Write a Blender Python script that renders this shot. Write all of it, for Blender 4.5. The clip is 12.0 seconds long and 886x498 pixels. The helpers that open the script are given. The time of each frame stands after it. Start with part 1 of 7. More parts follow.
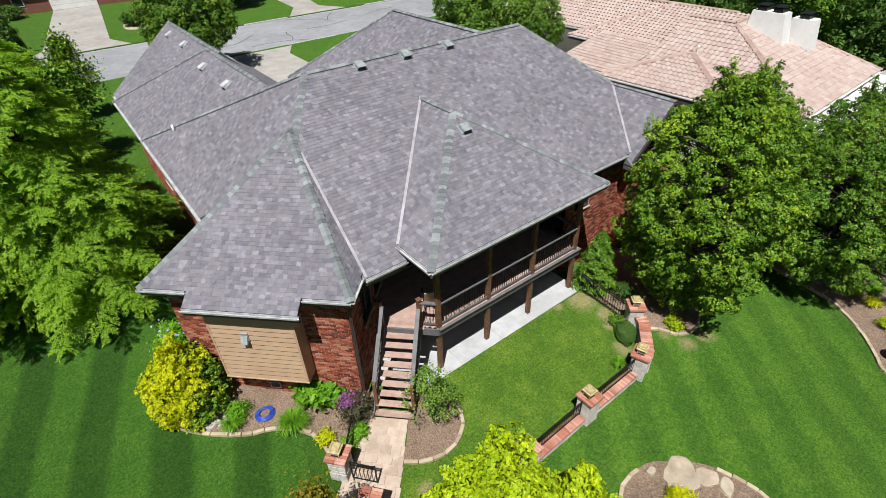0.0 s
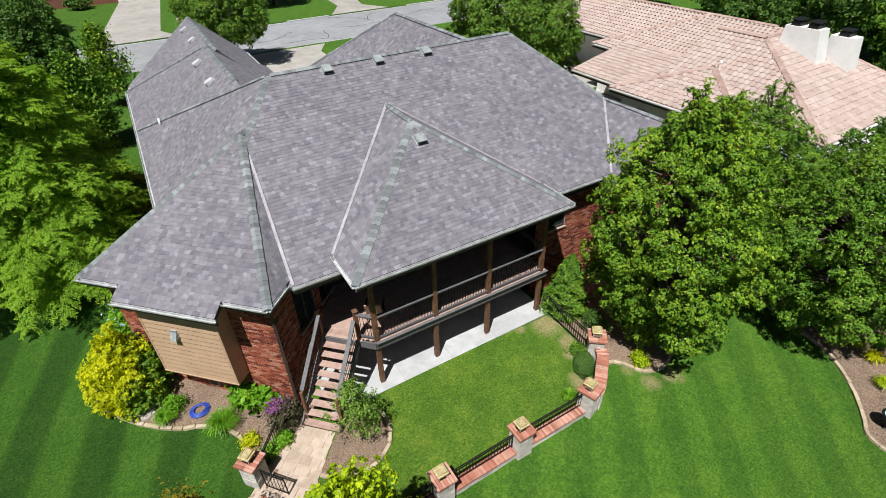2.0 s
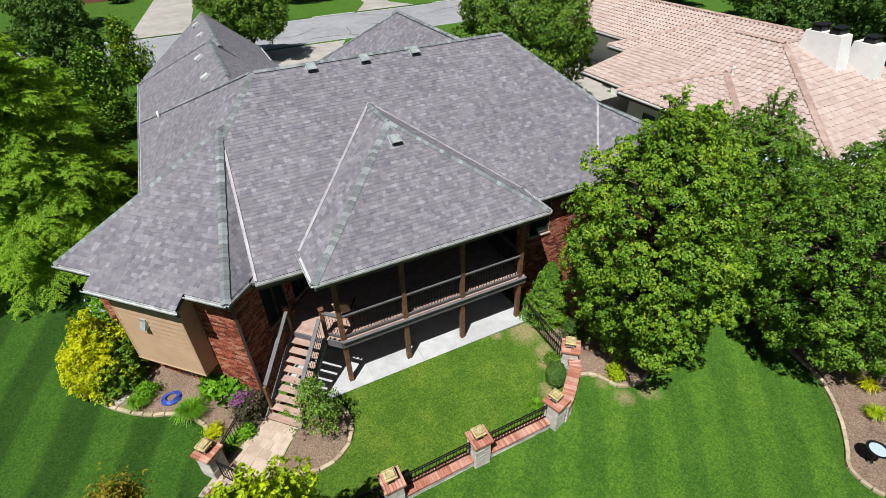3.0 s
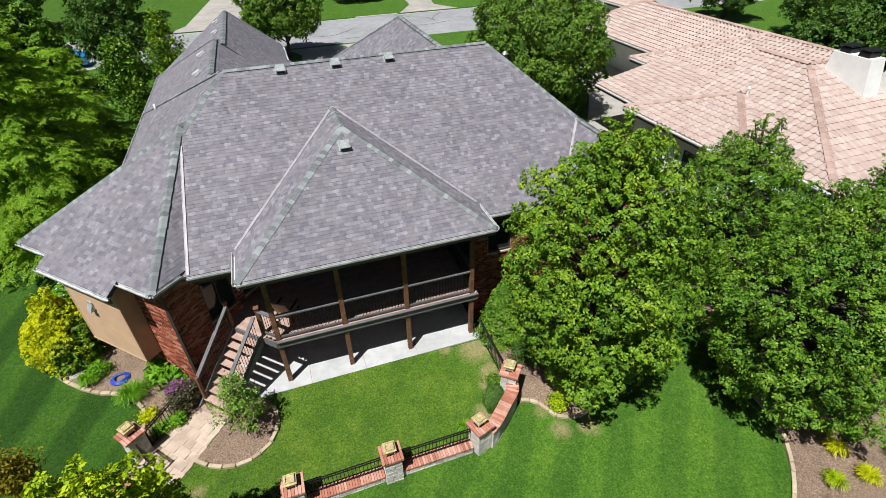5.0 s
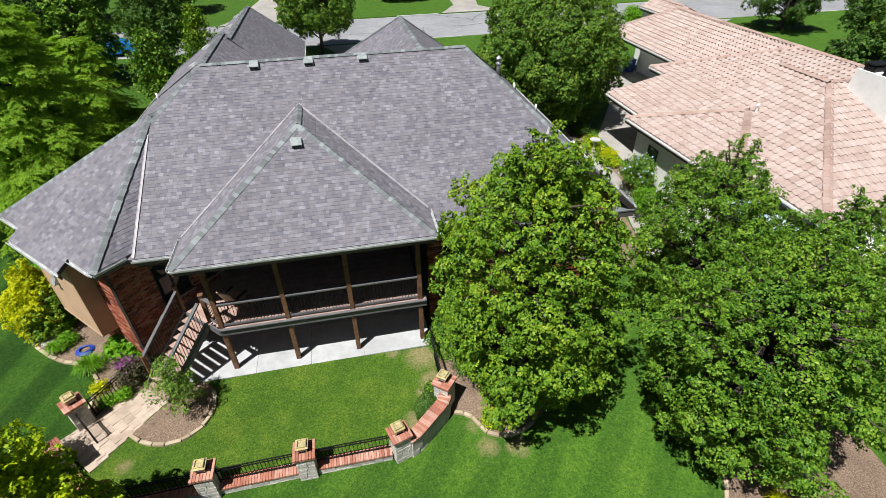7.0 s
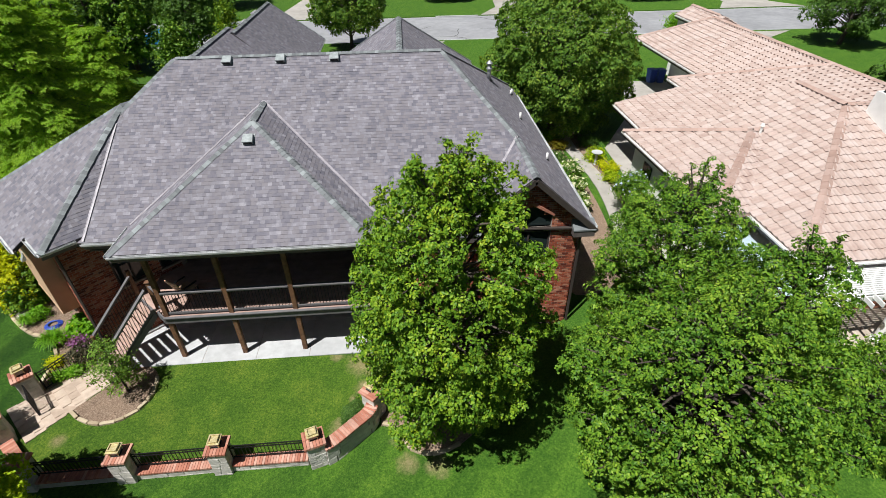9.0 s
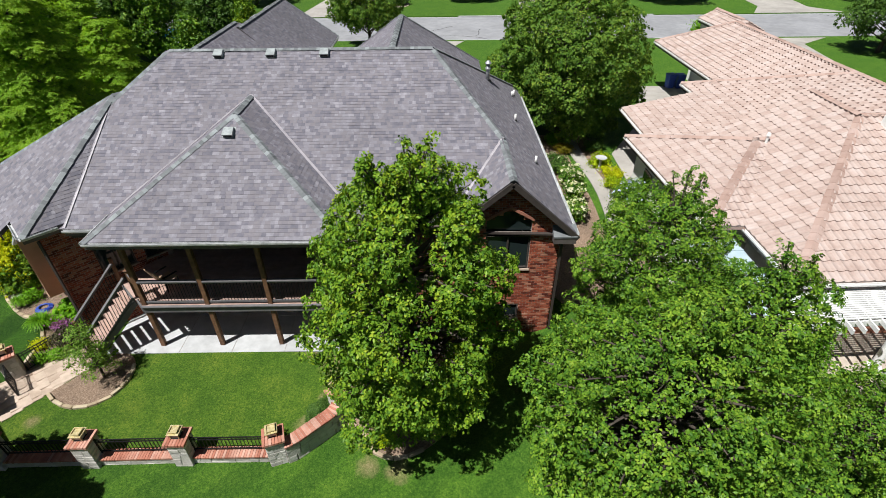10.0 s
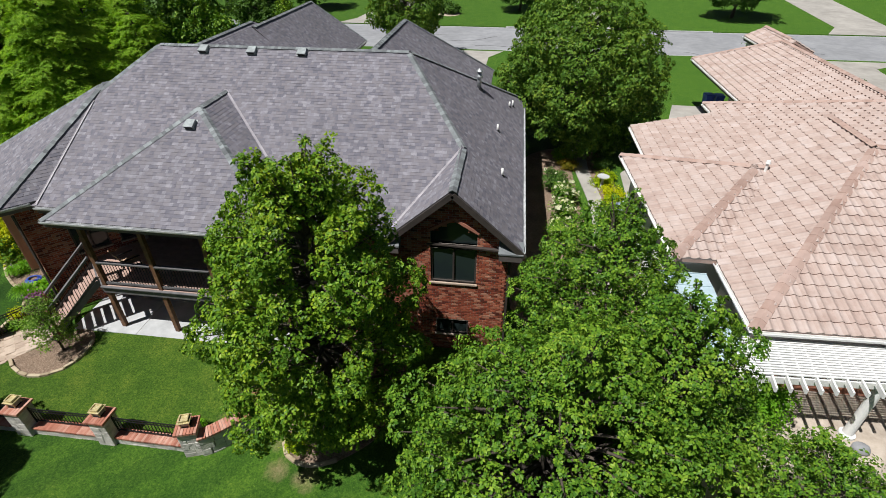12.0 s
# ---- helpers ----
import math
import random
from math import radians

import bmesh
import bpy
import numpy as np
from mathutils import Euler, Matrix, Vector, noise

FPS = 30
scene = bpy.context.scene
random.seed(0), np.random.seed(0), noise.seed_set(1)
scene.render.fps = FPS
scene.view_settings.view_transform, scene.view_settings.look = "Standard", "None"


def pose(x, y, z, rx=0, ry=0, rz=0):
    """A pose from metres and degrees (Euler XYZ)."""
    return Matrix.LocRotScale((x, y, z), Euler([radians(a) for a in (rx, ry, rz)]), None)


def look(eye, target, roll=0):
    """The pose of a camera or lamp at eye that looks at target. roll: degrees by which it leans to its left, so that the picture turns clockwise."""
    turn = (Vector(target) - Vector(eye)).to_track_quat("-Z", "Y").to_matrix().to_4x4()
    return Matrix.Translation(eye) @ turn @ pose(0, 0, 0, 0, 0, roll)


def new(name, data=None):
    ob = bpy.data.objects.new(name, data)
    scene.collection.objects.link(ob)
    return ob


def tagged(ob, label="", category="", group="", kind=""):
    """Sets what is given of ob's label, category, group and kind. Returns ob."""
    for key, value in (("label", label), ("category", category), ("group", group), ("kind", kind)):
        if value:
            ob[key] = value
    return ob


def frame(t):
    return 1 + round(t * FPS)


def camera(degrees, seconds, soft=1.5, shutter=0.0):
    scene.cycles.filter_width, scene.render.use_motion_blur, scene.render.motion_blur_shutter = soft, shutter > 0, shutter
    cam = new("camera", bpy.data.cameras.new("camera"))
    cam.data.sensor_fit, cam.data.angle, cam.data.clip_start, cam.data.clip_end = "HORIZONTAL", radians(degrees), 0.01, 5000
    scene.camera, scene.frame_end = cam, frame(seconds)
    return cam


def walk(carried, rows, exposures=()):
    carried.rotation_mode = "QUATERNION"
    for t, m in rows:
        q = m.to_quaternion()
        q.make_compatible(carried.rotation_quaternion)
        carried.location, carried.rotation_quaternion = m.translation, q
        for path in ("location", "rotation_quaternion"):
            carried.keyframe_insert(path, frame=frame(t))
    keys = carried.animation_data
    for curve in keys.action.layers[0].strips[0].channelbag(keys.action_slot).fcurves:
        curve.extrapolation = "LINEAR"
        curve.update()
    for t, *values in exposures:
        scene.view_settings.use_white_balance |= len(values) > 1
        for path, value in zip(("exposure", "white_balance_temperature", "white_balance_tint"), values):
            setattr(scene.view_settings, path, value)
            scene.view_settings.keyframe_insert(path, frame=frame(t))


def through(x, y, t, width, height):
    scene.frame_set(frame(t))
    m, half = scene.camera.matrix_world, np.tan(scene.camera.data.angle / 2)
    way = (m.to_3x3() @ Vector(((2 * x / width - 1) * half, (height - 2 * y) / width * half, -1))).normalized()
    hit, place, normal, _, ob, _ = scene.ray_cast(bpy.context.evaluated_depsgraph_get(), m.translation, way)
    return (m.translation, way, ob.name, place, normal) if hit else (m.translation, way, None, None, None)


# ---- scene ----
cam = camera(83.0, 12.0, soft=0.85)
PATH = [
    (0, (0.776, 0.001, 13.488), (1.742, 1.292, 12.305), -2.0),
    (0.5, (1.518, -0.288, 13.533), (2.451, 1.025, 12.347), -1.7),
    (1, (2.29, -0.624, 13.547), (3.181, 0.718, 12.362), -1.7),
    (1.5, (3.089, -0.992, 13.477), (3.937, 0.385, 12.301), -1.7),
    (2, (3.864, -1.315, 13.468), (4.669, 0.088, 12.291), -1.7),
    (2.5, (4.734, -1.702, 13.439), (5.486, -0.268, 12.264), -1.8),
    (3, (5.613, -2.054, 13.478), (6.309, -0.598, 12.297), -1.8),
    (5, (8.981, -3.043, 13.51), (9.489, -1.504, 12.339), -1.4),
    (5.5, (9.831, -3.285, 13.497), (10.293, -1.731, 12.326), -1.2),
    (6, (10.669, -3.472, 13.491), (11.076, -1.903, 12.32), -1.2),
    (6.5, (11.504, -3.622, 13.465), (11.861, -2.038, 12.297), -1.2),
    (7, (12.38, -3.726, 13.479), (12.69, -2.132, 12.312), -1.2),
    (9, (15.839, -3.687, 13.395), (15.955, -2.064, 12.232), -0.8),
    (9.5, (16.658, -3.575, 13.32), (16.721, -1.949, 12.157), -0.7),
    (10, (17.498, -3.473, 13.221), (17.508, -1.844, 12.061), -0.5),
    (10.5, (18.383, -3.338, 13.126), (18.337, -1.706, 11.971), -0.4),
    (11, (19.282, -3.145, 13.057), (19.176, -1.509, 11.91), -0.3),
    (11.5, (20.174, -2.955, 12.963), (20.009, -1.319, 11.825), -0.2),
    (12, (21.103, -2.789, 12.888), (20.882, -1.153, 11.76), -0.1),
]
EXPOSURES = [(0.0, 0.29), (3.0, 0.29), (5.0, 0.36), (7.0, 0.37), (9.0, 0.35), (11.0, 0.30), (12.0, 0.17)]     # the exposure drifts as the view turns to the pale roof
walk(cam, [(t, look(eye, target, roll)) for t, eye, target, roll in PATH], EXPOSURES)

# ---- world, sun, exposure ----
SUN_AZ, SUN_EL = radians(222), radians(63)      # where the sun stands, counter-clockwise from +x
world = bpy.data.worlds.new("sky")
scene.world = world
world.use_nodes = True
wn = world.node_tree
sky = wn.nodes.new("ShaderNodeTexSky")
sky.sky_type, sky.sun_disc = "NISHITA", False
sky.sun_elevation, sky.sun_rotation = SUN_EL, radians(90) - SUN_AZ
wn.links.new(sky.outputs[0], wn.nodes["Background"].inputs[0])
wn.nodes["Background"].inputs[1].default_value = 0.026
sun = new("sun", bpy.data.lights.new("sun", "SUN"))
sun.data.energy, sun.data.angle, sun.data.color = 5.2, radians(0.53), (1.0, 0.985, 0.96)
sd = Vector((math.cos(SUN_AZ) * math.cos(SUN_EL), math.sin(SUN_AZ) * math.cos(SUN_EL), math.sin(SUN_EL)))
sun.matrix_world = look(sd * 60, (0, 0, 0))
scene.view_settings.exposure = 0.38

# ---- materials ----


def ramp(nt, stops):
    r = nt.nodes.new("ShaderNodeValToRGB")
    el = r.color_ramp.elements
    while len(el) < len(stops):
        el.new(0.5)
    for e, (p, c) in zip(el, stops):
        e.position, e.color = p, (*c, 1)
    return r


def noise_node(nt, scale, detail=4.0, rough=0.55, vec=None):
    n = nt.nodes.new("ShaderNodeTexNoise")
    n.inputs["Scale"].default_value, n.inputs["Detail"].default_value, n.inputs["Roughness"].default_value = scale, detail, rough
    if vec is not None:
        nt.links.new(vec, n.inputs["Vector"])
    return n


def mixc(nt, kind, fac, a, b):
    m = nt.nodes.new("ShaderNodeMix")
    m.data_type, m.blend_type = "RGBA", kind
    for sock, v in ((m.inputs[0], fac), (m.inputs[6], a), (m.inputs[7], b)):
        if isinstance(v, (int, float)):
            sock.default_value = v
        elif isinstance(v, tuple):
            sock.default_value = (*v, 1)
        else:
            nt.links.new(v, sock)
    return m.outputs[2]


def mat(name, cols, scale=6.0, rough=0.7, metal=0.0, bump=0.25, fine=40.0, vary=0.0, island=False, stain=0.25, stain_scale=0.6, spec=0.5, depth=0.01):
    """A rough surface: colours run through a coarse noise, with stains at a second scale, a fine relief and a shift from piece to piece."""
    m = bpy.data.materials.new(name)
    m.use_nodes = True
    nt = m.node_tree
    b = nt.nodes["Principled BSDF"]
    geo = nt.nodes.new("ShaderNodeNewGeometry")
    pos = geo.outputs["Position"]
    n1 = noise_node(nt, scale, 5.0, 0.6, pos)
    stops = [(0.3 + 0.4 * i / max(1, len(cols) - 1), c) for i, c in enumerate(cols)]
    col = ramp(nt, stops)
    fac = n1.outputs["Fac"]
    if vary:
        if island:
            rnd = geo.outputs["Random Per Island"]
        else:
            rnd = nt.nodes.new("ShaderNodeObjectInfo").outputs["Random"]
        mx = nt.nodes.new("ShaderNodeMix")
        mx.inputs[0].default_value = vary
        nt.links.new(fac, mx.inputs[2])
        mr = nt.nodes.new("ShaderNodeMapRange")
        mr.inputs[3].default_value, mr.inputs[4].default_value = 0.25, 0.75
        nt.links.new(rnd, mr.inputs[0])
        nt.links.new(mr.outputs[0], mx.inputs[3])
        fac = mx.outputs[0]
    nt.links.new(fac, col.inputs[0])
    out = col.outputs[0]
    if stain:
        n2 = noise_node(nt, stain_scale, 6.0, 0.65, pos)
        r2 = ramp(nt, [(0.35, (1 - stain,) * 3), (0.65, (1 + 0.0 * stain,) * 3)])
        nt.links.new(n2.outputs["Fac"], r2.inputs[0])
        out = mixc(nt, "MULTIPLY", 1.0, out, r2.outputs[0])
    nt.links.new(out, b.inputs["Base Color"])
    b.inputs["Roughness"].default_value, b.inputs["Metallic"].default_value = rough, metal
    b.inputs["Specular IOR Level"].default_value = spec
    if bump:
        n3 = noise_node(nt, fine, 4.0, 0.6, pos)
        bp = nt.nodes.new("ShaderNodeBump")
        bp.inputs["Strength"].default_value, bp.inputs["Distance"].default_value = bump, depth
        nt.links.new(n3.outputs["Fac"], bp.inputs["Height"])
        nt.links.new(bp.outputs[0], b.inputs["Normal"])
    return m


def leaf_mat(name, cols, rough=0.45, through=0.35):
    """Leaves: colour from leaf to leaf, gloss, and some light let through."""
    m = bpy.data.materials.new(name)
    m.use_nodes = True
    nt = m.node_tree
    b = nt.nodes["Principled BSDF"]
    geo = nt.nodes.new("ShaderNodeNewGeometry")
    r = ramp(nt, [(0.12 + 0.76 * i / max(1, len(cols) - 1), c) for i, c in enumerate(cols)])
    n = noise_node(nt, 0.9, 3.0, 0.6, geo.outputs["Position"])
    mx = nt.nodes.new("ShaderNodeMix")
    mx.inputs[0].default_value = 0.42
    nt.links.new(n.outputs["Fac"], mx.inputs[2])
    nt.links.new(geo.outputs["Random Per Island"], mx.inputs[3])
    nt.links.new(mx.outputs[0], r.inputs[0])
    nt.links.new(r.outputs[0], b.inputs["Base Color"])
    b.inputs["Roughness"].default_value = rough
    b.inputs["Specular IOR Level"].default_value = 0.15
    tr = nt.nodes.new("ShaderNodeBsdfTranslucent")
    warm = mixc(nt, "MULTIPLY", 1.0, r.outputs[0], (1.35, 1.38, 0.5))
    nt.links.new(warm, tr.inputs[0])
    ms = nt.nodes.new("ShaderNodeMixShader")
    ms.inputs[0].default_value = through
    nt.links.new(b.outputs[0], ms.inputs[1])
    nt.links.new(tr.outputs[0], ms.inputs[2])
    nt.links.new(ms.outputs[0], nt.nodes["Material Output"].inputs[0])
    return m


def lawn_mat(name="turf", tint=(1.0, 1.0, 1.0), dry=0.62, stripes=1.0, worn=()):
    """Mown turf: two tones in mowing stripes, dry patches, worn spots (x, y, radius) and a fine blade relief."""
    m = bpy.data.materials.new(name)
    m.use_nodes = True
    nt = m.node_tree
    b = nt.nodes["Principled BSDF"]
    geo = nt.nodes.new("ShaderNodeNewGeometry")
    pos = geo.outputs["Position"]
    n1 = noise_node(nt, 15.0, 10.0, 0.86, pos)
    c1 = ramp(nt, [(0.33, (0.010, 0.037, 0.004)), (0.46, (0.038, 0.108, 0.009)), (0.57, (0.085, 0.178, 0.017)), (0.70, (0.23, 0.29, 0.06))])
    nt.links.new(n1.outputs["Fac"], c1.inputs[0])
    n2 = noise_node(nt, 0.75, 8.0, 0.72, pos)
    c2 = ramp(nt, [(0.34, (0.78, 0.85, 0.85)), (0.48, (0.96, 0.97, 0.97)), (dry, (1.12, 1.05, 1.1)), (dry + 0.16, (1.75, 1.32, 1.6))])
    nt.links.new(n2.outputs["Fac"], c2.inputs[0])
    n5 = noise_node(nt, 3.2, 6.0, 0.7, pos)
    c5 = ramp(nt, [(0.36, (0.86, 0.90, 0.90)), (0.52, (1, 1, 1)), (0.68, (1.15, 1.09, 1.12))])
    nt.links.new(n5.outputs["Fac"], c5.inputs[0])
    out = mixc(nt, "MULTIPLY", 1.0, mixc(nt, "MULTIPLY", 1.0, c1.outputs[0], c2.outputs[0]), c5.outputs[0])
    # mowing stripes, bent a little, laid in two directions on either side of the house
    bands = []
    for turn, size, low, high in ((40, 0.21, (0.82, 0.87, 0.87), (1.10, 1.08, 1.05)), (17.5, 0.15, (0.42, 0.54, 0.52), (0.78, 0.88, 0.84))):
        mp = nt.nodes.new("ShaderNodeMapping")
        mp.inputs["Rotation"].default_value = (0, 0, radians(turn))
        nt.links.new(pos, mp.inputs[0])
        w = nt.nodes.new("ShaderNodeTexWave")
        w.inputs["Scale"].default_value, w.inputs["Distortion"].default_value = size, 2.4
        w.inputs["Detail"].default_value, w.inputs["Detail Scale"].default_value = 3.0, 0.7
        nt.links.new(mp.outputs[0], w.inputs[0])
        c3 = ramp(nt, [(0.34, low), (0.66, high)])
        nt.links.new(w.outputs["Fac"], c3.inputs[0])
        bands.append(c3.outputs[0])
    sx = nt.nodes.new("ShaderNodeSeparateXYZ")
    nt.links.new(pos, sx.inputs[0])
    side = nt.nodes.new("ShaderNodeMapRange")
    side.inputs[1].default_value, side.inputs[2].default_value = 4.0, 2.0
    nt.links.new(sx.outputs[0], side.inputs[0])
    near = nt.nodes.new("ShaderNodeMapRange")
    near.inputs[1].default_value, near.inputs[2].default_value = 34.0, 26.0
    near.inputs[4].default_value = stripes
    nt.links.new(sx.outputs[1], near.inputs[0])
    out = mixc(nt, "MULTIPLY", near.outputs[0], out, mixc(nt, "MIX", side.outputs[0], bands[0], bands[1]))
    out = mixc(nt, "MULTIPLY", 1.0, out, tint)
    # spots where the turf is thin and the dry soil shows, with ragged rims
    straw = ramp(nt, [(0.36, (0.10, 0.13, 0.03)), (0.52, (0.27, 0.22, 0.11)), (0.66, (0.42, 0.34, 0.22))])
    nt.links.new(n1.outputs["Fac"], straw.inputs[0])
    for x, y, r in worn:
        far = nt.nodes.new("ShaderNodeVectorMath")
        far.operation = "DISTANCE"
        nt.links.new(pos, far.inputs[0])
        far.inputs[1].default_value = (x, y, -0.15)
        rim = nt.nodes.new("ShaderNodeMath")
        rim.operation = "MULTIPLY_ADD"
        nt.links.new(n5.outputs["Fac"], rim.inputs[0])
        rim.inputs[1].default_value = 1.5 * r
        nt.links.new(far.outputs["Value"], rim.inputs[2])
        fade = nt.nodes.new("ShaderNodeMapRange")
        fade.inputs[1].default_value, fade.inputs[2].default_value = 1.85 * r, 1.15 * r
        fade.inputs[4].default_value = 0.8
        nt.links.new(rim.outputs[0], fade.inputs[0])
        out = mixc(nt, "MIX", fade.outputs[0], out, straw.outputs[0])
    nt.links.new(out, b.inputs["Base Color"])
    b.inputs["Roughness"].default_value = 0.85
    b.inputs["Diffuse Roughness"].default_value = 1.0
    b.inputs["Specular IOR Level"].default_value = 0.2
    bp = nt.nodes.new("ShaderNodeBump")
    bp.inputs["Strength"].default_value, bp.inputs["Distance"].default_value = 0.9, 0.07
    n4 = noise_node(nt, 38.0, 5.0, 0.75, pos)
    nt.links.new(n4.outputs["Fac"], bp.inputs["Height"])
    nt.links.new(bp.outputs[0], b.inputs["Normal"])
    return m


def glass_mat():
    m = bpy.data.materials.new("window_glass")
    m.use_nodes = True
    b = m.node_tree.nodes["Principled BSDF"]
    b.inputs["Base Color"].default_value = (0.02, 0.03, 0.03, 1)
    b.inputs["Roughness"].default_value = 0.04
    b.inputs["Specular IOR Level"].default_value = 0.35
    return m


M = {}
M["turf"] = lawn_mat("turf", (0.97, 0.97, 0.97), worn=((15.3, 4.75, 0.42), (16.2, 4.6, 0.45), (15.0, 5.5, 0.3)))
M["turf_dry"] = lawn_mat("dry_turf", (1.18, 1.0, 0.98), 0.54, 0.3, ((13.95, 8.55, 0.75), (14.0, 7.45, 0.42), (13.2, 6.0, 0.4), (13.75, 7.0, 0.3), (12.9, 8.85, 0.3), (4.6, 6.3, 0.3)))
M["glass"] = glass_mat()
M["shingle"] = mat("asphalt_shingle", [(0.121, 0.119, 0.144), (0.157, 0.151, 0.179), (0.190, 0.177, 0.194), (0.210, 0.203, 0.232), (0.288, 0.278, 0.306)], 5.0, 0.88, 0, 0.5, 160, 0.56, True, 0.14, 0.5, 0.3, 0.004)
M["cap"] = mat("ridge_shingle", [(0.135, 0.145, 0.152), (0.19, 0.206, 0.213), (0.29, 0.318, 0.325)], 2.0, 0.85, 0, 0.4, 120, 0.75, True, 0.2, 1.0, 0.3, 0.004)
M["valley"] = mat("pale_valley_metal", [(0.34, 0.32, 0.35), (0.46, 0.43, 0.46)], 5, 0.55, 0.1, 0.1, 60, stain=0.25, stain_scale=1.5)
M["underlay"] = mat("roof_underlay", [(0.07, 0.065, 0.068), (0.10, 0.092, 0.095)], 3, 0.9)
M["brick"] = mat("red_brick", [(0.12, 0.030, 0.020), (0.29, 0.070, 0.038), (0.40, 0.115, 0.062), (0.47, 0.23, 0.15)], 9, 0.85, 0, 0.5, 70, 0.85, True, 0.25, 1.2, 0.3, 0.006)
M["brick_one"] = mat("red_brick_single", [(0.12, 0.030, 0.020), (0.29, 0.070, 0.038), (0.40, 0.115, 0.062), (0.47, 0.23, 0.15)], 9, 0.85, 0, 0.5, 70, 0.85, False, 0.25, 1.2, 0.3, 0.006)
M["mortar"] = mat("mortar", [(0.36, 0.30, 0.26), (0.48, 0.42, 0.37)], 12, 0.9, 0, 0.5, 90, stain=0.3)
M["coping"] = mat("coping_brick", [(0.36, 0.13, 0.085), (0.48, 0.205, 0.14), (0.60, 0.36, 0.28)], 6, 0.85, 0, 0.5, 70, 0.75, False, 0.3, 2.0, 0.3, 0.006)
M["edging"] = mat("cut_limestone", [(0.36, 0.28, 0.18), (0.50, 0.41, 0.28), (0.58, 0.50, 0.36)], 7, 0.9, 0, 0.6, 40, 0.6, False, 0.3, 1.5, 0.3, 0.015)
M["paver"] = mat("paving_stone", [(0.40, 0.31, 0.24), (0.48, 0.38, 0.30), (0.55, 0.45, 0.365)], 4, 0.88, 0, 0.4, 50, 0.7, False, 0.2, 2.0, 0.3, 0.008)
M["concrete"] = mat("concrete", [(0.41, 0.418, 0.42), (0.52, 0.53, 0.535)], 2.5, 0.85, 0, 0.25, 60, stain=0.2, stain_scale=0.7)
M["drive"] = mat("drive_concrete", [(0.33, 0.31, 0.28), (0.42, 0.395, 0.36)], 1.2, 0.88, 0, 0.25, 40, stain=0.22, stain_scale=0.35)
M["asphalt"] = mat("worn_road", [(0.25, 0.255, 0.27), (0.32, 0.325, 0.335)], 1.4, 0.9, 0, 0.3, 50, stain=0.22, stain_scale=0.25)
M["mulch"] = mat("bark_mulch", [(0.13, 0.088, 0.06), (0.27, 0.185, 0.128), (0.42, 0.32, 0.235)], 22, 0.95, 0, 1.0, 45, stain=0.3, stain_scale=1.1, depth=0.04)
M["siding"] = mat("tan_siding", [(0.47, 0.315, 0.20), (0.52, 0.355, 0.228)], 2, 0.65, 0, 0.12, 60, stain=0.07, stain_scale=1.0)
M["trim"] = mat("brown_trim", [(0.045, 0.036, 0.032), (0.07, 0.056, 0.05)], 6, 0.6, 0, 0.15, 50)
M["fascia"] = mat("taupe_fascia", [(0.10, 0.085, 0.08), (0.135, 0.115, 0.11)], 5, 0.6, 0, 0.1, 50)
M["gutter"] = mat("gutter_metal", [(0.46, 0.48, 0.49), (0.62, 0.63, 0.63)], 5, 0.4, 0.0, 0.05, 40, stain=0.35, stain_scale=2.5)
M["white"] = mat("white_paint", [(0.74, 0.74, 0.72), (0.82, 0.82, 0.80)], 3, 0.55, 0, 0.08, 50, stain=0.08)
M["stucco"] = mat("cream_stucco", [(0.78, 0.77, 0.73), (0.84, 0.83, 0.80)], 2, 0.85, 0, 0.3, 60, stain=0.12)
M["post"] = mat("stained_cedar", [(0.10, 0.045, 0.022), (0.17, 0.082, 0.040), (0.23, 0.12, 0.06)], 9, 0.7, 0, 0.3, 60, stain=0.3, stain_scale=3)
M["greywood"] = mat("painted_grey_wood", [(0.12, 0.117, 0.122), (0.17, 0.165, 0.17)], 7, 0.65, 0, 0.2, 60, stain=0.25, stain_scale=2)
M["deck"] = mat("deck_board", [(0.38, 0.25, 0.20), (0.48, 0.34, 0.285)], 5, 0.75, 0, 0.25, 60, 0.5, False, 0.2, 2.5, 0.3, 0.006)
M["iron"] = mat("black_iron", [(0.012, 0.012, 0.013), (0.022, 0.022, 0.023)], 20, 0.45, 0.5, 0.1, 90, stain=0.1)
M["brass"] = mat("aged_brass", [(0.50, 0.40, 0.17), (0.64, 0.54, 0.28), (0.72, 0.64, 0.40)], 14, 0.5, 0.35, 0.1, 60, stain=0.35, stain_scale=9)
M["lens"] = mat("lantern_glass", [(0.30, 0.29, 0.26), (0.40, 0.38, 0.34)], 9, 0.2, 0, 0, stain=0.1)
M["metal"] = mat("galvanised_metal", [(0.34, 0.36, 0.37), (0.48, 0.50, 0.51)], 9, 0.4, 0.6, 0.05, 60, stain=0.25, stain_scale=4)
M["vent"] = mat("roof_vent_metal", [(0.31, 0.345, 0.345), (0.44, 0.48, 0.48)], 9, 0.45, 0.2, 0.05, 60, stain=0.3, stain_scale=4)
M["tile"] = mat("clay_roof_tile", [(0.34, 0.248, 0.215), (0.41, 0.316, 0.278), (0.455, 0.365, 0.328), (0.49, 0.41, 0.382)], 3.0, 0.8, 0, 0.3, 80, 0.42, True, 0.08, 0.9, 0.3, 0.006)
M["tileridge"] = mat("clay_ridge_tile", [(0.34, 0.225, 0.185), (0.42, 0.30, 0.255), (0.47, 0.35, 0.31)], 1.5, 0.8, 0, 0.3, 80, 0.5, True, 0.2, 1.2, 0.3, 0.006)
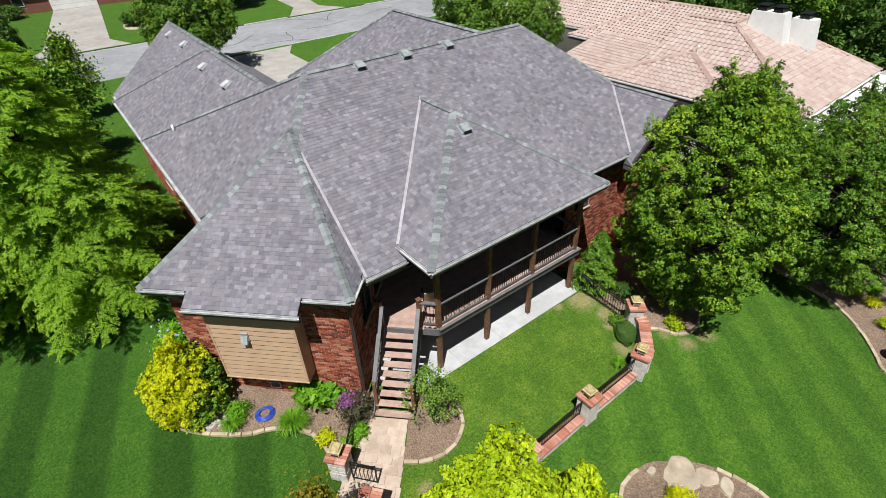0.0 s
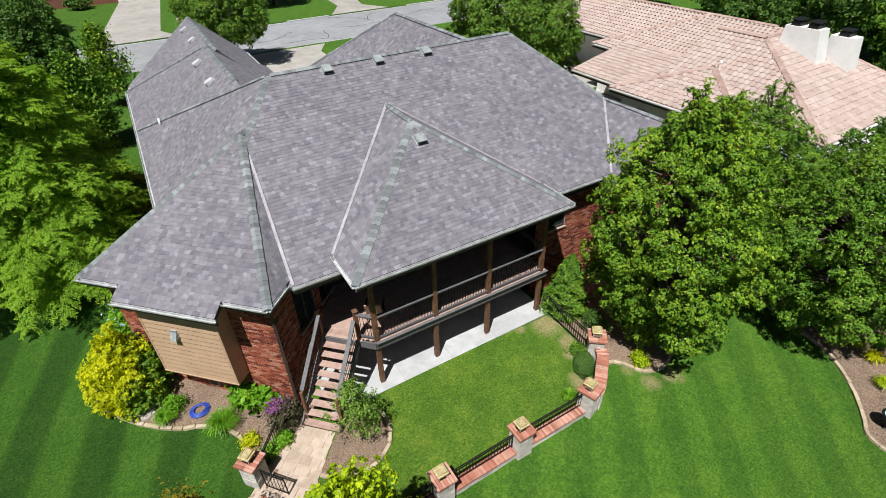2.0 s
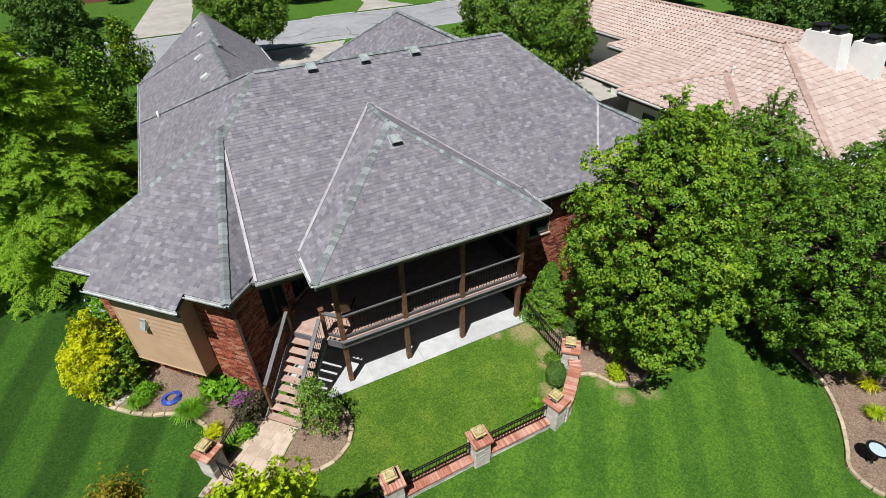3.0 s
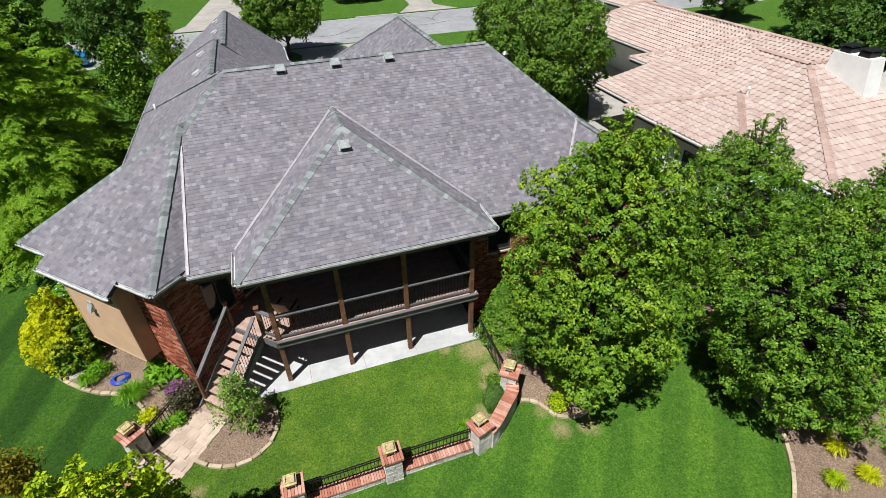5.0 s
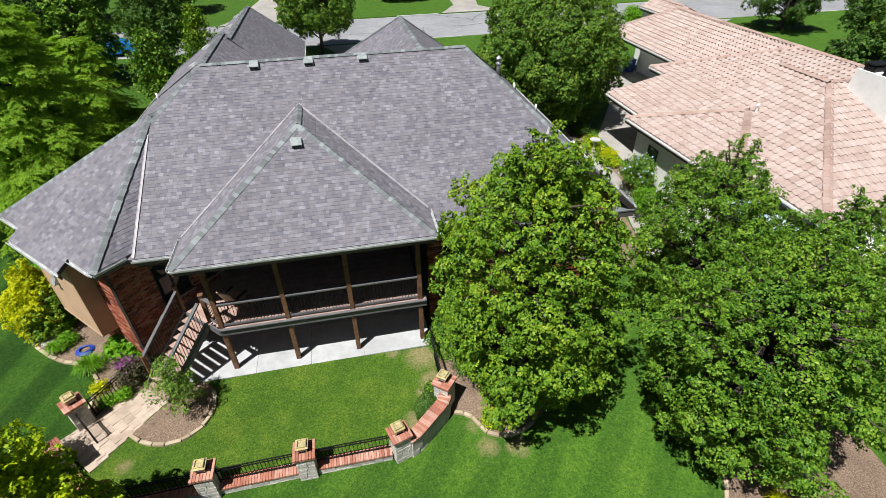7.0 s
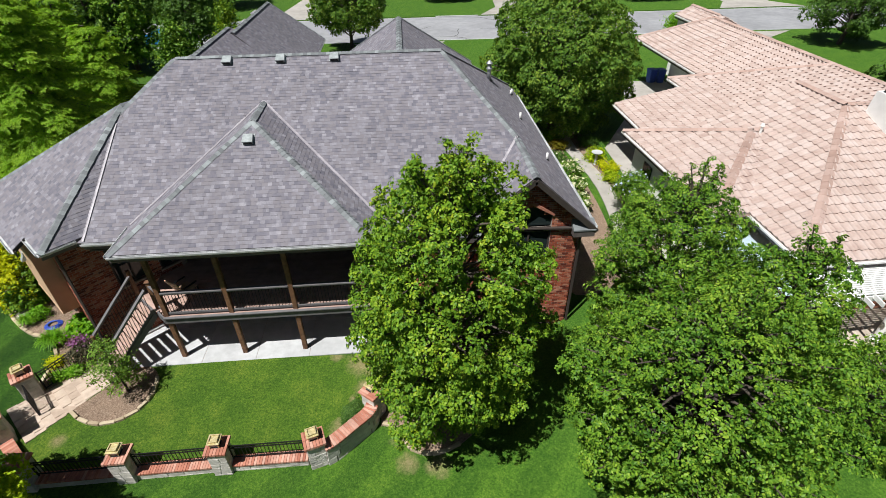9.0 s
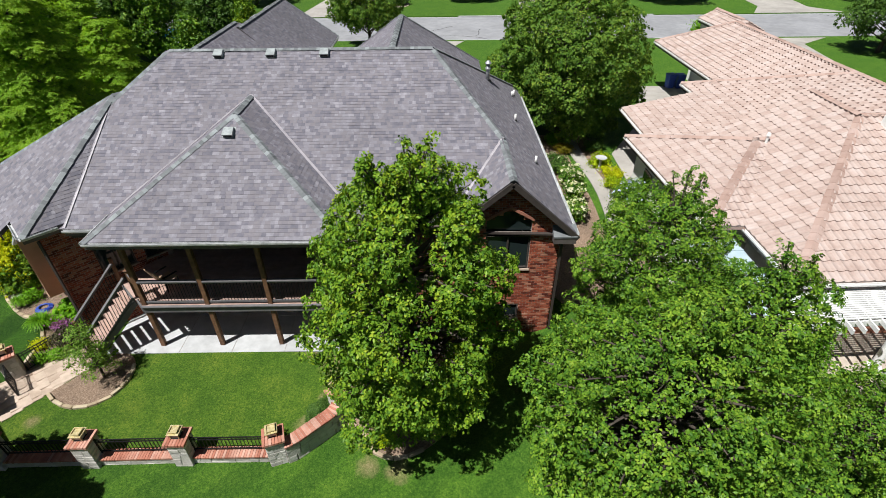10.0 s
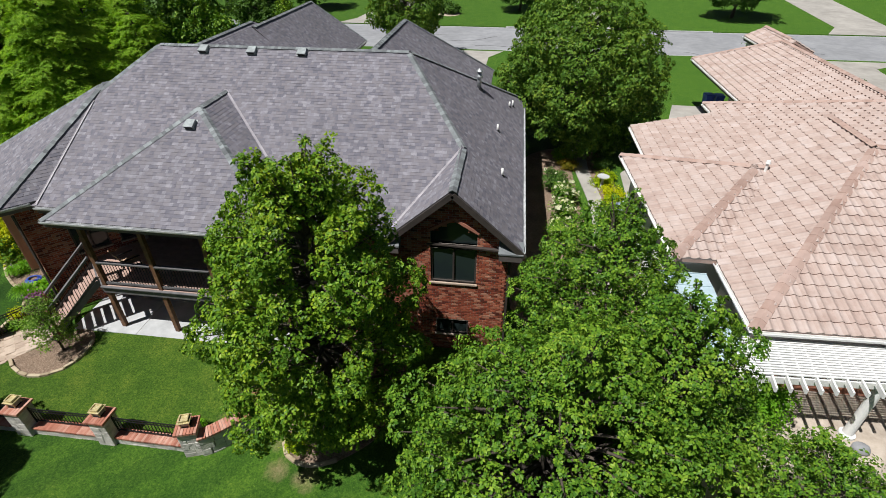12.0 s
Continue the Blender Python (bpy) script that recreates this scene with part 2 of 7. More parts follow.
M["bark"] = mat("bark", [(0.07, 0.055, 0.042), (0.13, 0.105, 0.082)], 9, 0.95, 0, 0.9, 30, stain=0.3, depth=0.03)
M["stone"] = mat("pale_sandstone", [(0.36, 0.29, 0.21), (0.48, 0.40, 0.30), (0.57, 0.50, 0.40)], 3, 0.9, 0, 0.6, 22, 0.3, False, 0.3, 1.2, 0.3, 0.03)
M["gravel"] = mat("river_stone", [(0.30, 0.27, 0.23), (0.45, 0.41, 0.36), (0.58, 0.54, 0.48)], 8, 0.85, 0, 0.3, 60, 0.8, True, 0.2, 2)
M["blue"] = mat("blue_vinyl", [(0.02, 0.045, 0.30), (0.04, 0.09, 0.42)], 8, 0.4, 0, 0.05, 60, stain=0.15)
M["maple"] = leaf_mat("maple_leaf", [(0.026, 0.076, 0.009), (0.080, 0.182, 0.016), (0.182, 0.305, 0.021), (0.40, 0.44, 0.03)], 0.40, 0.16)
M["pear"] = leaf_mat("pear_leaf", [(0.018, 0.064, 0.010), (0.060, 0.152, 0.015), (0.148, 0.272, 0.022), (0.32, 0.42, 0.05)], 0.42, 0.14)
M["conifer"] = leaf_mat("cypress_frond", [(0.10, 0.21, 0.020), (0.225, 0.395, 0.032), (0.41, 0.55, 0.05)], 0.55, 0.45)
M["yellow"] = leaf_mat("golden_leaf", [(0.17, 0.26, 0.008), (0.42, 0.47, 0.010), (0.64, 0.64, 0.014), (0.74, 0.70, 0.02)], 0.5, 0.4)
M["lime"] = leaf_mat("lime_leaf", [(0.11, 0.21, 0.006), (0.31, 0.43, 0.010), (0.56, 0.63, 0.014)], 0.42, 0.22)
M["dark"] = leaf_mat("dark_leaf", [(0.024, 0.062, 0.014), (0.052, 0.118, 0.022), (0.098, 0.190, 0.032), (0.16, 0.26, 0.05)], 0.42, 0.25)
M["fresh"] = leaf_mat("fresh_leaf", [(0.075, 0.20, 0.014), (0.16, 0.36, 0.024), (0.29, 0.50, 0.04)], 0.4, 0.4)
M["purple"] = leaf_mat("purple_bloom", [(0.16, 0.05, 0.16), (0.28, 0.11, 0.26), (0.38, 0.2, 0.34)], 0.6, 0.3)
M["wine"] = leaf_mat("dull_wine_leaf", [(0.03, 0.042, 0.018), (0.075, 0.075, 0.035), (0.13, 0.10, 0.06)], 0.5, 0.15)
M["rose"] = leaf_mat("rose_leaf", [(0.05, 0.115, 0.018), (0.11, 0.215, 0.03), (0.20, 0.33, 0.05), (0.36, 0.44, 0.12)], 0.45, 0.25)
M["bluefl"] = leaf_mat("pale_blue_bloom", [(0.35, 0.4, 0.65), (0.5, 0.55, 0.8)], 0.6, 0.3)
M["cream"] = leaf_mat("cream_bloom", [(0.55, 0.55, 0.34), (0.70, 0.70, 0.52)], 0.6, 0.3)
M["carblue"] = mat("blue_car_paint", [(0.01, 0.16, 0.42), (0.015, 0.20, 0.50)], 3, 0.25, 0, 0, stain=0.05)
M["tar"] = mat("tar_seal", [(0.03, 0.03, 0.032), (0.05, 0.05, 0.052)], 8, 0.8)
M["orange"] = leaf_mat("rusty_leaf", [(0.08, 0.11, 0.014), (0.22, 0.20, 0.018), (0.42, 0.27, 0.03)], 0.5, 0.4)
M["shingle_one"] = mat("single_shingle", [(0.121, 0.119, 0.144), (0.157, 0.151, 0.179), (0.190, 0.177, 0.194), (0.210, 0.203, 0.232), (0.288, 0.278, 0.306)], 5.0, 0.88, 0, 0.5, 160, 0.56, False, 0.14, 0.5, 0.3, 0.004)
M["tile_one"] = mat("single_roof_tile", [(0.34, 0.248, 0.215), (0.41, 0.316, 0.278), (0.455, 0.365, 0.328), (0.49, 0.41, 0.382)], 3.0, 0.8, 0, 0.3, 80, 0.42, False, 0.08, 0.9, 0.3, 0.006)
M["paver_pale"] = mat("pale_terrace_stone", [(0.36, 0.30, 0.24), (0.46, 0.39, 0.32), (0.54, 0.47, 0.40)], 3, 0.88, 0, 0.4, 50, stain=0.25, stain_scale=1.2)
M["cover"] = mat("pale_blue_metal", [(0.38, 0.49, 0.55), (0.45, 0.56, 0.61)], 2, 0.5, 0, 0.1, 40, stain=0.12, stain_scale=1.5)
M["oak"] = leaf_mat("oak_leaf", [(0.028, 0.080, 0.011), (0.070, 0.158, 0.019), (0.138, 0.240, 0.028), (0.27, 0.33, 0.04)], 0.5, 0.22)
# near-black wall colour that carries the deep shade inside the porch
M["porch_shade_wall"] = mat("porch_shade_tone", [(0.026, 0.028, 0.034), (0.040, 0.043, 0.052)], 4, 0.6, 0, 0.1, 50)

# ---- building helpers ----
S45 = math.sqrt(0.5)
rng = random.Random(7)


def uv(u, v, z=0.0):
    """A point in the frame of the wing that is turned by 45 degrees."""
    return Vector(((u + v) * S45, (v - u) * S45, z))


def link(name, bm, material, parent=None, label="", smooth=False):
    me = bpy.data.meshes.new(name)
    bm.to_mesh(me)
    bm.free()
    me.materials.append(material)
    if smooth:
        for p in me.polygons:
            p.use_smooth = True
    ob = new(name, me)
    if parent is not None:
        ob.parent = parent
    if label:
        ob["label"] = label
    return ob


def part(name, bm, material, parent, label="", smooth=False):
    return link(name, bm, material, parent, label, smooth)


def thing(name, place, label, category, group="", kind="", turn=0.0):
    """An empty at a thing's base that its parts hang under, in coordinates of their own."""
    ob = new(name)
    ob.matrix_basis = pose(place[0], place[1], place[2], 0, 0, turn)
    return tagged(ob, label, category, group, kind)


def quickmesh(name, verts, faces, material, parent=None, smooth=False):
    me = bpy.data.meshes.new(name)
    me.from_pydata(verts, [], faces)
    me.update()
    me.materials.append(material)
    if smooth:
        me.polygons.foreach_set("use_smooth", [True] * len(me.polygons))
    ob = new(name, me)
    if parent is not None:
        ob.parent = parent
    return ob


def add_box(bm, lo, hi, m=None, bevel=0.0):
    r = bmesh.ops.create_cube(bm, size=1.0)
    vs = r["verts"]
    lo, hi = Vector(lo), Vector(hi)
    for v in vs:
        v.co = Vector(((lo[i] + hi[i]) / 2 + v.co[i] * (hi[i] - lo[i]) for i in range(3)))
    if bevel:
        es = list({e for v in vs for e in v.link_edges})
        out = bmesh.ops.bevel(bm, geom=es, offset=bevel, segments=1, affect="EDGES", profile=0.5)
        vs = list({v for f in out["faces"] for v in f.verts} | {v for v in vs if v.is_valid})
    if m is not None:
        for v in vs:
            v.co = m @ v.co
    return vs


def box(lo, hi, m=None, bevel=0.0):
    bm = bmesh.new()
    add_box(bm, lo, hi, m, bevel)
    return bm


def add_beam(bm, a, b, w, h, up=(0, 0, 1)):
    """A square bar from a to b, w wide and h deep."""
    a, b = Vector(a), Vector(b)
    d = (b - a).normalized()
    s = d.cross(Vector(up))
    if s.length < 1e-4:
        s = Vector((1, 0, 0))
    s.normalize()
    t = s.cross(d)
    vs = [bm.verts.new(p + s * (i * w / 2) + t * (j * h / 2)) for p in (a, b) for i, j in ((-1, -1), (1, -1), (1, 1), (-1, 1))]
    for q in ((0, 1, 2, 3), (7, 6, 5, 4), (0, 4, 5, 1), (1, 5, 6, 2), (2, 6, 7, 3), (3, 7, 4, 0)):
        bm.faces.new([vs[i] for i in q])
    return vs


def beam(a, b, w, h, up=(0, 0, 1)):
    bm = bmesh.new()
    add_beam(bm, a, b, w, h, up)
    bmesh.ops.recalc_face_normals(bm, faces=bm.faces)
    return bm


def add_tube(bm, pts, radii, sides=8, cap=True):
    """A round tube along points, tapering by the radii."""
    rings = []
    pts = [Vector(p) for p in pts]
    ref = Vector((0.31, 0.95, 0.07))
    for i, p in enumerate(pts):
        d = (pts[min(i + 1, len(pts) - 1)] - pts[max(i - 1, 0)]).normalized()
        x = d.cross(ref)
        if x.length < 0.05:
            x = d.cross(Vector((1, 0, 0)))
        x.normalize()
        y = d.cross(x)
        rings.append([bm.verts.new(p + (x * math.cos(k * math.tau / sides) + y * math.sin(k * math.tau / sides)) * radii[i]) for k in range(sides)])
    for a, b in zip(rings, rings[1:]):
        for k in range(sides):
            bm.faces.new((a[k], a[(k + 1) % sides], b[(k + 1) % sides], b[k]))
    if cap:
        bm.faces.new(rings[0][::-1])
        bm.faces.new(rings[-1])


def tube(pts, radii, sides=8):
    bm = bmesh.new()
    add_tube(bm, pts, radii, sides)
    bmesh.ops.recalc_face_normals(bm, faces=bm.faces)
    return bm


def prism(poly, z0, z1):
    """A solid over a plan outline; z0 and z1 may be functions of x, y."""
    bm = bmesh.new()
    f0 = z0 if callable(z0) else (lambda x, y: z0)
    f1 = z1 if callable(z1) else (lambda x, y: z1)
    lo = [bm.verts.new((p[0], p[1], f0(p[0], p[1]))) for p in poly]
    hi = [bm.verts.new((p[0], p[1], f1(p[0], p[1]))) for p in poly]
    n = len(poly)
    bm.faces.new(lo[::-1])
    bm.faces.new(hi)
    for i in range(n):
        bm.faces.new((lo[i], lo[(i + 1) % n], hi[(i + 1) % n], hi[i]))
    bmesh.ops.recalc_face_normals(bm, faces=bm.faces)
    return bm


def slab(pts, thick):
    """A roof face with thickness below it."""
    bm = bmesh.new()
    top = [bm.verts.new(p) for p in pts]
    low = [bm.verts.new(Vector(p) - Vector((0, 0, thick))) for p in pts]
    n = len(pts)
    bm.faces.new(top)
    bm.faces.new(low[::-1])
    for i in range(n):
        bm.faces.new((top[i], low[i], low[(i + 1) % n], top[(i + 1) % n]))
    bmesh.ops.recalc_face_normals(bm, faces=bm.faces)
    return bm


def crossings(poly, t):
    xs = []
    for (a, b), (c, d) in zip(poly, poly[1:] + poly[:1]):
        if (b <= t) != (d <= t):
            xs.append(a + (c - a) * (t - b) / (d - b))
    return (min(xs), max(xs)) if len(xs) >= 2 else None


def courses(pts, course, width, bond=0.5, jitter=0.0, keep=None):
    """Rows of pieces on a flat roof face: yields the four corners (low left, low right, high right, high left) and the frame of each piece.
    pts: the face, its first edge the eave."""
    pts = [Vector(p) for p in pts]
    n = (pts[1] - pts[0]).cross(pts[2] - pts[0]).normalized()
    if n.z < 0:
        n = -n
    e = Vector((n.y, -n.x, 0)).normalized()
    s = n.cross(e)
    if s.z < 0:
        s, e = -s, -e
    o = min(pts, key=lambda p: p.z)
    flat = [((p - o).dot(e), (p - o).dot(s)) for p in pts]
    top = max(t for _, t in flat)
    low = min(t for _, t in flat)
    row, t = 0, low
    while t < top - 0.03:
        t1 = min(t + course, top - 0.002)
        a, b = crossings(flat, t + 0.003), crossings(flat, t1 - 0.001)
        if a:
            b = b or ((a[0] + a[1]) / 2,) * 2
            x = min(a[0], b[0]) - width * (1 - ((row * bond) % 1.0))
            while x < max(a[1], b[1]):
                w = width * (1 + jitter * (rng.random() - 0.5))
                q = [max(a[0], min(a[1], x)), max(a[0], min(a[1], x + w)), max(b[0], min(b[1], x + w)), max(b[0], min(b[1], x))]
                if (q[1] - q[0]) + (q[2] - q[3]) > 0.05:
                    c = [o + e * q[0] + s * t, o + e * q[1] + s * t, o + e * q[2] + s * t1, o + e * q[3] + s * t1]
                    if keep is None or keep(c[0] + (c[2] - c[0]) * 0.5):
                        yield c, n, e, s
                x += w
        row, t = row + 1, t + course


def piece_matrix(c, n, e, s, length, height):
    """The pose and stretch that lay a unit piece on a roof face at the corner c."""
    m = Matrix((e * length, s * height, n)).transposed().to_4x4()
    m.translation = c
    return m


def unit_shingle():
    me = bpy.data.meshes.new("shingle")
    me.from_pydata([(0, 0, 0.001), (1, 0, 0.001), (0.01, 0, 0.011), (0.99, 0, 0.011), (1, 1, 0.003), (0, 1, 0.003)], [], [(0, 1, 3, 2), (2, 3, 4, 5), (0, 2, 5), (1, 4, 3)])
    me.materials.append(M["shingle_one"])
    return me


def shingle_rows(pts, verts, faces, keep=None, single=None):
    for c, n, e, s in courses(pts, 0.128, 0.165, 0.37, 0.9, keep):
        w = (c[1] - c[0]).length
        if single is not None and single[1] < 300 and w > 0.06 and abs((c[2] - c[3]).length - w) < 0.004:
            ob = new("shingle", single[0])
            ob.parent = single[2]
            ob.matrix_basis = piece_matrix(c[0], n, e, s, w, 0.128)
            single[1] += 1
            continue
        lift = 0.006 + 0.008 * rng.random()
        k = len(verts)
        g = e * 0.0025
        verts += [c[0] + n * 0.001, c[1] + n * 0.001, c[0] + n * lift + g, c[1] + n * lift - g, c[2] + n * 0.003, c[3] + n * 0.003]
        faces += [(k, k + 1, k + 3, k + 2), (k + 2, k + 3, k + 4, k + 5), (k, k + 2, k + 5), (k + 1, k + 4, k + 3)]


def cap_row(a, b, width, verts, faces, step=0.19, rise=0.03):
    """Folded caps along a hip or ridge from the low end a to the high end b, each over the one before."""
    a, b = Vector(a), Vector(b)
    d = (b - a).normalized()
    side = Vector((d.y, -d.x, 0)).normalized()
    nrm = side.cross(d)
    if nrm.z < 0:
        nrm = -nrm
    n = max(1, int((b - a).length / step))
    for i in range(n):
        p, q = a + d * (step * i - 0.02), a + d * (step * (i + 1) + 0.03)
        k = len(verts)
        w = width * (0.95 + 0.1 * rng.random())
        drop = side * w - nrm * (w * 0.42)
        drop2 = -side * w - nrm * (w * 0.42)
        up, lo = nrm * (rise + 0.012), nrm * rise
        verts += [p + drop + up, p + up + nrm * 0.012, p + drop2 + up, q + drop + lo, q + lo + nrm * 0.012, q + drop2 + lo,
                  p + drop + up - nrm * 0.02, p + up - nrm * 0.01, p + drop2 + up - nrm * 0.02]
        faces += [(k, k + 1, k + 4, k + 3), (k + 1, k + 2, k + 5, k + 4), (k, k + 6, k + 7, k + 1), (k + 1, k + 7, k + 8, k + 2)]


# ---- ground ----
def smooth01(t):
    t = max(0.0, min(1.0, t))
    return t * t * (3 - 2 * t)


def lie(x, y):
    """The height of the ground."""
    z = -0.36 + 0.32 * smooth01((y - 4.6) / 4.0) + 1.2 * smooth01((y - 9.2) / 11.0)
    if 49.57 < y < 61.53:
        z = 1.02
    elif y > 61.5:
        z = 1.16 + 0.012 * (min(y, 110) - 61.5)
    if 5.8 < x < 21.2 and 9.3 < y < 23.5:
        return -0.2                     # the excavation under the house
    return z + 0.02 * math.sin(x * 0.5) * math.cos(y * 0.37) * (1 if y < 45 else 0)


def make_ground():
    fine = lambda a, b, s: [a + s * i for i in range(int(round((b - a) / s)))]
    xs = [-900, -400, -200, -110, -70, -50, -40] + fine(-34, 64, 0.5) + [64, 70, 80, 100, 140, 220, 420, 900]
    ys = [-700, -300, -120, -60, -35, -25] + fine(-18, 49, 0.5) + [49.0, 49.5, 49.56, 49.6, 51, 55, 58, 61.2, 61.5, 61.54, 62, 63, 64.5, 67, 70, 75, 80, 90, 100, 110, 130, 180, 300, 900]
    verts = [(x, y, lie(x, y)) for y in ys for x in xs]
    n = len(xs)
    faces = [(j * n + i, j * n + i + 1, (j + 1) * n + i + 1, (j + 1) * n + i) for j in range(len(ys) - 1) for i in range(n - 1)]
    ob = quickmesh("ground", verts, faces, M["turf"], smooth=False)
    tagged(ob, "mown green lawn with faint mowing stripes", "lawn", kind="structure")


def draped(name, poly, material, lift=0.02, cell=0.5, parent=None):
    """A sheet that follows the ground inside a plan outline, with a rim that goes into the ground."""
    bm = bmesh.new()
    vs = [bm.verts.new((p[0], p[1], 0)) for p in poly]
    f = bm.faces.new(vs)
    x0, x1 = min(p[0] for p in poly), max(p[0] for p in poly)
    y0, y1 = min(p[1] for p in poly), max(p[1] for p in poly)
    for axis, a, b in ((0, x0, x1), (1, y0, y1)):
        k = math.floor(a / cell) + 1
        while k * cell < b:
            co, no = [0, 0, 0], [0, 0, 0]
            co[axis], no[axis] = k * cell, 1
            bmesh.ops.bisect_plane(bm, geom=bm.verts[:] + bm.edges[:] + bm.faces[:], plane_co=co, plane_no=no)
            k += 1
    for v in bm.verts:
        v.co.z = lie(v.co.x, v.co.y) + lift
    rim = [e for e in bm.edges if e.is_boundary]
    r = bmesh.ops.extrude_edge_only(bm, edges=rim)
    for g in r["geom"]:
        if isinstance(g, bmesh.types.BMVert):
            g.co.z -= lift + 0.05
    bmesh.ops.recalc_face_normals(bm, faces=bm.faces)
    return link(name, bm, material, parent)


def rounded(pts, steps=4, closed=True):
    """A smooth outline through corner points."""
    out, n = [], len(pts)
    P = [Vector((p[0], p[1], 0)) for p in pts]
    for i in range(n if closed else n - 1):
        a, b, c, d = P[(i - 1) % n], P[i], P[(i + 1) % n], P[(i + 2) % n]
        if not closed:
            a, d = P[max(i - 1, 0)], P[min(i + 2, n - 1)]
        for k in range(steps):
            t = k / steps
            q = 0.5 * ((2 * b) + (c - a) * t + (2 * a - 5 * b + 4 * c - d) * t * t + (3 * b - a - 3 * c + d) * t ** 3)
            out.append((q.x, q.y))
    if not closed:
        out.append((pts[-1][0], pts[-1][1]))
    return out


make_ground()
road = draped("road", [(-160, 49.6), (170, 49.6), (170, 61.5), (-160, 61.5)], M["asphalt"], 0.012, 40)
tagged(road, "pale worn residential road with sealed cracks", "road", kind="structure")
DRIVES = [
    ("own", [(10.3, 27.5), (12.0, 28.6), (18.6, 33.0), (18.8, 46.5), (20.4, 49.58), (10.8, 49.58), (12.2, 46.5), (10.3, 36.0)]),
    ("far", [(-0.6, 61.55), (8.4, 61.55), (7.0, 65.0), (9.3, 86.2), (4.1, 86.2), (1.0, 64.5)]),
    ("neighbour", [(46.0, 49.58), (57.0, 49.58), (52.5, 46.5), (50.2, 32.0), (44.5, 32.0), (46.5, 46.5)]),
    ("far right", [(55.5, 61.55), (66.5, 61.55), (64.0, 65.0), (68.0, 92.0), (61.0, 92.0), (58.0, 65.5)]),
    ("far middle", [(25.5, 61.55), (33.0, 61.55), (31.0, 65.0), (36.0, 92.0), (30.0, 92.0), (28.0, 66.0)]),
]
for _, poly in DRIVES:
    tagged(draped("driveway", poly, M["drive"], 0.02, 1.0), "pale concrete driveway running to the road", "driveway", kind="structure")
for y in (49.57, 61.53):
    bm = bmesh.new()
    for i in range(110):
        x = -110 + i * 2.6
        add_box(bm, (x, y - 0.09, 0.9), (x + 2.58, y + 0.09, 1.17 if not any(min(p[0] for p in q) < x + 1.3 < max(p[0] for p in q) for _, q in DRIVES) else 1.05), None, 0.02)
    tagged(link("kerb", bm, M["concrete"]), "low concrete kerb along the road", "kerb", kind="structure")

# ---- the house: roof ----
house = thing("house", (0, 0, 0), "red brick house with a grey-brown shingle hip roof", "house")
roof = new("roof")
roof.parent = house
PK = (5.84, 14.44, 7.42)
LEFT = lambda x: 4.85 + 0.7935 * (x - 2.8)
BACK = lambda y: 4.59 + 0.63 * (y - 9.985)
RIGHT = lambda x: 8.5 - 0.905 * (x - 17.28)
B0, B1, BV, BZ = -9.33, -3.27, 9.88, 4.72      # the turned wing: its eave ends, eave line and eave height
RIDGE_L, RIDGE_R = (7.4, 16.19, 8.5), (17.28, 16.19, 8.5)
P0, P1, PY, PZE = 6.91, 14.66, 8.79, 4.87      # the porch roof: its eave ends, front eave and eave height
PEAK, JOIN = (10.79, 12.56, 7.36), (10.79, 14.382, 7.36)
GAB = (19.69, 12.73, 6.32)
bump_z = BZ - 0.25
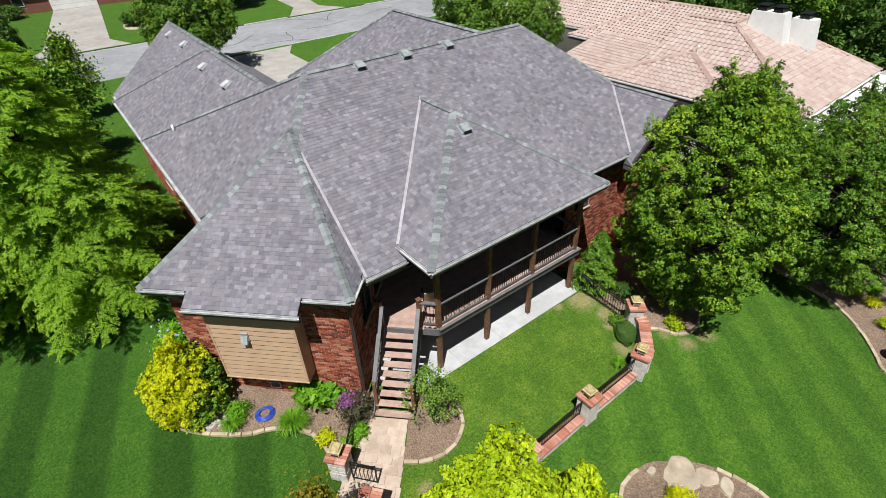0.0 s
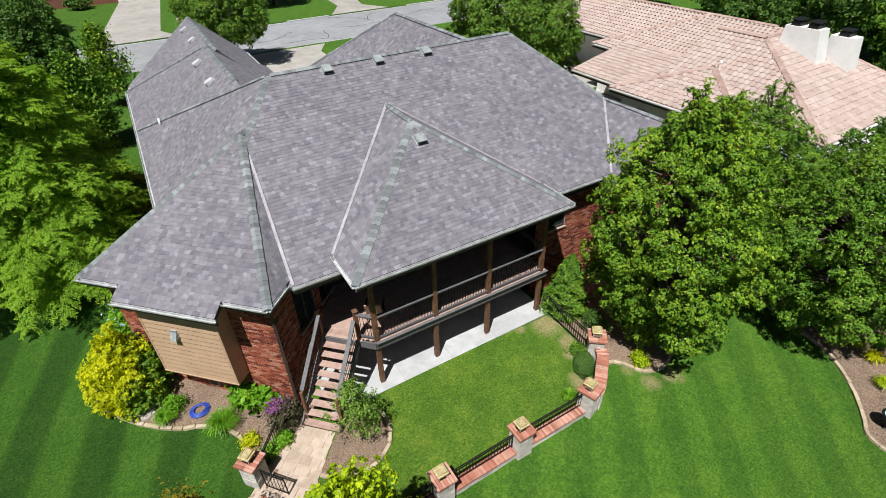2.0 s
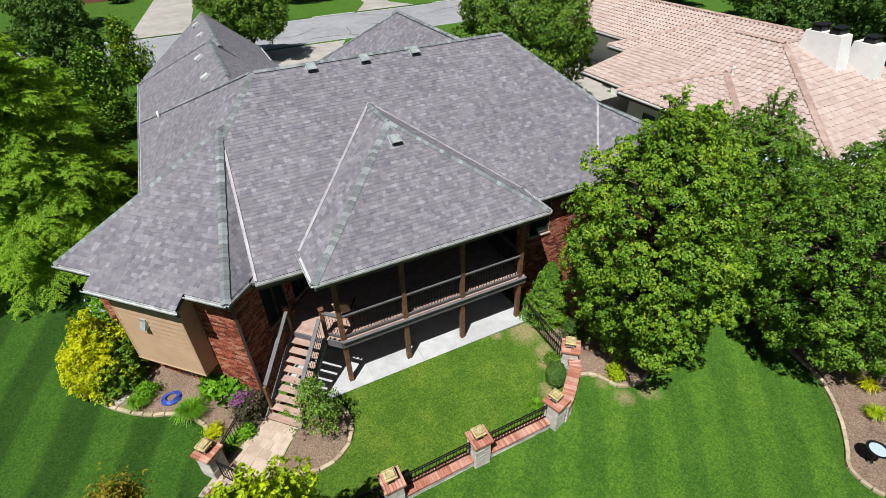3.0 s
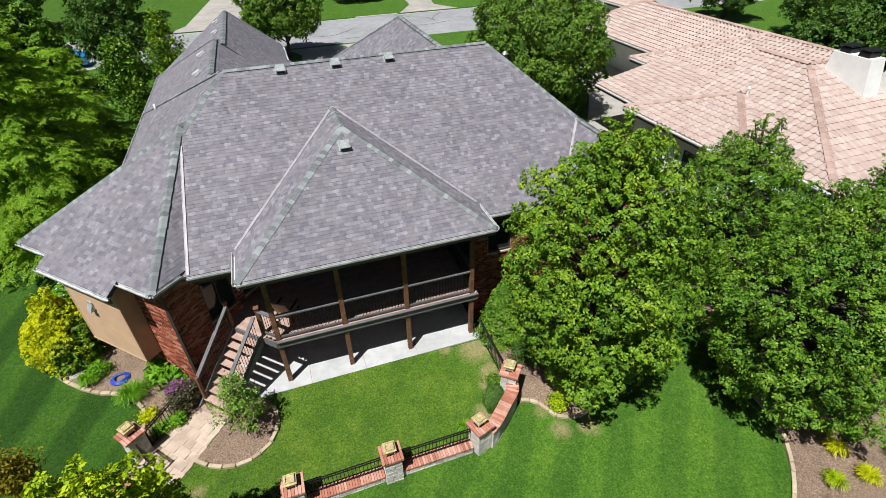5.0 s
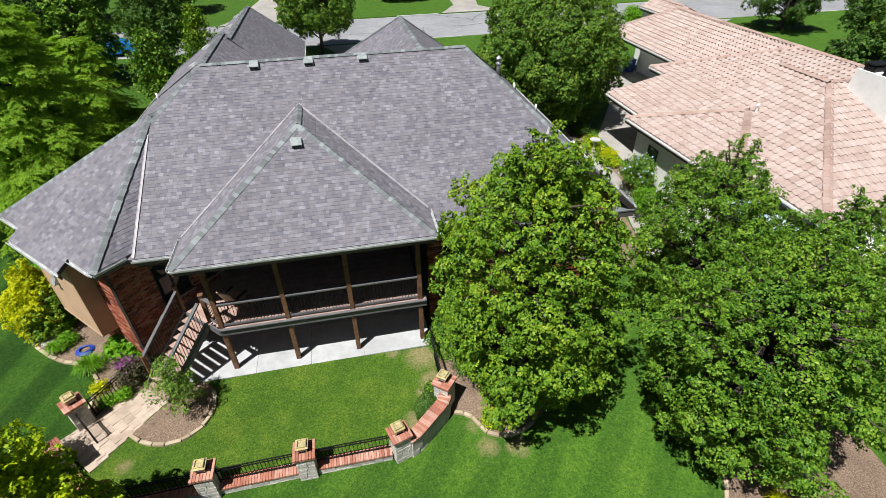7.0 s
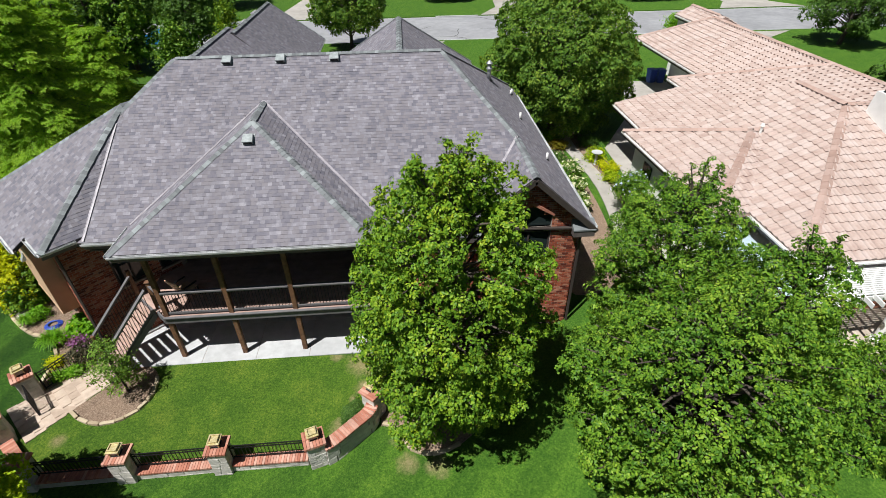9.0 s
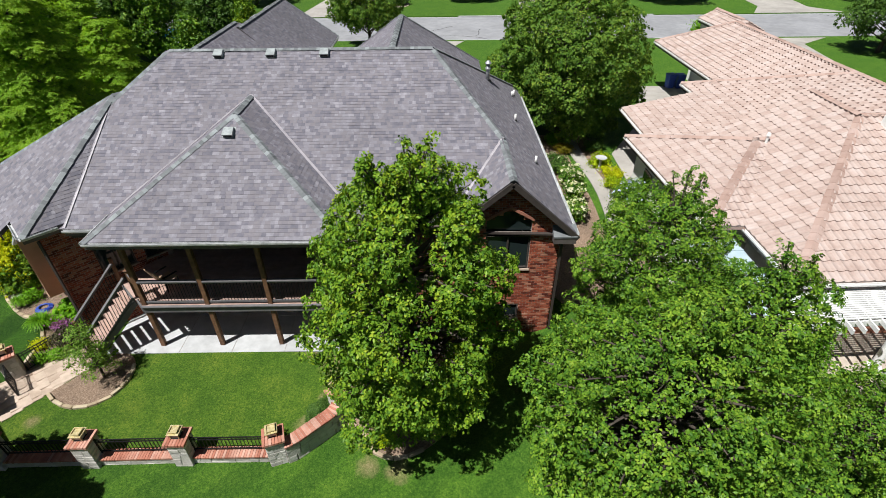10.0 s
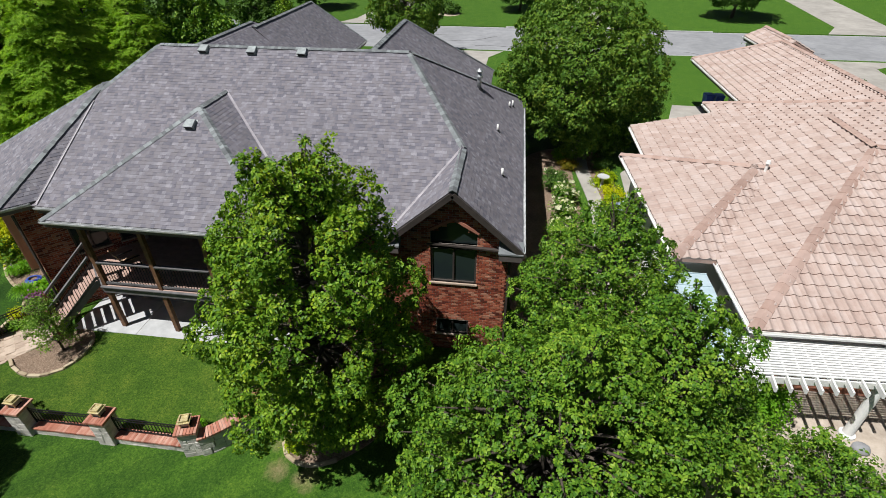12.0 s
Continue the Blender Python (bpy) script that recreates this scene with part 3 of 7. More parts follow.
FACES = {
    "back": [(5.35, 9.985, 4.59), (17.68, 9.985, 4.59), GAB, RIDGE_R, RIDGE_L, (5.41, 13.63, BACK(13.63))],
    "left": [(2.8, 24.2, 4.85), (2.8, 15.9, 4.85), (4.4, 14.2, LEFT(4.4)), (5.85, 14.2, LEFT(5.85)), (7.4, 16.19, LEFT(7.4))],
    "right": [(21.8, 9.68, RIGHT(21.8)), (21.8, 24.2, RIGHT(21.8)), (17.28, 16.19, 8.5), (19.69, 12.73, RIGHT(19.69)), (19.69, 9.68, RIGHT(19.69))],
    "front": [(21.8, 24.2, 4.43), (2.8, 24.2, 4.85), RIDGE_L, RIDGE_R],
    "gable": [(17.38, 13.2, 4.33), (17.38, 9.68, 4.33), (19.69, 9.68, 6.32), (19.69, 13.2, 6.32)],
    "porch_front": [(P0, PY, PZE), (P1, PY, PZE), PEAK],
    "porch_left": [(P0, 15.0, PZE), (P0, PY, PZE), PEAK, (10.79, 15.0, 7.36)],
    "porch_right": [(P1, PY, PZE), (P1, 15.0, PZE), (10.79, 15.0, 7.36), PEAK],
    "bay_front": [uv(B0, BV, BZ), uv(B1, BV, BZ), PK],
    "bay_left": [uv(-7.6, 14.5, 4.7), uv(B0, BV, BZ), PK],
    "bay_right": [uv(B1, BV, BZ), uv(B1, 14.34, BZ), PK],
    "bay_bump": [uv(-7.88, 9.46, bump_z), uv(-4.63, 9.46, bump_z), uv(-4.63, 9.9, BZ + 0.022), uv(-7.88, 9.9, BZ + 0.022)],
    "wing_left": [(2.8, 30.6, 4.85), (2.8, 17.0, 4.85), (6.75, 17.0, 7.74), (6.75, 25.2, 7.74)],
    "wing_right": [(10.4, 17.0, 4.85), (10.4, 30.8, 4.85), (6.75, 25.2, 7.74), (6.75, 17.0, 7.74)],
    "wing_front": [(10.4, 30.8, 4.85), (2.8, 30.6, 4.85), (6.75, 25.2, 7.74)],
    "far_left": [(3.0, 32.0, 4.75), (3.0, 24.6, 4.75), (7.1, 24.6, 7.58), (7.1, 33.5, 7.58)],
    "far_right": [(10.2, 24.6, 4.75), (10.2, 35.5, 4.75), (7.1, 33.5, 7.58), (7.1, 24.6, 7.58)],
    "far_front": [(10.2, 35.5, 4.75), (3.0, 32.0, 4.75), (7.1, 33.5, 7.58)],
    "hall_left": [(11.4, 28.4, 4.75), (11.4, 16.1, 4.75), (15.7, 16.1, 8.34), (15.7, 23.4, 8.34)],
    "hall_right": [(20.0, 16.1, 4.75), (20.0, 28.4, 4.75), (15.7, 23.4, 8.34), (15.7, 16.1, 8.34)],
    "hall_front": [(20.0, 28.4, 4.75), (11.4, 28.4, 4.75), (15.7, 23.4, 8.34)],
}
for key, pts in FACES.items():
    part("roof_deck", slab([Vector(p) for p in pts], 0.14), M["underlay"], roof)
SH_V, SH_F = [], []
for key, pts in FACES.items():
    shingle_rows([Vector(p) for p in pts], SH_V, SH_F, None, [unit_shingle(), 0, roof] if key == "porch_front" else None)
shingles = quickmesh("shingle_cover", SH_V, SH_F, M["shingle"], roof)
shingles["kind"] = "stuff"
CV, CF = [], []
for a, b in ((RIDGE_R, RIDGE_L), ((5.41, 13.63, BACK(13.63)), RIDGE_L), (GAB, RIDGE_R), ((19.69, 9.66, 6.3), (19.69, 12.7, 6.31)),
             ((P0, PY, PZE), PEAK), ((P1, PY, PZE), PEAK), (PEAK, JOIN), (PK, (6.3, 14.9, 7.44)),
             (uv(B0, BV, BZ), PK), (uv(B1, BV, BZ), PK), ((2.8, 24.2, 4.85), RIDGE_L), ((21.8, 24.2, 4.42), RIDGE_R),
             ((6.75, 19.0, 7.74), (6.75, 25.25, 7.74)), ((2.8, 30.6, 4.85), (6.75, 25.2, 7.74)), ((7.1, 24.6, 7.58), (7.1, 33.5, 7.58)),
             ((3.0, 32.0, 4.75), (7.1, 33.5, 7.58)), ((10.2, 35.5, 4.75), (7.1, 33.5, 7.58)), ((15.7, 16.5, 8.34), (15.7, 23.4, 8.34)),
             ((20.0, 28.4, 4.75), (15.7, 23.4, 8.34)), ((11.4, 28.4, 4.75), (15.7, 23.4, 8.34))):
    cap_row(a, b, 0.125, CV, CF, 0.14, 0.016)
caps = quickmesh("ridge_cap_run", CV, CF, M["cap"], roof)
caps["kind"] = "stuff"


# gutters and fascia along the eaves
def eave(a, b, parent, material=None):
    a, b = Vector(a), Vector(b)
    d = (b - a).normalized()
    out = Vector((d.y, -d.x, 0))
    part("fascia", beam(a + Vector((0, 0, -0.16)) - out * 0.03, b + Vector((0, 0, -0.16)) - out * 0.03, 0.05, 0.2), M["fascia"], parent)
    bm = bmesh.new()
    prof = [(0.0, -0.02), (0.0, -0.11), (0.07, -0.115), (0.105, -0.07), (0.11, -0.015), (0.095, -0.015), (0.09, -0.06), (0.06, -0.1), (0.012, -0.097), (0.012, -0.02)]
    rings = [[bm.verts.new(p + out * x + Vector((0, 0, z))) for x, z in prof] for p in (a, b)]
    n = len(prof)
    for i in range(n):
        bm.faces.new((rings[0][i], rings[1][i], rings[1][(i + 1) % n], rings[0][(i + 1) % n]))
    bm.faces.new(rings[0])
    bm.faces.new(rings[1][::-1])
    bmesh.ops.recalc_face_normals(bm, faces=bm.faces)
    g = part("gutter", bm, material or M["gutter"], parent, "pale metal gutter")
    return g


for a, b in ((uv(B0, BV, BZ), uv(-7.95, BV, BZ)), (uv(-7.9, 9.46, bump_z), uv(-4.6, 9.46, bump_z)), (uv(-4.6, BV, BZ), uv(B1, BV, BZ)),
             (uv(B1, BV, BZ), uv(B1, 10.86, BZ)), ((5.5, 9.985, 4.59), (6.9, 9.985, 4.59)), ((P0, 10.42, PZE), (P0, PY, PZE)),
             ((P0, PY, PZE), (P1, PY, PZE)), ((P1, PY, PZE), (P1, 10.42, PZE)), ((14.64, 9.985, 4.59), (17.5, 9.985, 4.59)),
             ((21.8, 9.68, 4.41), (21.8, 24.2, 4.41)), ((2.8, 30.6, 4.85), (2.8, 15.6, 4.85)), ((3.0, 32.0, 4.75), (3.0, 30.6, 4.75)), ((10.2, 26.0, 4.75), (10.2, 35.5, 4.75))):
    eave(a, b, house)
# soffits close the eaves from below
for poly, z in (([(2.95, 15.0), (5.6, 10.05), (17.5, 10.05), (21.6, 9.8), (21.6, 24.0), (2.95, 24.0)], 4.22), ([(7.0, 8.9), (14.5, 8.9), (14.5, 13.0), (7.0, 13.0)], 4.66),
                ([tuple(uv(B0 + 0.12, BV + 0.12))[:2], tuple(uv(B1 - 0.12, BV + 0.12))[:2], tuple(uv(B1 - 0.12, 14.0))[:2], tuple(uv(B0 + 0.12, 14.0))[:2]], 4.5)):
    # trim tone, darker than the fascia, to put porch shade into the colour
    part("soffit", prism(poly, z, z + 0.05), M["trim"], house)

# ---- the house: walls ----
def wall_solid(a, b, z0, z1, thick, parent, material, openings=()):
    """A straight wall from a to b (plan), its face to the right of the way from a to b, with openings (along, sill, width, height)."""
    a, b = Vector((a[0], a[1], 0)), Vector((b[0], b[1], 0))
    d = (b - a).normalized()
    out = Vector((d.y, -d.x, 0))
    L = (b - a).length
    cuts = sorted(openings)
    bm = bmesh.new()
    m = Matrix(((d.x, -out.x, 0, a.x), (d.y, -out.y, 0, a.y), (0, 0, 1, 0), (0, 0, 0, 1)))
    x = 0.0
    for s, sill, w, h in cuts:
        if s > x:
            add_box(bm, (x, 0, z0), (s, thick, z1), m)
        if sill > z0:
            add_box(bm, (s, 0, z0), (s + w, thick, sill), m)
        if sill + h < z1:
            add_box(bm, (s, 0, sill + h), (s + w, thick, z1), m)
        x = s + w
    if x < L:
        add_box(bm, (x, 0, z0), (L, thick, z1), m)
    bmesh.ops.recalc_face_normals(bm, faces=bm.faces)
    return part("wall", bm, material, parent), m, L


def brick_face(m, L, z0, z1, openings, verts, faces, top=None, low=None, single=0):
    """Bricks in running bond, proud of the mortar, over the face of a wall; top gives the height at a place along it."""
    bh, bl, joint = 0.062, 0.198, 0.0165
    rows = int((z1 - z0) / (bh + joint)) + 1
    for r in range(rows):
        z = z0 + r * (bh + joint)
        x = -(bl + joint) * 0.5 * (r % 2)
        while x < L:
            a, b = max(0.0, x), min(L, x + bl)
            x += bl + joint
            for s, sill, w, h in openings:          # cut short at a jamb
                if sill - 0.03 < z + bh / 2 < sill + h + 0.03 and a < s + w and b > s:
                    if a < s:
                        b = min(b, s - 0.004)
                    elif b > s + w:
                        a = max(a, s + w + 0.004)
                    else:
                        b = a
            if b - a < 0.025:
                continue
            mid = (a + b) / 2
            zt = z1 if top is None else min(z1, top(mid))
            if z + bh > zt or (low is not None and z + bh < low(mid)):
                continue
            if single and BRICKS_LEFT[0] > 0 and mid > single:
                ob = new("brick", one_brick)
                ob.parent = house
                ob.matrix_basis = m @ Matrix.Translation((a, 0, z)) @ Matrix.Diagonal((b - a, 1, bh, 1))
                BRICKS_LEFT[0] -= 1
                continue
            k = len(verts)
            pr = -0.008 - 0.006 * rng.random()
            for y in (0.004, pr):
                verts += [m @ Vector(p) for p in ((a, y, z), (b, y, z), (b, y, z + bh), (a, y, z + bh))]
            faces += [(k + 4, k + 5, k + 6, k + 7), (k, k + 1, k + 5, k + 4), (k + 2, k + 3, k + 7, k + 6), (k + 1, k + 2, k + 6, k + 5), (k + 3, k, k + 4, k + 7)]


def window(name, m, s, sill, w, h, parent, mull=1, frame_mat=None):
    """A framed window in an opening of a wall: frame, sill, panes set back."""
    frame_mat = frame_mat or M["trim"]
    win = new(name)
    win.parent = parent
    fw = 0.055
    bm = bmesh.new()
    for lo, hi in (((s, 0.03, sill), (s + fw, 0.11, sill + h)), ((s + w - fw, 0.03, sill), (s + w, 0.11, sill + h)),
                   ((s + fw, 0.03, sill), (s + w - fw, 0.11, sill + fw)), ((s + fw, 0.03, sill + h - fw), (s + w - fw, 0.11, sill + h))):
        add_box(bm, lo, hi, m, 0.006)
    for i in range(mull):
        x = s + w * (i + 1) / (mull + 1)
        add_box(bm, (x - 0.03, 0.03, sill + fw), (x + 0.03, 0.11, sill + h - fw), m, 0.006)
    part("window_frame", bm, frame_mat, win)
    part("window_sill", box((s - 0.05, -0.06, sill - 0.07), (s + w + 0.05, 0.1, sill), m, 0.01), M["paver"], win)
    for i in range(mull + 1):
        x0, x1 = s + w * i / (mull + 1), s + w * (i + 1) / (mull + 1)
        part("pane", box((x0 + 0.02, 0.075, sill + 0.03), (x1 - 0.02, 0.085, sill + h - 0.03), m), M["glass"], win)
    return win


BR_V, BR_F = [], []
one_brick = bpy.data.meshes.new("brick")
one_brick.from_pydata([(0, 0.004, 0), (1, 0.004, 0), (1, 0.004, 1), (0, 0.004, 1), (0, -0.011, 0), (1, -0.011, 0), (1, -0.011, 1), (0, -0.011, 1)], [], [(4, 5, 6, 7), (0, 1, 5, 4), (2, 3, 7, 6), (1, 2, 6, 5), (3, 0, 4, 7)])
one_brick.materials.append(M["brick_one"])
BRICKS_LEFT = [300]


def brick_wall(a, b, z0, z1, openings=(), bricks=True, top=None, low=None, thick=0.25, single=0):
    ob, m, L = wall_solid(a, b, z0, z1, thick, house, M["mortar"], openings)
    if bricks:
        brick_face(m, L, z0, z1, openings, BR_V, BR_F, top, low, single)
    return m


# corners of the wing turned by 45 degrees
cL, cR = uv(-8.93, 10.3), uv(-3.62, 10.3)
brick_wall(cL, cR, -0.3, 4.5, [(1.35, 1.42, 2.55, 2.93)], single=3.95)
bay_open = [(1.15, 2.2, 1.1, 1.9), (2.6, 2.2, 0.9, 1.9)]
m_bayr = brick_wall(cR, uv(-3.62, 13.6), -0.3, 4.5, bay_open)
for o in bay_open:
    window("window", m_bayr, *o, house)
brick_wall(uv(-8.93, 14.2), cL, -0.3, 4.5)
m_left = brick_wall((3.2, 30.2), (3.2, 15.6), -0.2, 4.7, [(5.0, 2.3, 1.2, 1.5), (10.0, 2.3, 1.2, 1.5)])
for o in [(5.0, 2.3, 1.2, 1.5), (10.0, 2.3, 1.2, 1.5)]:
    window("window", m_left, *o, house)
brick_wall((3.4, 31.8), (3.4, 30.2), 0.6, 4.6)
# the porch's rear wall with its doors and windows, the deep shade put into its colour
porch_open = [(1.2, 2.0, 1.8, 2.1), (3.6, 2.6, 1.3, 1.5), (5.4, 2.6, 1.3, 1.5)]
pa, pb = (6.6, 12.6), (14.55, 12.6)
_, m_porch, _ = wall_solid(pa, pb, 0.0, 4.66, 0.25, house, M["porch_shade_wall"], porch_open)
for o in porch_open:
    window("window", m_porch, *o, house)
# the side wall takes the same shade-darkened colour
wall_solid((14.55, 12.6), (14.55, 10.35), 0.0, 4.66, 0.25, house, M["porch_shade_wall"])
right_open = [(0.55, 2.7, 0.9, 1.3)]
m_rb = brick_wall((14.55, 10.35), (17.95, 10.35), -0.2, 4.45, right_open)
window("window", m_rb, *right_open[0], house, 0)
brick_wall((17.95, 10.35), (17.95, 9.98), -0.2, 4.3)
gable_open = [(1.03, 2.80, 1.46, 1.32), (1.2, 0.55, 1.1, 0.62)]
GTOP = lambda s: 6.12 - 0.87 * abs(17.95 + s - 19.69)
g_a, g_b = (17.95, 9.98), (21.4, 9.98)
_, m_gab, gL = wall_solid(g_a, g_b, 2.0, 4.3, 0.25, house, M["mortar"], gable_open[:1])
wall_solid(g_a, g_b, -0.2, 1.995, 0.25, house, M["mortar"], gable_open[1:])
head = bmesh.new()
# the gable's upper wall, with the shallow peaked head light cut out of it
for poly in ([(0.0, 4.3), (1.03, 4.3), (1.03, 4.72), (1.03, 5.3), (0.0, 4.5)], [(2.49, 4.3), (3.45, 4.3), (3.45, 4.5), (2.49, 5.3)],
             [(1.03, 4.72), (1.76, 5.16), (2.49, 4.72), (2.49, 5.3), (1.74, 6.0), (1.03, 5.3)]):
    vs = [head.verts.new(m_gab @ Vector((x, y, z))) for y in (0.0, 0.25) for x, z in poly]
    n = len(poly)
    head.faces.new(vs[:n])
    head.faces.new(vs[n:][::-1])
    for i in range(n):
        head.faces.new((vs[i], vs[n + i], vs[n + (i + 1) % n], vs[(i + 1) % n]))
bmesh.ops.recalc_face_normals(head, faces=head.faces)
part("wall", head, M["mortar"], house)
brick_face(m_gab, gL, -0.2, 6.0, gable_open + [(1.03, 4.12, 1.46, 0.55), (1.3, 4.7, 0.9, 0.2), (1.55, 4.9, 0.45, 0.14)], BR_V, BR_F, GTOP)
wg = window("window", m_gab, 1.03, 2.80, 1.46, 1.32, house)
part("transom_bar", box((1.03, 0.0, 4.12), (2.49, 0.12, 4.30), m_gab, 0.01), M["greywood"], wg)
bm = bmesh.new()
vs = [bm.verts.new(m_gab @ Vector((x, y, z))) for y in (0.09, 0.10) for x, z in ((1.04, 4.3), (2.48, 4.3), (2.48, 4.72), (1.76, 5.15), (1.04, 4.72))]
bm.faces.new(vs[:5]); bm.faces.new(vs[5:][::-1])
bmesh.ops.recalc_face_normals(bm, faces=bm.faces)
part("pane", bm, M["glass"], wg)
for x0, x1, z0, z1 in ((0.98, 1.76, 4.76, 5.22), (1.76, 2.54, 5.22, 4.76)):
    part("brick_arch", beam(m_gab @ Vector((x0, -0.02, z0)), m_gab @ Vector((x1, -0.02, z1)), 0.09, 0.09), M["coping"], wg)
window("window", m_gab, 1.2, 0.55, 1.1, 0.62, house, 1)
brick_wall((21.4, 9.98), (21.4, 23.8), -0.2, 4.35, [(3.0, 2.6, 1.2, 1.3)])
brick_wall((21.4, 23.8), (20.0, 23.8), 0.8, 4.35, bricks=False)
brick_wall((19.6, 28.0), (11.8, 28.0), 0.8, 4.6, bricks=False)
brick_wall((9.8, 34.9), (3.4, 31.8), 0.8, 4.6, bricks=False)
brick_wall((9.8, 26.0), (9.8, 34.9), 0.8, 4.6, bricks=False)
bricks = quickmesh("brick_cover", BR_V, BR_F, M["brick"], house)
bricks["kind"] = "stuff"
# rake boards and cornice returns of the gable
for sx in (-1, 1):
    a, b = Vector((19.69, 9.66, 6.16)), Vector((19.69 + sx * 2.2, 9.66, 6.16 - 2.2 * (0.87 if sx < 0 else 0.89)))
    part("rake_board", beam(a, b, 0.05, 0.17), M["trim"], house)
    part("rake_soffit", beam(a + Vector((0, 0.17, -0.03)), b + Vector((0, 0.17, -0.03)), 0.30, 0.05), M["trim"], house)
    x0, x1 = (17.35, 18.05) if sx < 0 else (21.1, 21.85)
    bm = bmesh.new()
    vs = [bm.verts.new(p) for p in ((x0, 9.62, 4.25), (x1, 9.62, 4.25), (x1, 9.98, 4.25), (x0, 9.98, 4.25), (x0, 9.62, 4.30), (x1, 9.62, 4.30), (x1, 9.98, 4.55), (x0, 9.98, 4.55))]
    for q in ((0, 1, 2, 3), (4, 5, 6, 7), (0, 1, 5, 4), (1, 2, 6, 5), (2, 3, 7, 6), (3, 0, 4, 7)):
        bm.faces.new([vs[i] for i in q])
    bmesh.ops.recalc_face_normals(bm, faces=bm.faces)
    part("cornice_return", bm, M["cap"], house)
    part("cornice_box", box((x0 + 0.02, 9.64, 4.02), (x1 - 0.02, 9.98, 4.249)), M["fascia"], house)

# the cantilevered bump-out with lap siding
bump = new("bump_out")
bump.parent = house
X0, X1, V0 = -7.58, -5.02, 9.78
bz0, bz1 = 1.42, 4.42


def uvm():
    return Matrix(((S45, S45, 0, 0), (-S45, S45, 0, 0), (0, 0, 1, 0), (0, 0, 0, 1)))


UVM = uvm()
part("bump_core", box((X0 + 0.02, V0 + 0.03, bz0), (X1 - 0.02, 10.4, bz1), UVM), M["siding"], bump)
nb = 16
for i in range(nb):
    z0 = bz0 + (bz1 - bz0) * i / nb
    z1 = bz0 + (bz1 - bz0) * (i + 1) / nb
    bm = bmesh.new()
    for fx in (0, 1):
        if fx == 0:
            q = [(X0, V0 - 0.004), (X1, V0 - 0.004)]
            n = Vector((0, -1, 0))
        else:
            q = [(X1 + 0.004, V0), (X1 + 0.004, 10.32)]
            n = Vector((1, 0, 0))
        pts = []
        for (x, v) in q:
            pts += [Vector((x, v, z0)) + n * 0.032, Vector((x, v, z1 + 0.012)) + n * 0.004]
        lo = [p - n * 0.03 for p in pts]
        vs = [bm.verts.new(UVM @ p) for p in pts + lo]
        for f in ((0, 2, 3, 1), (4, 5, 7, 6), (0, 4, 6, 2), (1, 3, 7, 5), (0, 1, 5, 4), (2, 6, 7, 3)):
            bm.faces.new([vs[k] for k in f])
    bmesh.ops.recalc_face_normals(bm, faces=bm.faces)
    part("siding_board", bm, M["siding"], bump)
for x in (X0, X1):
    part("corner_board", box((x - 0.035, V0 - 0.035, bz0), (x + 0.035, V0 + 0.04, bz1), UVM, 0.004), M["siding"], bump)
part("skirt_board", box((X0 - 0.04, V0 - 0.05, bz0 - 0.05), (X1 + 0.04, 10.32, bz0), UVM, 0.006), M["siding"], bump)
part("frieze", box((X0 - 0.02, V0 - 0.03, bz1 - 0.16), (X1 + 0.02, 10.3, bz1 + 0.02), UVM), M["trim"], bump)
# downspouts
for p in (uv(-3.52, 10.24), Vector((21.46, 9.9, 0))):
    bm = bmesh.new()
    add_beam(bm, (p.x, p.y, 0.05), (p.x, p.y, 4.3), 0.075, 0.06)
    part("downspout", bm, M["trim"], house, "brown metal downspout")

# ---- plants ----
def leaves_mesh(name, centres, outward, size, material, parent, seed, droop=0.25, slim=0.55, spread=1.0, wild=0.68):
    """Folded leaves, one for each centre, facing outward and up with a scatter."""
    r = np.random.default_rng(seed)
    n = len(centres)
    nrm = outward * spread + r.normal(0, wild, (n, 3)) + np.array([0, 0, 0.55])
    nrm /= np.linalg.norm(nrm, axis=1)[:, None] + 1e-9
    ax = r.normal(0, 1, (n, 3)) + outward * 0.7 - np.array([0, 0, droop])
    ax -= nrm * (ax * nrm).sum(1)[:, None]
    ax /= np.linalg.norm(ax, axis=1)[:, None] + 1e-9
    sd = np.cross(nrm, ax)
    L = size * (0.65 + 0.7 * r.random(n))[:, None]
    W = L * slim
    co = np.empty((n, 4, 3), np.float32)
    co[:, 0] = centres - ax * L * 0.5
    co[:, 1] = centres + sd * W * 0.5 + nrm * W * 0.22
    co[:, 2] = centres + ax * L * 0.5 - nrm * L * 0.12
    co[:, 3] = centres - sd * W * 0.5 + nrm * W * 0.22
    me = bpy.data.meshes.new(name)
    me.vertices.add(n * 4)
    me.vertices.foreach_set("co", co.reshape(-1))
    me.loops.add(n * 6)
    base = (np.arange(n) * 4)[:, None]
    me.loops.foreach_set("vertex_index", (base + np.array([0, 1, 2, 0, 2, 3])).reshape(-1).astype(np.int32))
    me.polygons.add(n * 2)
    me.polygons.foreach_set("loop_start", (np.arange(n * 2) * 3).astype(np.int32))
    me.update(calc_edges=True)
    me.materials.append(material)
    ob = new(name, me)
    if parent is not None:
        ob.parent = parent
    return ob


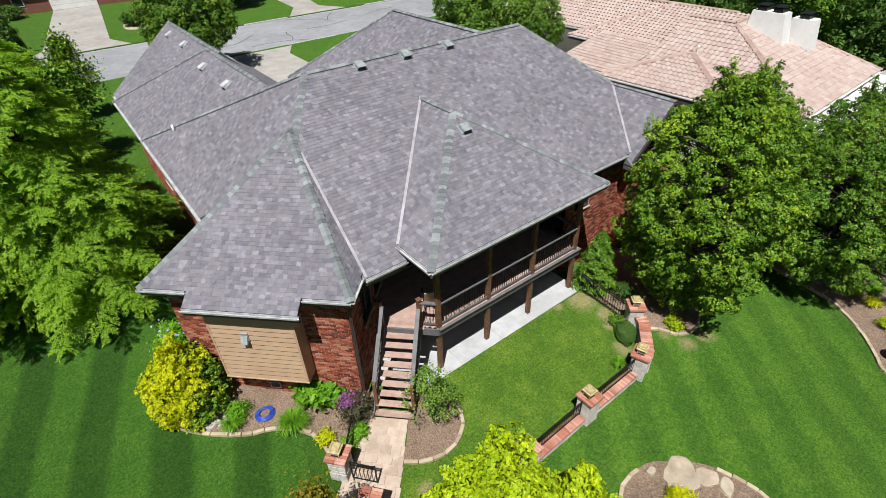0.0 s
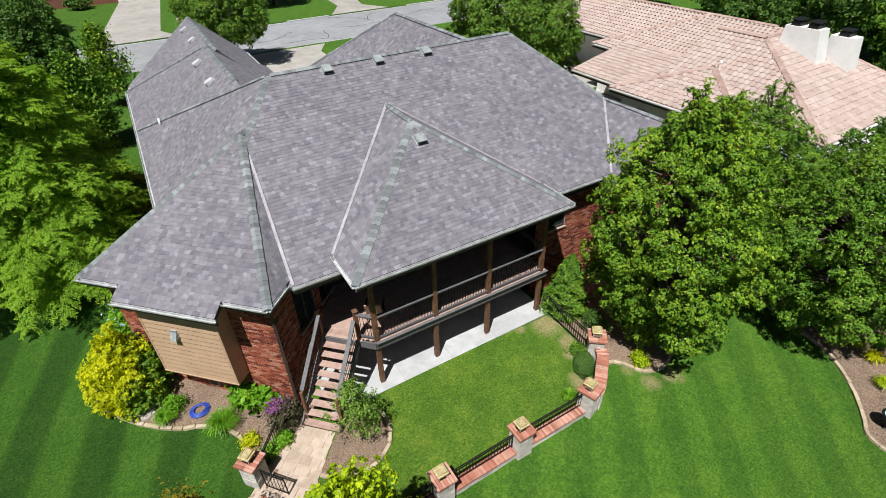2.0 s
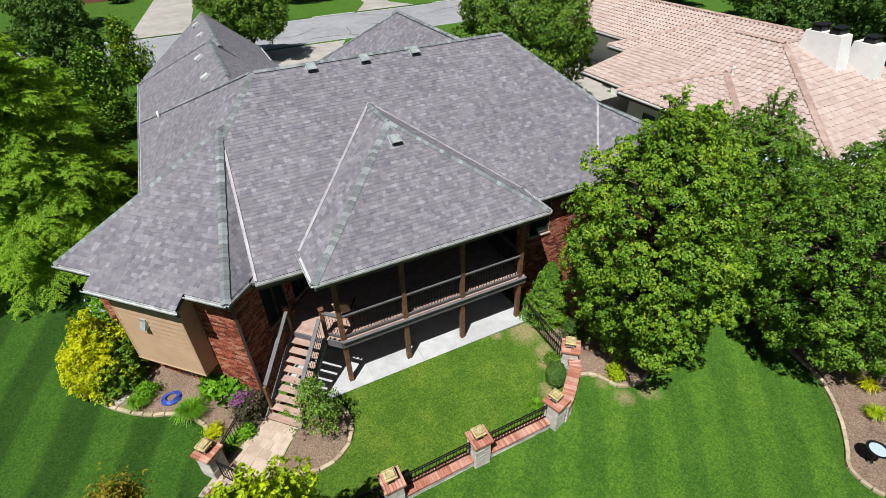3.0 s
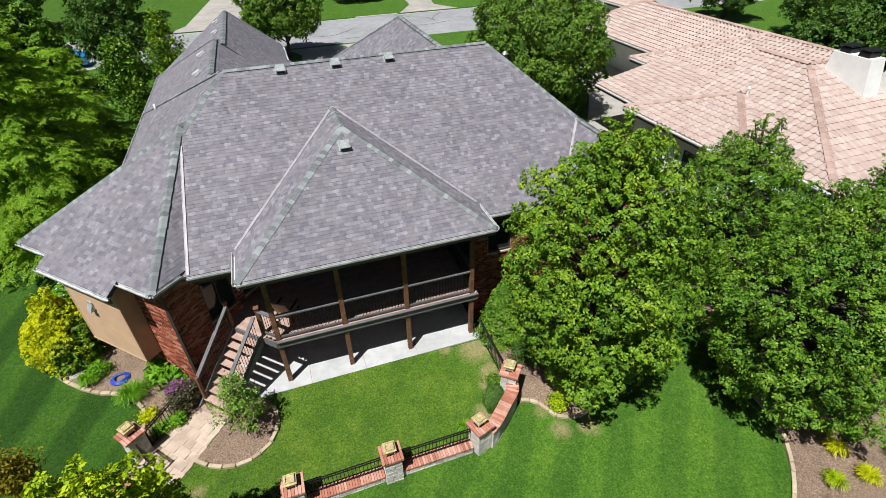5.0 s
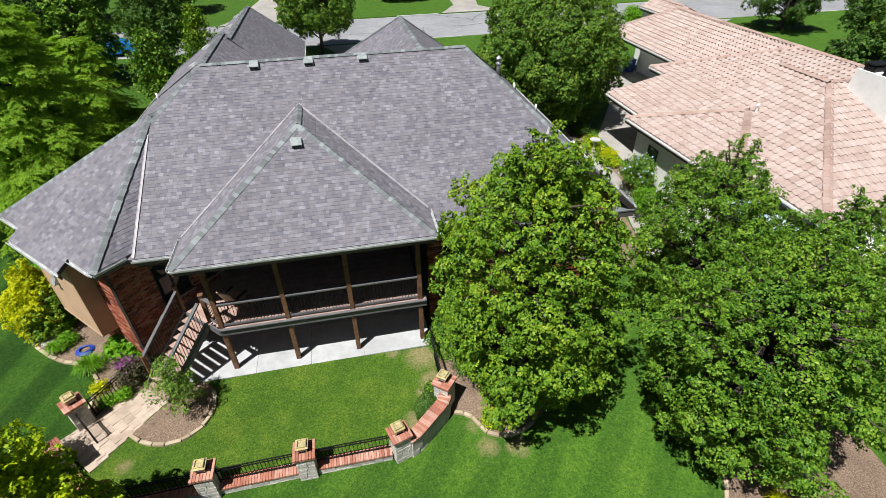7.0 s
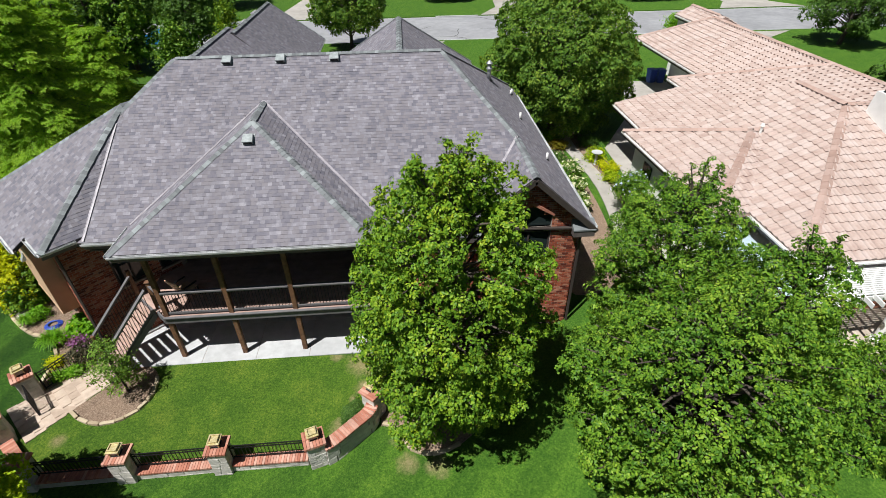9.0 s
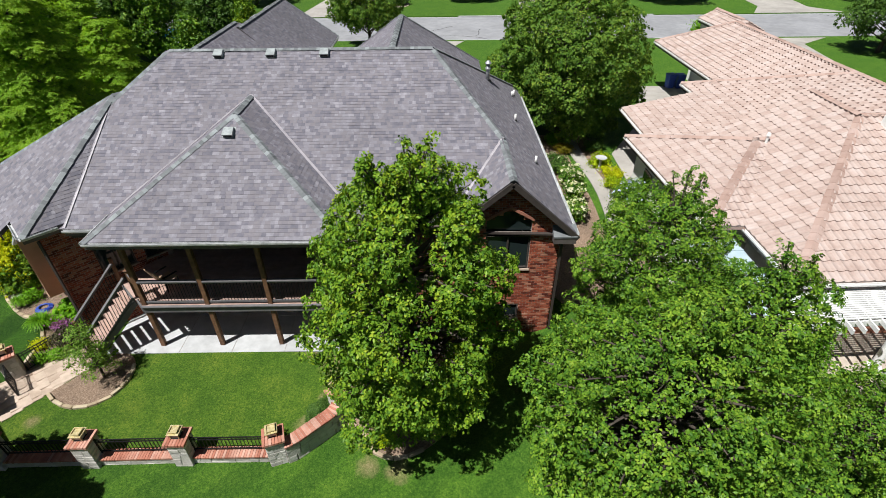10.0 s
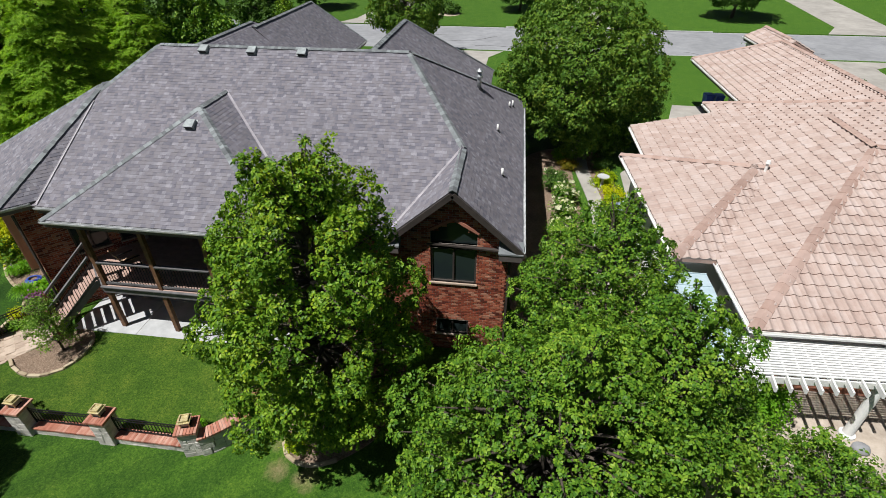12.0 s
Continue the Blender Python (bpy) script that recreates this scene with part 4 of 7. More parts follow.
def crown_points(lobes, clusters, per, seed, spread, squash=0.55, core=0.55):
    """Leaf places in clumps over a set of round lobes (x, y, z, radius, flatness)."""
    r = np.random.default_rng(seed)
    lob = np.array(lobes, float)
    area = lob[:, 3] ** 2 * lob[:, 4] ** 0.6
    pick = r.choice(len(lob), clusters, p=area / area.sum())
    d = r.normal(0, 1, (clusters, 3))
    d[:, 2] += 0.12
    d /= np.linalg.norm(d, axis=1)[:, None]
    rad = lob[pick, 3] * (core + (1 - core) * r.random(clusters) ** 0.5) * (0.9 + 0.22 * r.random(clusters))
    c = lob[pick, :3] + d * rad[:, None] * np.stack([np.ones(clusters), np.ones(clusters), lob[pick, 4]], 1)
    size = 0.55 + 0.9 * r.random(clusters)
    off = r.normal(0, 1, (clusters, per, 3)) * spread * size[:, None, None]
    off[:, :, 2] *= squash
    pts = (c[:, None, :] + off).reshape(-1, 3)
    out = np.repeat(d, per, 0)
    return pts, out


def tree_lobes(h, r, base, n, seed, tuft=0.16, low=0.19, high=0.97, flat=0.62):
    """Leaf tufts over the shell of an uneven crown, widest below the middle, larger ones within, and a few leaders at the top."""
    q = random.Random(seed)
    out = []
    swell = [0.86 + 0.26 * q.random() for _ in range(7)]
    for i in range(n):
        t = (i + 0.5) / n
        z = base + (h - base) * (0.03 + 0.92 * t)
        wide = max(0.12, math.sin(math.pi * (low + (high - low) * t ** 1.08)) ** 0.85)
        a = i * 2.39996 + 0.4 * q.random()
        rr = r * tuft * (0.75 + 0.55 * q.random()) * (0.65 + 0.35 * wide)
        k = max(0.0, r * wide * swell[int(a * 7 / math.tau + z) % 7] * (0.64 + 0.45 * q.random()) - rr * 0.6)
        out.append((k * math.cos(a), k * math.sin(a), z + 0.25 * rr * q.random(), max(0.22, rr), flat + 0.3 * q.random()))
        if i % 4 == 0:
            out.append((0.5 * k * math.cos(a + 1), 0.5 * k * math.sin(a + 1), z, rr * 1.8, 0.9))
    for j in range(6):
        a = j * 1.05 + q.random()
        d = r * 0.28 * q.random()
        out.append((d * math.cos(a), d * math.sin(a), h - 0.25 - 0.7 * q.random(), 0.22 + 0.1 * q.random(), 2.2))
    return out


def make_tree(name, place, h, r, base, material, label, leaf=0.17, clusters=900, per=34, seed=1, trunk=0.14, lobes=None, spread=0.26, category="tree", slim=0.6, group="", lob_n=60, turn=0, core=0.55, wild=0.68):
    t = thing(name, (place[0], place[1], place[2] if len(place) > 2 else lie(place[0], place[1]) - 0.05), label, category, group, turn=turn)
    q = random.Random(seed)
    lobes = lobes or tree_lobes(h, r, base, lob_n, seed)
    bm = bmesh.new()
    lean = Vector((q.uniform(-0.2, 0.2), q.uniform(-0.2, 0.2), 0))
    spine = [Vector((0, 0, 0)) + lean * (k / 6) ** 2 + Vector((0, 0, h * 0.86 * k / 6)) for k in range(7)]
    add_tube(bm, spine, [trunk * (1.25 if k == 0 else 1 - k / 6.6) + 0.012 for k in range(7)], 8)
    part("trunk", bm, M["bark"], t, smooth=True)
    bm = bmesh.new()
    for (x, y, z, rr, fl) in lobes:
        z0 = max(base * 0.75, z * 0.62)
        a = Vector((0, 0, min(z0, h * 0.82))) + lean * (z0 / h) ** 2
        b = Vector((x * 0.62, y * 0.62, z * 0.96 - 0.1 * rr))
        mid = a.lerp(b, 0.5) + Vector((0, 0, -0.12 * rr))
        add_tube(bm, [a, mid, b, b + (b - mid).normalized() * 0.12], [trunk * 0.30, trunk * 0.17, trunk * 0.07, 0.006], 5)
    part("branchwork", bm, M["bark"], t, smooth=True)
    pts, out = crown_points(lobes, clusters, per, seed, spread, 0.75, core)
    leaves_mesh("crown", pts, out, leaf, material, t, seed + 50, slim=slim, wild=wild)
    return t


def make_bush(name, place, rx, ry, h, material, label, leaf=0.09, clusters=160, per=22, seed=1, category="shrub", spread=0.11, z=None, slim=0.55, turn=0, accent=None, group=""):
    t = thing(name, (place[0], place[1], lie(place[0], place[1]) if z is None else z), label, category, group, turn=turn)
    q = random.Random(seed)
    lobes = []
    for i in range(9):
        a = i * 2.4 + q.random() * 0.6
        k = 0.0 if i == 0 else 0.55
        s = min(rx, ry)
        lobes.append((rx * k * math.cos(a), ry * k * math.sin(a), h * (0.55 + 0.12 * q.random()) if i else h * 0.62, s * (0.48 + 0.12 * q.random()), min(1.4, 0.75 * h / max(rx, ry))))
    bm = bmesh.new()
    for (x, y, z1, rr, f) in lobes:
        add_tube(bm, [(0.3 * x, 0.3 * y, 0), (0.6 * x, 0.6 * y, z1 * 0.5), (x, y, z1)], [0.022, 0.016, 0.006], 5)
    part("stemwork", bm, M["bark"], t)
    pts, out = crown_points(lobes, clusters, per, seed, spread)
    pts[:, 2] = np.maximum(pts[:, 2], 0.03)
    leaves_mesh("foliage", pts, out, leaf, material, t, seed + 9, slim=slim)
    if accent:
        m2, share, size = accent
        r = np.random.default_rng(seed + 3)
        sel = r.choice(len(pts), int(len(pts) * share), replace=False)
        sel = sel[pts[sel, 2] > h * 0.55]
        leaves_mesh("blossom", pts[sel] + out[sel] * 0.08, out[sel], size, m2, t, seed + 31, slim=0.9)
    return t


def leaf_cloud(name, centres, nrm, ax, size, slim, material, parent, seed):
    """Folded leaves with given faces and growing directions."""
    r = np.random.default_rng(seed)
    n = len(centres)
    nrm = nrm / (np.linalg.norm(nrm, axis=1)[:, None] + 1e-9)
    ax = ax - nrm * (ax * nrm).sum(1)[:, None]
    ax = ax / (np.linalg.norm(ax, axis=1)[:, None] + 1e-9)
    sd = np.cross(nrm, ax)
    L = size * (0.7 + 0.6 * r.random(n))[:, None]
    W = L * slim
    co = np.empty((n, 4, 3), np.float32)
    co[:, 0] = centres - ax * L * 0.5
    co[:, 1] = centres + sd * W * 0.5 + nrm * W * 0.16 + ax * L * 0.05
    co[:, 2] = centres + ax * L * 0.5 - nrm * L * 0.10
    co[:, 3] = centres - sd * W * 0.5 + nrm * W * 0.16 + ax * L * 0.05
    me = bpy.data.meshes.new(name)
    me.vertices.add(n * 4)
    me.vertices.foreach_set("co", co.reshape(-1))
    me.loops.add(n * 6)
    base = (np.arange(n) * 4)[:, None]
    me.loops.foreach_set("vertex_index", (base + np.array([0, 1, 2, 0, 2, 3])).reshape(-1).astype(np.int32))
    me.polygons.add(n * 2)
    me.polygons.foreach_set("loop_start", (np.arange(n * 2) * 3).astype(np.int32))
    me.update(calc_edges=True)
    me.materials.append(material)
    ob = new(name, me)
    ob.parent = parent
    return ob


def unit_rows(a):
    return a / (np.linalg.norm(a, axis=1)[:, None] + 1e-9)


def bough_crown(profile, boughs, bough_r, seed, gap, per, spray, leaders=0, ragged=0.16, thin=0.35):
    """A broad crown: boughs over an outline (height, radius), sprays of leaves spaced over each bough, each spray a small drooping
    fan that faces up and out. Returns leaf centres, faces, growing directions and the boughs."""
    r = np.random.default_rng(seed)
    zs = np.array([p[0] for p in profile], float)
    rs = np.array([p[1] for p in profile], float)
    grid = np.linspace(zs[0], zs[-1], 200)
    wide = np.interp(grid, zs, rs) + 0.35
    cum = np.cumsum(wide)
    cum /= cum[-1]
    B = []
    for i in range(boughs):
        z = float(np.interp((i + 0.5) / boughs, cum, grid))
        a = i * 2.39996 + r.normal(0, 0.25)
        br = bough_r * (0.7 + 0.65 * r.random())
        k = max(0.0, float(np.interp(z, zs, rs)) * (1 + ragged * r.normal(0, 0.6)) - br * 0.55)
        B.append((k * math.cos(a), k * math.sin(a), z + 0.3 * br * r.normal(), br, 0.62 + 0.22 * r.random()))
    for i in range(leaders):
        a = r.random() * math.tau
        k = rs[-1] * 0.9 * math.sqrt(r.random())
        top = zs[-1] + 0.2 + 0.55 * r.random()
        for j in range(4):
            B.append((k * math.cos(a) * (1 + 0.07 * j), k * math.sin(a) * (1 + 0.07 * j), top - 0.32 * (3 - j), 0.30 - 0.06 * j, 1.1))
    B = np.array(B)
    C, N = [], []
    for x, y, z, br, fl in B:
        n = max(6, int(6.5 * math.pi * br * br / (gap * gap)))
        d = unit_rows(r.normal(0, 1, (n, 3)))
        out = np.array([x, y, 0.0]) / (math.hypot(x, y) + 0.4)
        d = d[(d @ (out * 0.8 + np.array([0, 0, 0.6]))) > -0.45]
        c = np.array([x, y, z]) + d * np.array([1, 1, fl]) * br * (0.72 + 0.50 * r.random((len(d), 1)))
        C.append(c)
        N.append(unit_rows(d * 0.5 + out * 0.3 + np.array([0, 0, 0.5]) + r.normal(0, 0.42, d.shape)))
    C, N = np.concatenate(C), np.concatenate(N)
    # leave out sprays buried in another bough, and thin the rest to an even spacing
    keep = np.ones(len(C), bool)
    for x, y, z, br, fl in B:
        q = (C - np.array([x, y, z])) / np.array([br, br, br * fl])
        keep &= (q * q).sum(1) > 0.68
    C, N = C[keep], N[keep]
    cells, pick = {}, []
    for i in r.permutation(len(C)):
        if r.random() < thin:
            continue
        key = tuple(np.floor(C[i] / gap).astype(int))
        if key in cells:
            continue
        cells[key] = i
        pick.append(i)
    C, N = C[pick], N[pick]
    n = len(C)
    e1 = unit_rows(np.cross(N, r.normal(0, 1, (n, 3))))
    e2 = np.cross(N, e1)
    size = spray * (0.5 + 0.85 * r.random(n))
    ang = r.random((n, per)) * math.tau
    rad = np.sqrt(r.random((n, per))) * size[:, None]
    dirs = e1[:, None] * np.cos(ang)[..., None] + e2[:, None] * np.sin(ang)[..., None]
    fall = rad / size[:, None]
    pts = C[:, None] + dirs * rad[..., None] + N[:, None] * (r.normal(0, 0.18, (n, per)) * size[:, None] - 0.35 * fall ** 2 * size[:, None])[..., None]
    nrm = N[:, None] + dirs * (0.5 * fall)[..., None] + r.normal(0, 0.3, (n, per, 3))
    ax = dirs + r.normal(0, 0.35, (n, per, 3)) - np.array([0, 0, 0.3])
    # a sparse inner leaf layer keeps the crown from being seen through
    inner = []
    for x, y, z, br, fl in B:
        d = unit_rows(r.normal(0, 1, (int(150 * br), 3)))
        inner.append(np.array([x * 0.9, y * 0.9, z - 0.1 * br]) + d * np.array([1, 1, fl]) * br * (0.25 + 0.5 * r.random((len(d), 1))))
    inner = np.concatenate(inner)
    k = len(inner)
    return (np.concatenate([pts.reshape(-1, 3), inner]), np.concatenate([nrm.reshape(-1, 3), r.normal(0, 0.5, (k, 3)) + np.array([0, 0, 0.7])]),
            np.concatenate([ax.reshape(-1, 3), r.normal(0, 1, (k, 3))]), B)


def make_broad_tree(name, place, profile, material, label, seed, boughs=70, bough_r=0.75, gap=0.24, per=26, spray=0.17, leaf=0.095, slim=0.72, trunk=0.15, leaders=0, ragged=0.16, category="tree"):
    """A full-crowned tree: trunk, a limb to every bough, and leaf sprays over the boughs."""
    t = thing(name, (place[0], place[1], lie(place[0], place[1]) - 0.05), label, category)
    h = profile[-1][0]
    pts, nrm, ax, B = bough_crown(profile, boughs, bough_r, seed, gap, per, spray, leaders, ragged)
    spine = [Vector((0.10 * math.sin(k * 1.3), 0.08 * math.cos(k * 1.7), h * 0.9 * k / 6)) for k in range(7)]
    bm = bmesh.new()
    add_tube(bm, spine, [trunk * (1.3 if k == 0 else 1 - k / 6.8) + 0.012 for k in range(7)], 10)
    part("trunk", bm, M["bark"], t, smooth=True)
    bm = bmesh.new()
    for x, y, z, br, fl in B:
        k = min(5.6, max(1.0, 6 * (z - 0.45 * math.hypot(x, y)) / (h * 0.9)))
        a = spine[int(k)].lerp(spine[int(k) + 1], k - int(k))
        b = Vector((x, y, z - 0.1 * br))
        mid = a.lerp(b, 0.55) + Vector((0, 0, 0.08 * (b - a).length))
        add_tube(bm, [a, mid, b, b + (b - mid).normalized() * br * 0.5], [trunk * 0.34, trunk * 0.2, trunk * 0.1, 0.008], 5)
    part("branchwork", bm, M["bark"], t, smooth=True)
    leaf_cloud("crown", pts, nrm, ax, leaf, slim, material, t, seed + 50)
    return t


def make_conifer(name, place, h, r, material, label, seed=1, boughs=150, category="tree"):
    """A feathery conifer: tiers of spreading boughs, each a flat fan of drooping branchlets set with narrow fronds on both sides."""
    t = thing(name, (place[0], place[1], lie(place[0], place[1]) - 0.05), label, category)
    q = np.random.default_rng(seed)
    part("trunk", tube([(0, 0, 0), (0.03, 0.02, h * 0.5), (0, 0, h * 0.97)], [0.17, 0.10, 0.02], 8), M["bark"], t, smooth=True)
    bm = bmesh.new()
    P, N, A = [], [], []
    for i in range(boughs):
        f = (i + 0.5) / boughs
        z = h * (0.07 + 0.91 * f)
        reach = r * (1 - f) ** 0.55 * (0.62 + 0.5 * q.random()) + 0.3
        a = i * 2.39996 + q.normal(0, 0.2)
        d = np.array([math.cos(a), math.sin(a), 0])
        sd = np.array([-d[1], d[0], 0])
        sag, lift = 0.05 + 0.25 * q.random(), q.normal(0, 0.12)
        spot = lambda s: d * reach * s + np.array([0, 0, z + lift + reach * (0.42 * s - (0.34 + sag) * s * s)])
        add_tube(bm, [tuple(spot(0)), tuple(spot(0.5)), tuple(spot(1.0))], [0.03, 0.018, 0.005], 4)
        m = int(8 + 10 * reach)
        for j in range(m):
            s = 0.22 + 0.8 * (j + q.random()) / m
            side = 1 if j % 2 else -1
            if j >= m - 2:
                side = 0.15 * side
            way = d * (0.45 + 0.5 * q.random()) + sd * side * (0.7 + 0.3 * q.random()) + np.array([0, 0, q.normal(0.05, 0.22)])
            way /= np.linalg.norm(way)
            length = (0.28 + 0.30 * reach * (1.08 - s) + 0.12 * q.random())
            k = int(16 + 34 * length)
            u = (np.arange(k) + q.random(k)) / k
            wing = np.cross(way, [0, 0, 1]) * np.where(np.arange(k) % 2, 1.0, -1.0)[:, None]
            droop = -(0.15 + 0.55 * q.random()) * length
            pt = spot(min(1.0, s)) + way * (u * length)[:, None] + wing * (0.05 * (1.1 - 0.6 * u))[:, None] + q.normal(0, 0.012, (k, 3))
            pt[:, 2] += droop * u * u + 0.05 * u
            P.append(pt)
            N.append(np.array([0, 0, 0.8]) + way * 0.3 + d * 0.3 + q.normal(0, 0.40, (k, 3)))
            A.append(wing * 0.8 + way * 0.75 + np.array([0, 0, -0.15]))
    part("branchwork", bm, M["bark"], t)
    leaf_cloud("crown", np.concatenate(P), np.concatenate(N), np.concatenate(A), 0.122, 0.30, material, t, seed + 5)
    return t


make_broad_tree("maple_tree", (16.7, 6.2), [(0.9, 0.8), (1.7, 1.5), (2.9, 2.05), (4.8, 2.25), (6.4, 2.05), (7.6, 1.6), (8.4, 0.9)], M["maple"], "broad green maple tree in a stone-edged mulch bed", 3, 176, 0.41, 0.20, 25, 0.135, 0.086, 0.66, 0.15, 20, 0.26)
make_broad_tree("pear_tree", (22.4, 3.55), [(1.0, 1.8), (2.2, 2.35), (3.6, 2.6), (4.8, 2.45), (5.8, 1.9), (6.4, 1.2), (6.7, 0.5)], M["pear"], "dense green ornamental pear tree in a mulch bed", 5, 185, 0.43, 0.205, 26, 0.135, 0.076, 0.66, 0.17, 5, 0.28)
make_broad_tree("pear_tree", (25.0, 4.9), [(1.4, 0.8), (2.8, 1.2), (4.4, 1.35), (5.8, 1.1), (6.6, 0.75), (6.9, 0.4)], M["pear"], "slender green ornamental pear tree in a mulch bed", 15, 74, 0.38, 0.205, 26, 0.135, 0.076, 0.66, 0.14, 4, 0.28)
make_broad_tree("pear_tree", (24.0, 8.3), [(1.2, 1.4), (2.6, 1.95), (4.0, 2.0), (5.4, 1.6), (6.2, 1.0), (6.5, 0.4)], M["pear"], "dense green ornamental pear tree beside the neighbouring house", 6, 122, 0.42, 0.205, 26, 0.135, 0.076, 0.66, 0.15, 4, 0.28)
make_broad_tree("pear_tree", (28.75, 4.35), [(0.6, 1.1), (1.5, 1.75), (2.4, 1.6), (3.2, 0.7)], M["pear"], "low spreading green tree below the neighbouring terrace", 7, 36, 0.5, 0.21, 28, 0.15, 0.075, 0.66, 0.10, 0, 0.16)
make_broad_tree("shade_tree", (24.8, 25.6), [(1.4, 2.5), (2.8, 3.6), (4.6, 3.8), (6.2, 3.2), (7.3, 2.0), (7.9, 0.8)], M["oak"], "large dark green shade tree beside the side path", 8, 105, 0.9, 0.30, 22, 0.23, 0.15, 0.6, 0.2, 0, 0.15)
make_broad_tree("street_tree", (11.0, 46.6), [(1.9, 1.9), (3.4, 3.2), (5.2, 3.3), (6.7, 2.2), (7.6, 0.7)], M["oak"], "round green tree beside the driveway", 9, 70, 0.8, 0.36, 18, 0.26, 0.19, 0.6, 0.16, 0, 0.15)
make_broad_tree("street_tree", (-2.3, 45.5), [(1.8, 1.4), (3.2, 2.5), (5.0, 2.5), (6.3, 1.6), (7.0, 0.5)], M["dark"], "slender dark green tree in the front lawn", 10, 50, 0.75, 0.36, 18, 0.26, 0.19, 0.6, 0.14, 0, 0.15)
make_broad_tree("garden_tree", (4.35, 3.2), [(1.2, 0.8), (2.4, 1.25), (3.7, 1.35), (4.8, 1.0), (5.5, 0.5)], M["lime"], "young lime-green tree with bright new leaves", 11, 64, 0.36, 0.17, 20, 0.13, 0.088, 0.66, 0.09, 9, 0.3)
make_broad_tree("garden_tree", (5.9, 2.6), [(0.9, 0.5), (1.8, 0.8), (2.8, 0.8), (3.6, 0.5), (4.0, 0.3)], M["lime"], "slender young lime-green tree with bright new leaves", 13, 40, 0.28, 0.16, 20, 0.12, 0.085, 0.66, 0.06, 4, 0.3)
make_tree("garden_tree", (1.6, 6.0), 3.9, 0.65, 0.8, M["orange"], "young tree turning yellow and rust", 0.085, 110, 50, 12, 0.05, spread=0.13, lob_n=10)
for k, (x, y, h, r) in enumerate([(-0.9, 20.0, 9.6, 3.4), (-4.6, 20.6, 9.2, 3.4), (-4.0, 26.0, 8.6, 3.2), (-8.6, 22.8, 9.2, 3.6), (-0.4, 25.2, 7.0, 2.6), (-9.0, 28.6, 8.6, 3.6), (-5.4, 31.5, 7.6, 2.8)]):
    make_conifer("cypress_tree", (x, y), h, r, M["conifer"], "feathery light green cypress tree", 20 + k, 175 if k < 2 else 105)
make_tree("ornamental_tree", (0.6, 33.2), 5.2, 1.7, 1.0, M["pear"], "small round green tree beside the garage wall", 0.18, 340, 34, 31, 0.09)
make_tree("ornamental_tree", (1.8, 41.0), 5.2, 1.2, 1.0, M["maple"], "small green tree with yellowing new leaves", 0.18, 200, 34, 32, 0.08)
for k, (x, y, h, r) in enumerate([(-6.6, 41.5, 6.6, 2.3), (-9.5, 42.5, 8.5, 3.0), (-13.0, 36.0, 9.0, 3.5), (-14, 47, 8, 3.2), (48, 70, 9, 4.2), (51.5, 20.5, 9.5, 5.0), (53.5, 13.0, 9.5, 5.2), (47.5, 9.5, 8.0, 3.8), (45.5, 22.0, 6.0, 2.6), (57.0, 27, 9.0, 4.6), (57, 43, 7, 3.2), (-22, 26, 8, 4), (-20, 52, 8, 4), (21.5, 72, 8, 3.6), (-17, 68, 8, 4), (73, 70, 8, 4), (-6.5, 70, 7.5, 3.4), (58.5, 33, 7, 3.4)]):
    make_broad_tree("shade_tree", (x, y), [(1.5, 0.5 * r), (0.36 * h, 0.9 * r), (0.56 * h, r), (0.78 * h, 0.74 * r), (h, 0.22 * r)], M["dark"] if k % 3 else M["pear"], "dark green shade tree in a lawn", 40 + k, 46, 0.27 * r, 0.42, 16, 0.30, 0.22, 0.62, 0.17, 0, 0.16)

# ---- patio, deck, stairs ----
patio = link("patio", prism([(5.6, 8.97), (14.33, 8.97), (14.33, 12.7), (5.6, 12.7)], -0.35, -0.012), M["mortar"])
tagged(patio, "pale concrete patio slab under the deck", "patio", kind="structure")
cuts = (5.6, 6.32, 8.18, 10.05, 11.92, 14.35)
for x0, x1 in zip(cuts, cuts[1:]):
    for y0, y1 in ((8.95, 10.8), (10.8, 12.7)):
        part("slab", box((x0 + 0.006, y0 + 0.006, -0.2), (x1 - 0.006, y1 - 0.006, 0.0), None, 0.006), M["concrete"], patio)
DZ = 1.95
porch = thing("porch_deck", (0, 0, 0), "covered timber deck with brown posts and grey rails", "deck")
i, x = 0, 9.28
while x < 12.56:
    x1 = min(x + 0.138, 12.57)
    lo = 7.42 - (x - 9.28) * 0.9 if x < 10.3 else 6.45
    part("deck_board", box((max(lo, 6.4), x, DZ - 0.03), (14.25, x1 - 0.006, DZ)), M["deck"], porch)
    x += 0.138
part("rim_joist", beam((7.42, 9.25, DZ - 0.14), (14.28, 9.25, DZ - 0.14), 0.045, 0.27), M["greywood"], porch)
part("rim_cap", beam((7.42, 9.215, DZ - 0.005), (14.28, 9.215, DZ - 0.005), 0.1, 0.03), M["greywood"], porch)
part("rim_joist", beam((7.42, 9.25, DZ - 0.14), (7.02, 9.66, DZ - 0.14), 0.045, 0.27), M["greywood"], porch)
part("rim_joist", beam((14.27, 9.25, DZ - 0.14), (14.27, 12.5, DZ - 0.14), 0.045, 0.27), M["greywood"], porch)
for px in (7.5, 9.62, 11.74, 14.08):
    part("post", box((px - 0.075, 9.285, 0.0), (px + 0.075, 9.435, 4.66), None, 0.006), M["post"], porch)


